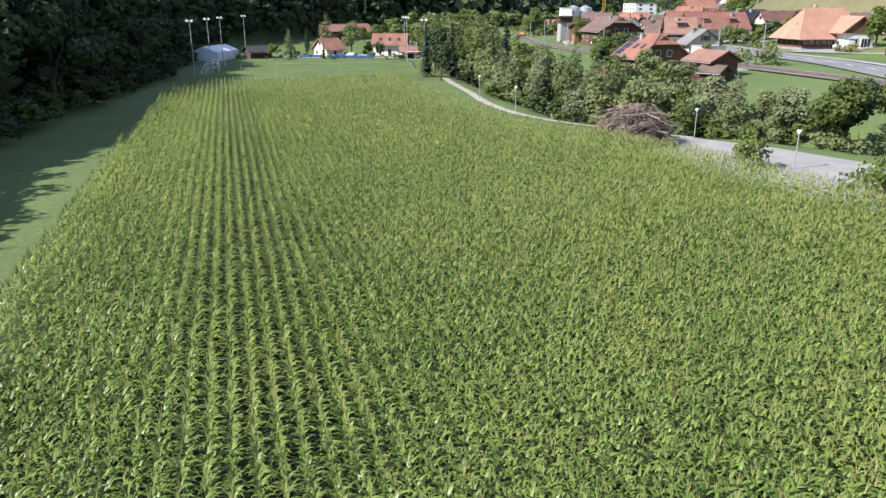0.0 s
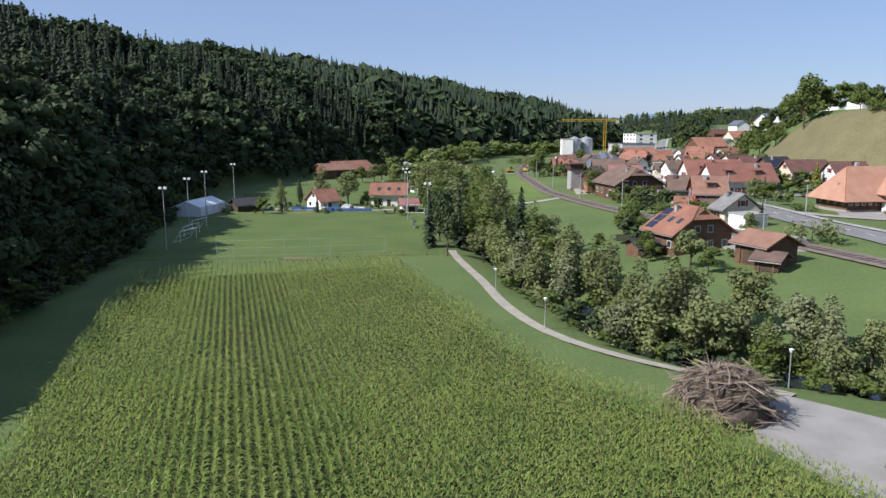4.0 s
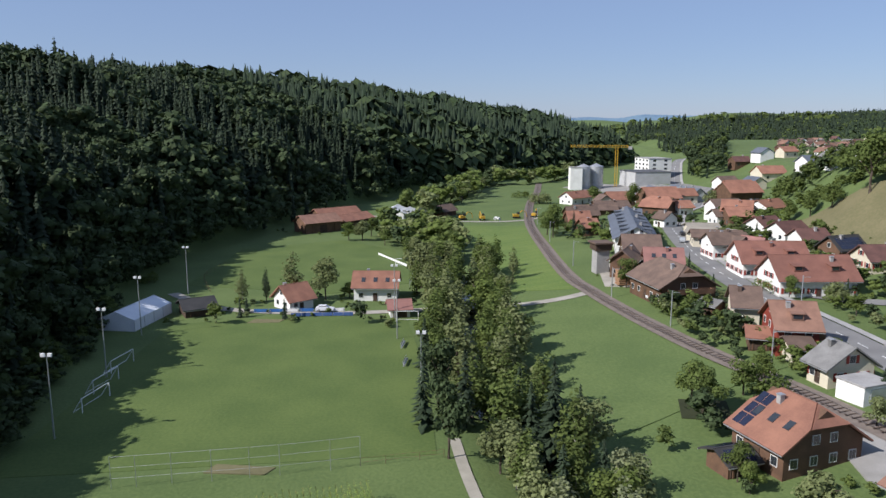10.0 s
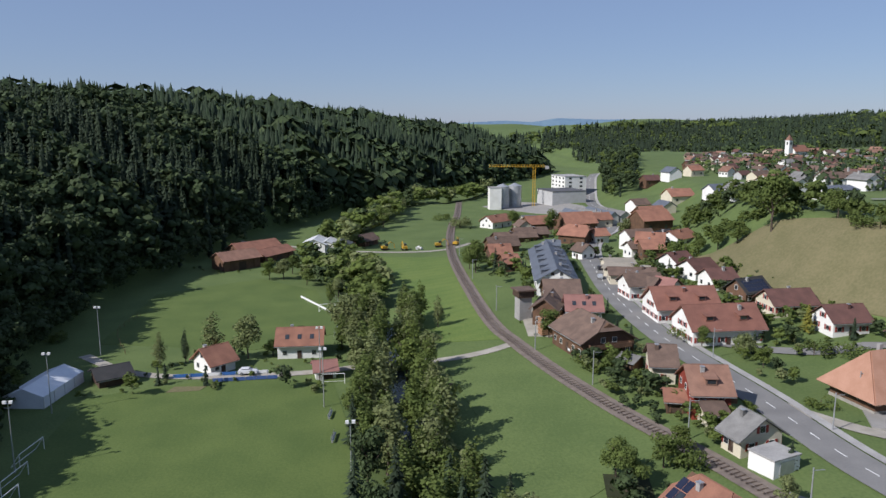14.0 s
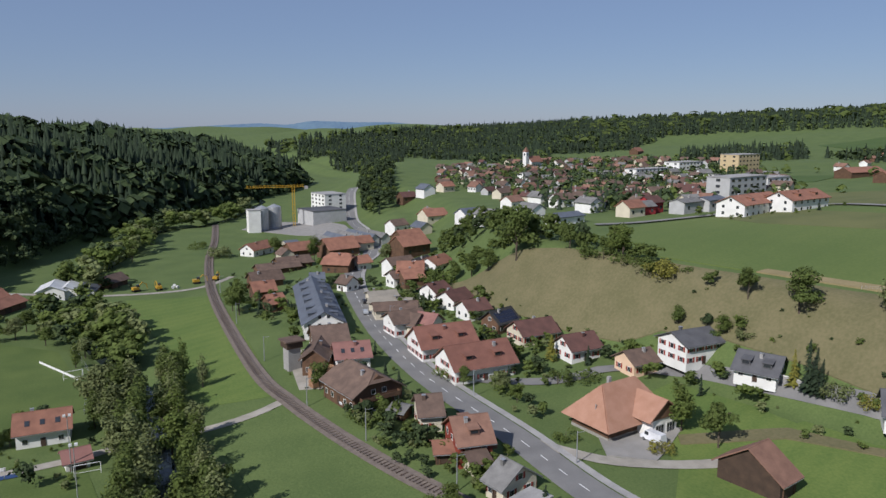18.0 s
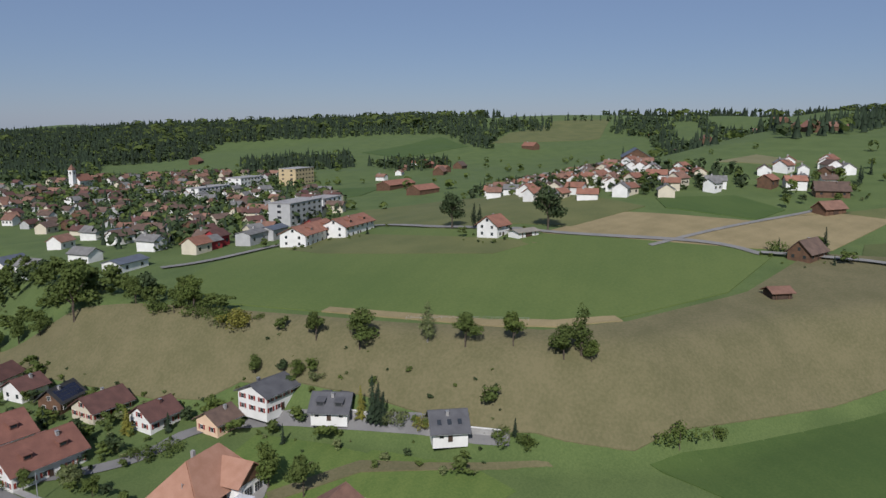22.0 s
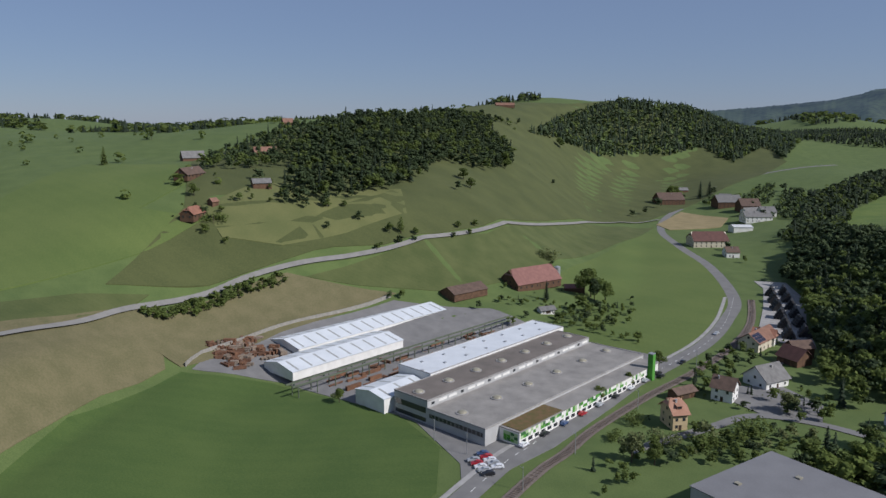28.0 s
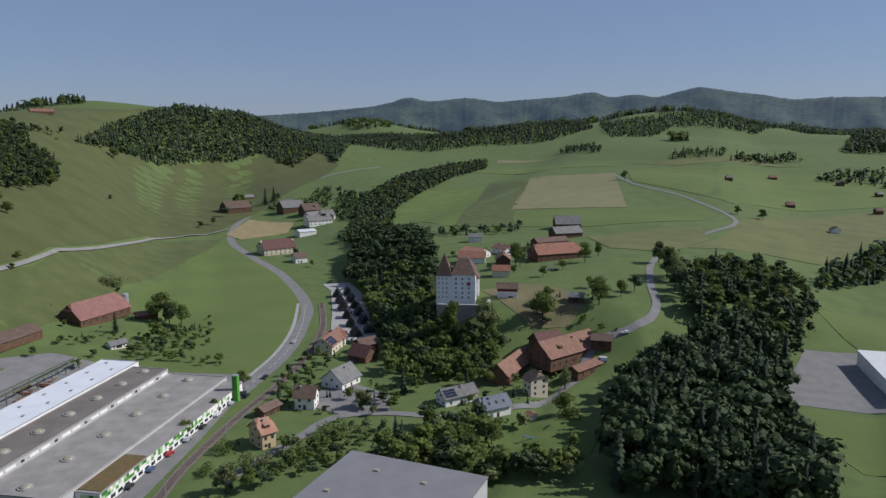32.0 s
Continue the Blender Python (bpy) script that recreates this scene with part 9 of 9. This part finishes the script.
wood("farmland_wood", [(314, 1388), (421, 1681), (708, 1897), (1025, 2038), (1232, 1933), (1350, 1734), (1409, 1492), (1068, 1147), (1032, 1264), (802, 1058), (703, 1132), (514, 1059), (538, 1319), (382, 1271)], 11.7, 15.1, 104, .35, "dark forest on the valley side beyond the village", TINY)
wood("farmland_wood", [(1060, 428), (516, 185), (498, 178), (1006, 402)], 9.36, 11.8, 105, .5, "trees along the hillside farms", TINY)
wood("tree_belt", [(756, 665), (861, 600), (687, 487), (633, 525)], 11, 12, 106, .6, "trees along the stream on the farmland", TINY)
wood("hill_wood", [(424, -116), (412, -141), (431, -196), (484, -271), (535, -332), (532, -383), (566, -443), (644, -514), (718, -543), (774, -593), (809, -689), (753, -483), (693, -386), (661, -284), (583, -218), (519, -182)], 7.6, 15, 107, .9, "dense leafy wood on the hillside above the factory", LOWS, (5, 5, 5, 1))
wood("hill_wood", [(502, -93), (496, -121), (501, -173), (544, -195), (600, -235), (640, -262), (664, -240), (555, -122)], 7.5, 11, 108, .85, "leafy trees round the hillside farms", LOWS, (5, 5, 1))
wood("farmland_wood", [(785, -677), (839, -848), (866, -1003), (850, -1080), (839, -1190), (762, -1174), (782, -1318), (713, -1265), (800, -1500), (960, -1400), (975, -1290), (985, -1130), (965, -1000), (905, -860), (850, -780)], 7, 15, 109, .6, "leafy woods over the valley slopes", TINY)
wood("farmland_wood", [(1014, -1420), (1250, -1900), (1000, -1900), (800, -1520)], 10, 15, 140, .5, "dark wood on the far valley slope", TINY)
wood("farmland_wood", [(1223, -2245), (897, -2079), (644, -2095), (355, -2105), (291, -1902), (375, -1668), (531, -1622), (603, -1507), (711, -1494), (808, -1514)], 10.9, 14.3, 110, .5, "wooded hills at the valley's end", TINY)
wood("farmland_wood", [(292, -2008), (240, -2080), (16, -2234), (-312, -3330), (-585, -2938), (-585, -2938), (-237, -1830), (-196, -2201), (-106, -1861), (11, -1954), (96, -1991), (129, -1674), (216, -1665)], 12.5, 14.3, 111, .5, "wooded hills beyond the plain", TINY)
wood("farmland_wood", [(-217, -1353), (-271, -1603), (-568, -2850), (-284, -1357)], 9.36, 14.3, 112, .6, "wooded hill beside the plain", TINY)
wood("farmland_wood", [(473, -888), (367, -651), (345, -577), (297, -530), (240, -477), (328, -665), (381, -801), (397, -922), (408, -1105), (398, -1281), (437, -1405), (498, -1295), (481, -1033)], 7, 12.6, 113, .85, "dark leafy wood along the gorge", TINY)
wood("tree_belt", [(234, -509), (152, -554), (162, -581), (246, -543)], 9, 8, 114, .9, "orchard trees behind the castle", TINY)
wood("tree_belt", [(293, -1456), (188, -1366), (213, -1464), (296, -1536)], 11, 12, 115, .7, "trees round the farms of the plain", TINY)
wood("tree_belt", [(64, -1207), (-32, -1204), (-24, -1269), (58, -1262)], 11, 12, 116, .7, "trees round the farms of the plain", TINY)
wood("tree_belt", [(-32, -1174), (-144, -1236), (-141, -1302), (-42, -1238)], 11, 12, 117, .7, "trees round the farms of the plain", TINY)
wood("tree_belt", [(-142, -1070), (-225, -1032), (-248, -1160), (-172, -1137)], 12, 12, 118, .7, "trees round the farms of the plain", TINY)
wood("tree_belt", [(575, -794), (487, -813), (568, -979), (587, -958), (548, -864), (596, -841)], 8, 8, 119, .9, "trees along the road bend", TINY)
wood("tree_belt", [(429, -713), (387, -714), (507, -938), (525, -917)], 7, 10, 120, .9, "leafy trees along the stream", TINY)
wood("tree_belt", [(-85, -501), (-144, -606), (-122, -490), (-72, -426)], 7, 12, 121, .85, "trees on the slope beside the lane", TINY)
wood("farmland_wood", [(470, 1640), (526, 1597), (524, 1395), (400, 1060), (330, 1010), (330, 1200)], 9, 13.4, 122, .4, "dark forest along the narrowing valley", TINY)
wood("farmland_wood", [(184, -340), (152, -318), (131, -289), (105, -278), (88, -274), (99, -259), (112, -237), (117, -208), (147, -250)], 6, 14, 123, .95, "leafy thicket on the slope below the castle")
wood("farmland_wood", [(230, -443), (172, -379), (142, -312), (153, -294), (176, -305), (213, -366), (247, -428)], 6, 16, 124, .95, "dense dark trees on the castle's gorge side")
wood("tree_belt", [(408, 312), (511, 331), (402, 193), (387, 171), (358, 169), (334, 212)], 13, 9, 125, .7, "garden trees round the eastern houses")
wood("tree_belt", [(371, 125), (446, 119), (490, 80), (439, 79), (398, 93), (370, 115)], 12, 9, 126, .7, "garden trees round the eastern farms")
wood("tree_belt", [(448, 712), (426, 540), (273, 367), (207, 347), (198, 383), (300, 556)], 10, 9, 127, .7, "garden trees at the village edge", TINY)
wood("tree_belt", [(276, -226), (225, -229), (220, -220), (269, -216)], 5.5, 6, 128, .95, "row of round trees behind the factory")
wood("tree_belt", [(318, -201), (320, -216), (295, -260), (279, -292), (247, -240), (288, -223)], 8, 5, 129, .9, "garden trees round the red-roofed farmhouse")
wood("tree_belt", [(143, -86), (151, -116), (144, -129), (130, -102), (133, -88)], 7, 6, 130, .9, "garden trees between the railway and the stream")
wood("tree_belt", [(145, -204), (133, -223), (116, -204), (124, -183)], 6.5, 7, 131, .9, "garden trees behind the villas")
wood("tree_belt", [(105, -168), (98, -195), (76, -203), (65, -180), (76, -158), (96, -158)], 6, 10, 132, .85, "tall trees beside the grey hall")
wood("tree_belt", [(122, -280), (96, -289), (87, -277), (101, -252), (115, -236)], 6.5, 6, 133, .95, "thicket below the castle wall")
wood("tree_belt", [(83, -250), (66, -272), (51, -260), (66, -233)], 8, 7, 134, .9, "garden trees below the great farmhouse")
wood("tree_belt", [(190, -217), (193, -266), (169, -236), (160, -191), (164, -178)], 7, 7, 135, .9, "garden trees between the road and the villas")

# ---- hedges and shrubs round the houses ----
gx0, gy0, gh, gk = [], [], [], []
gr = random.Random(21)
LANES = [MAINROAD, VALLEYROAD, RAIL, RAIL2]
for x, y, turn, L, W, plain in HOUSES:
    d = math.hypot(x, y - 76)
    if d > 620 or (plain and (x > 200 or gr.random() < 0.6)):
        continue
    c, s = math.cos(radians(turn)), math.sin(radians(turn))
    for i in range(16 if d < 330 else 10):
        side = gr.randrange(4)
        u, v = gr.uniform(-0.5, 0.5), gr.uniform(1.5, 8.5)
        if side < 2:
            a, b = u * (L + 10), (W / 2 + v) * (1 if side else -1)
        else:
            a, b = (L / 2 + v) * (1 if side == 2 else -1), u * (W + 8)
        gx0.append(x + a * c - b * s)
        gy0.append(y + a * s + b * c)
        big = gr.random() < 0.16
        gh.append(gr.uniform(4, 6.5) if big else gr.uniform(0.9, 2.4))
        gk.append(gr.choice((1, 1, 2, 4, 5, 5) if not big else (1, 5, 2, 0)))
gx0, gy0, gh, gk = (np.array(q) for q in (gx0, gy0, gh, gk))
ok = np.ones(len(gx0), bool)
for lane in LANES:
    ok &= np.abs(line_side(gx0, gy0, lane)) > 6.0
for x, y, turn, L, W, plain in HOUSES:
    c, s = math.cos(radians(turn)), math.sin(radians(turn))
    a, b = (gx0 - x) * c + (gy0 - y) * s, -(gx0 - x) * s + (gy0 - y) * c
    ok &= (np.abs(a) > L / 2 + 0.2) | (np.abs(b) > W / 2 + 0.2)
ok &= ~inside(gx0, gy0, [(86, 186), (112, 186), (118, 220), (86, 222)])
scatter("garden_shrubs", gx0[ok], gy0[ok], gh[ok], gk[ok], FOREST, "mixed garden shrubs and hedges round the houses", "shrubs", spread=1.25)
# trees below and round the castle
for x, y, h, k in ((138, -300, 15, LEAF_DARK), (144, -290, 16, LEAF_DARK), (150, -280, 14, LEAF), (103, -282, 13, LEAF), (97, -276, 11, LEAF_LIGHT), (80, -302, 11, LEAF), (51, -329, 12, LEAF_DARK), (76, -305, 9, LEAF), (130, -268, 12, LEAF), (122, -262, 10, LEAF_LIGHT), (136, -262, 13, LEAF_DARK), (112, -262, 9, LEAF), (40, -338, 11, LEAF), (34, -352, 12, LEAF_DARK), (60, -352, 8, LEAF_LIGHT)):
    tree(x, y, h, "round", k, 1.05)
# trees round the farms behind the factory, on the hillside and by the bend of the road
HILL_TREES = ((286, -189, 6), (290, -204, 5), (284, -222, 5), (287, -246, 12), (284, -257, 6), (282, -271, 4), (304, -276, 10), (289, -296, 4), (311, -186, 6), (338, -152, 6), (340, -144, 5), (316, -208, 5), (319, -477, 7), (357, -512, 9),
                (456, -285, 9), (388, -242, 6), (383, -224, 5), (397, -136, 6), (393, -70, 5), (377, -177, 7), (378, -188, 5), (376, -160, 6), (401, -161, 7), (419, -68, 6), (431, -94, 6), (463, -121, 9), (364, -300, 4))
scatter("hill_trees", *zip(*HILL_TREES), [5 if k % 3 else 1 for k in range(len(HILL_TREES))], FOREST, "single broad leafy trees on the hillside meadow", "trees", spread=1.2)
VALLEY_TREES = ((572, -674, 11), (568, -645, 10), (599, -735, 15), (612, -806, 14), (599, -862, 14), (480, -765, 12), (434, -705, 13), (535, -935, 13), (492, -889, 14), (602, -542, 8), (563, -424, 12), (545, -360, 10),
                (186, -551, 9), (201, -541, 9), (170, -561, 9), (158, -574, 9), (227, -511, 10))
scatter("valley_trees", *zip(*VALLEY_TREES), [5] * len(VALLEY_TREES), FOREST, "dark leafy trees beside the valley farms", "trees", spread=1.2)
for x, y, h in ((51, -326, 14), (77, -314, 12), (115, -404, 15), (26, -437, 16), (12, -366, 13), (18, -392, 15), (103, -285, 15), (68, -445, 11), (132, -352, 9), (92, -372, 8), (84, -395, 7), (112, -376, 7)):
    tree(x, y, h, "round", LEAF_DARK if h > 12 else LEAF, 1.1, "leafy tree in the castle grounds")
thicket("stream_trees", [(146, -112), (138, -150), (118, -176), (110, -170), (128, -140), (136, -110)], 6.5, 46, 3, 8, "leafy trees and shrubs along the stream")
thicket("stream_trees", [(106, -146), (56, -150), (34, -160), (34, -170), (70, -162), (106, -160)], 5.0, 47, 6, 12, "leafy trees and shrubs beside the grey hall", clear=((60, -190, 10),))
# scrub along the forest's edge
fx0, fy0, fr0 = fill([(-70, -40), (-30, -40), (-30, 120), (-50, 250), (-90, 250)], 2.6, 48)
fw = line_side(fx0, fy0, WOODFOOT)
m = (fw > -1.0) & (fw < 7)
scatter("forest_scrub", fx0[m], fy0[m], fr0.uniform(1.8, 5.0, m.sum()), fr0.choice([1, 5, 5], m.sum()), FOREST, "dense scrub along the forest edge", "shrubs", spread=1.3)

# ---- the corn field ----
def corn_plant(seed, leaves, segs, tall=2.35):
    """Leaves bowing out of one stalk, with a tassel: points, triangles and materials."""
    rng = random.Random(seed)
    v, f, m = [], [], []
    for i in range(leaves):
        a = math.pi * i + rng.uniform(-0.7, 0.7)
        h = tall * (0.3 + 0.62 * i / max(leaves - 1, 1))
        L = rng.uniform(0.4, 0.62) * (1.0 if i < leaves - 2 else 0.75)
        up = rng.uniform(0.8, 1.25) + 0.4 * i / leaves
        c, s = math.cos(a), math.sin(a)
        wd = rng.uniform(0.045, 0.07)
        o = len(v)
        for k in range(segs + 1):
            t = k / segs
            r, z = L * t, h + L * (up * t - 1.05 * t * t)
            w = wd * (1 - t) ** 0.6 if k else wd * 0.7
            tw = 0.3 * t
            v += [(c * r - s * w, s * r + c * w, z + w * tw), (c * r + s * w, s * r - c * w, z - w * tw)]
        for k in range(segs):
            q = o + 2 * k
            f += [(q, q + 1, q + 3), (q, q + 3, q + 2)]
            m += [0, 0]
    o = len(v)
    for i in range(3):
        a = rng.uniform(0, 6.28)
        o = len(v)
        v += [(-0.02, 0, tall * 0.92), (0.02, 0, tall * 0.92), (math.cos(a) * 0.12, math.sin(a) * 0.12, tall * 1.13)]
        f.append((o, o + 1, o + 2))
        m.append(1)
    return np.array(v), np.array(f), np.array(m)


ROWS_TURN = 16.0   # the rows lean this far to the left of straight ahead


def plant_corn(name, keep, gap, stock, seed):
    rng = np.random.RandomState(seed)
    c, s = math.cos(radians(ROWS_TURN)), math.sin(radians(ROWS_TURN))
    rows = np.arange(-70, 90, 0.75)
    along = np.arange(-20, 190, gap)
    A, R = np.meshgrid(along, rows)
    A = A + rng.uniform(-0.4, 0.4, A.shape) * gap
    R = R + rng.normal(0, 0.035, R.shape)
    x, y = (R * c - A * s).ravel(), (R * s + A * c).ravel()
    ok = inside(x, y, CORN) & keep(x, y) & (rng.uniform(0, 1, x.size) < 0.97)
    x, y = x[ok], y[ok]
    z = height(x, y)
    n = len(x)
    which = rng.randint(len(stock), size=n)
    tone = rolls(x, y, 9) * 0.06
    sc = np.clip(1.0 + tone + rng.normal(0, 0.06, n), 0.75, 1.2)
    ang = rng.uniform(0, 6.28, n)
    V, F, M, base = [], [], [], 0
    for k, (v, f, m) in enumerate(stock):
        w = np.where(which == k)[0]
        ca, sa = np.cos(ang[w])[:, None], np.sin(ang[w])[:, None]
        px = x[w][:, None] + (v[:, 0] * ca - v[:, 1] * sa) * sc[w][:, None]
        py = y[w][:, None] + (v[:, 0] * sa + v[:, 1] * ca) * sc[w][:, None]
        pz = z[w][:, None] + v[:, 2] * sc[w][:, None]
        V.append(np.stack([px, py, pz], -1).reshape(-1, 3))
        F.append((f[None] + (np.arange(len(w)) * len(v))[:, None, None]).reshape(-1, 3) + base)
        M.append(np.tile(m, len(w)))
        base += len(w) * len(v)
    V, F, M = np.concatenate(V), np.concatenate(F), np.concatenate(M)
    me = bpy.data.meshes.new(name)
    me.vertices.add(len(V))
    me.vertices.foreach_set("co", V.ravel())
    me.loops.add(F.size)
    me.loops.foreach_set("vertex_index", F.ravel().astype(np.int32))
    me.polygons.add(len(F))
    me.polygons.foreach_set("loop_start", np.arange(len(F)) * 3)
    me.materials.append(CORNLEAF)
    me.materials.append(TASSEL)
    me.polygons.foreach_set("material_index", M.astype(np.int32))
    me.update()
    return tagged(new(name, me), "tall green corn plants standing in straight rows", "corn", kind="stuff")


plant_corn("corn_plants", lambda x, y: y < 55, 0.21, [corn_plant(s, 7, 3) for s in range(6)], 1)
plant_corn("corn_plants", lambda x, y: (y >= 55) & (y < 95), 0.25, [corn_plant(s + 20, 6, 2) for s in range(5)], 2)
plant_corn("corn_plants", lambda x, y: y >= 95, 0.31, [corn_plant(s + 40, 5, 2) for s in range(4)], 3)
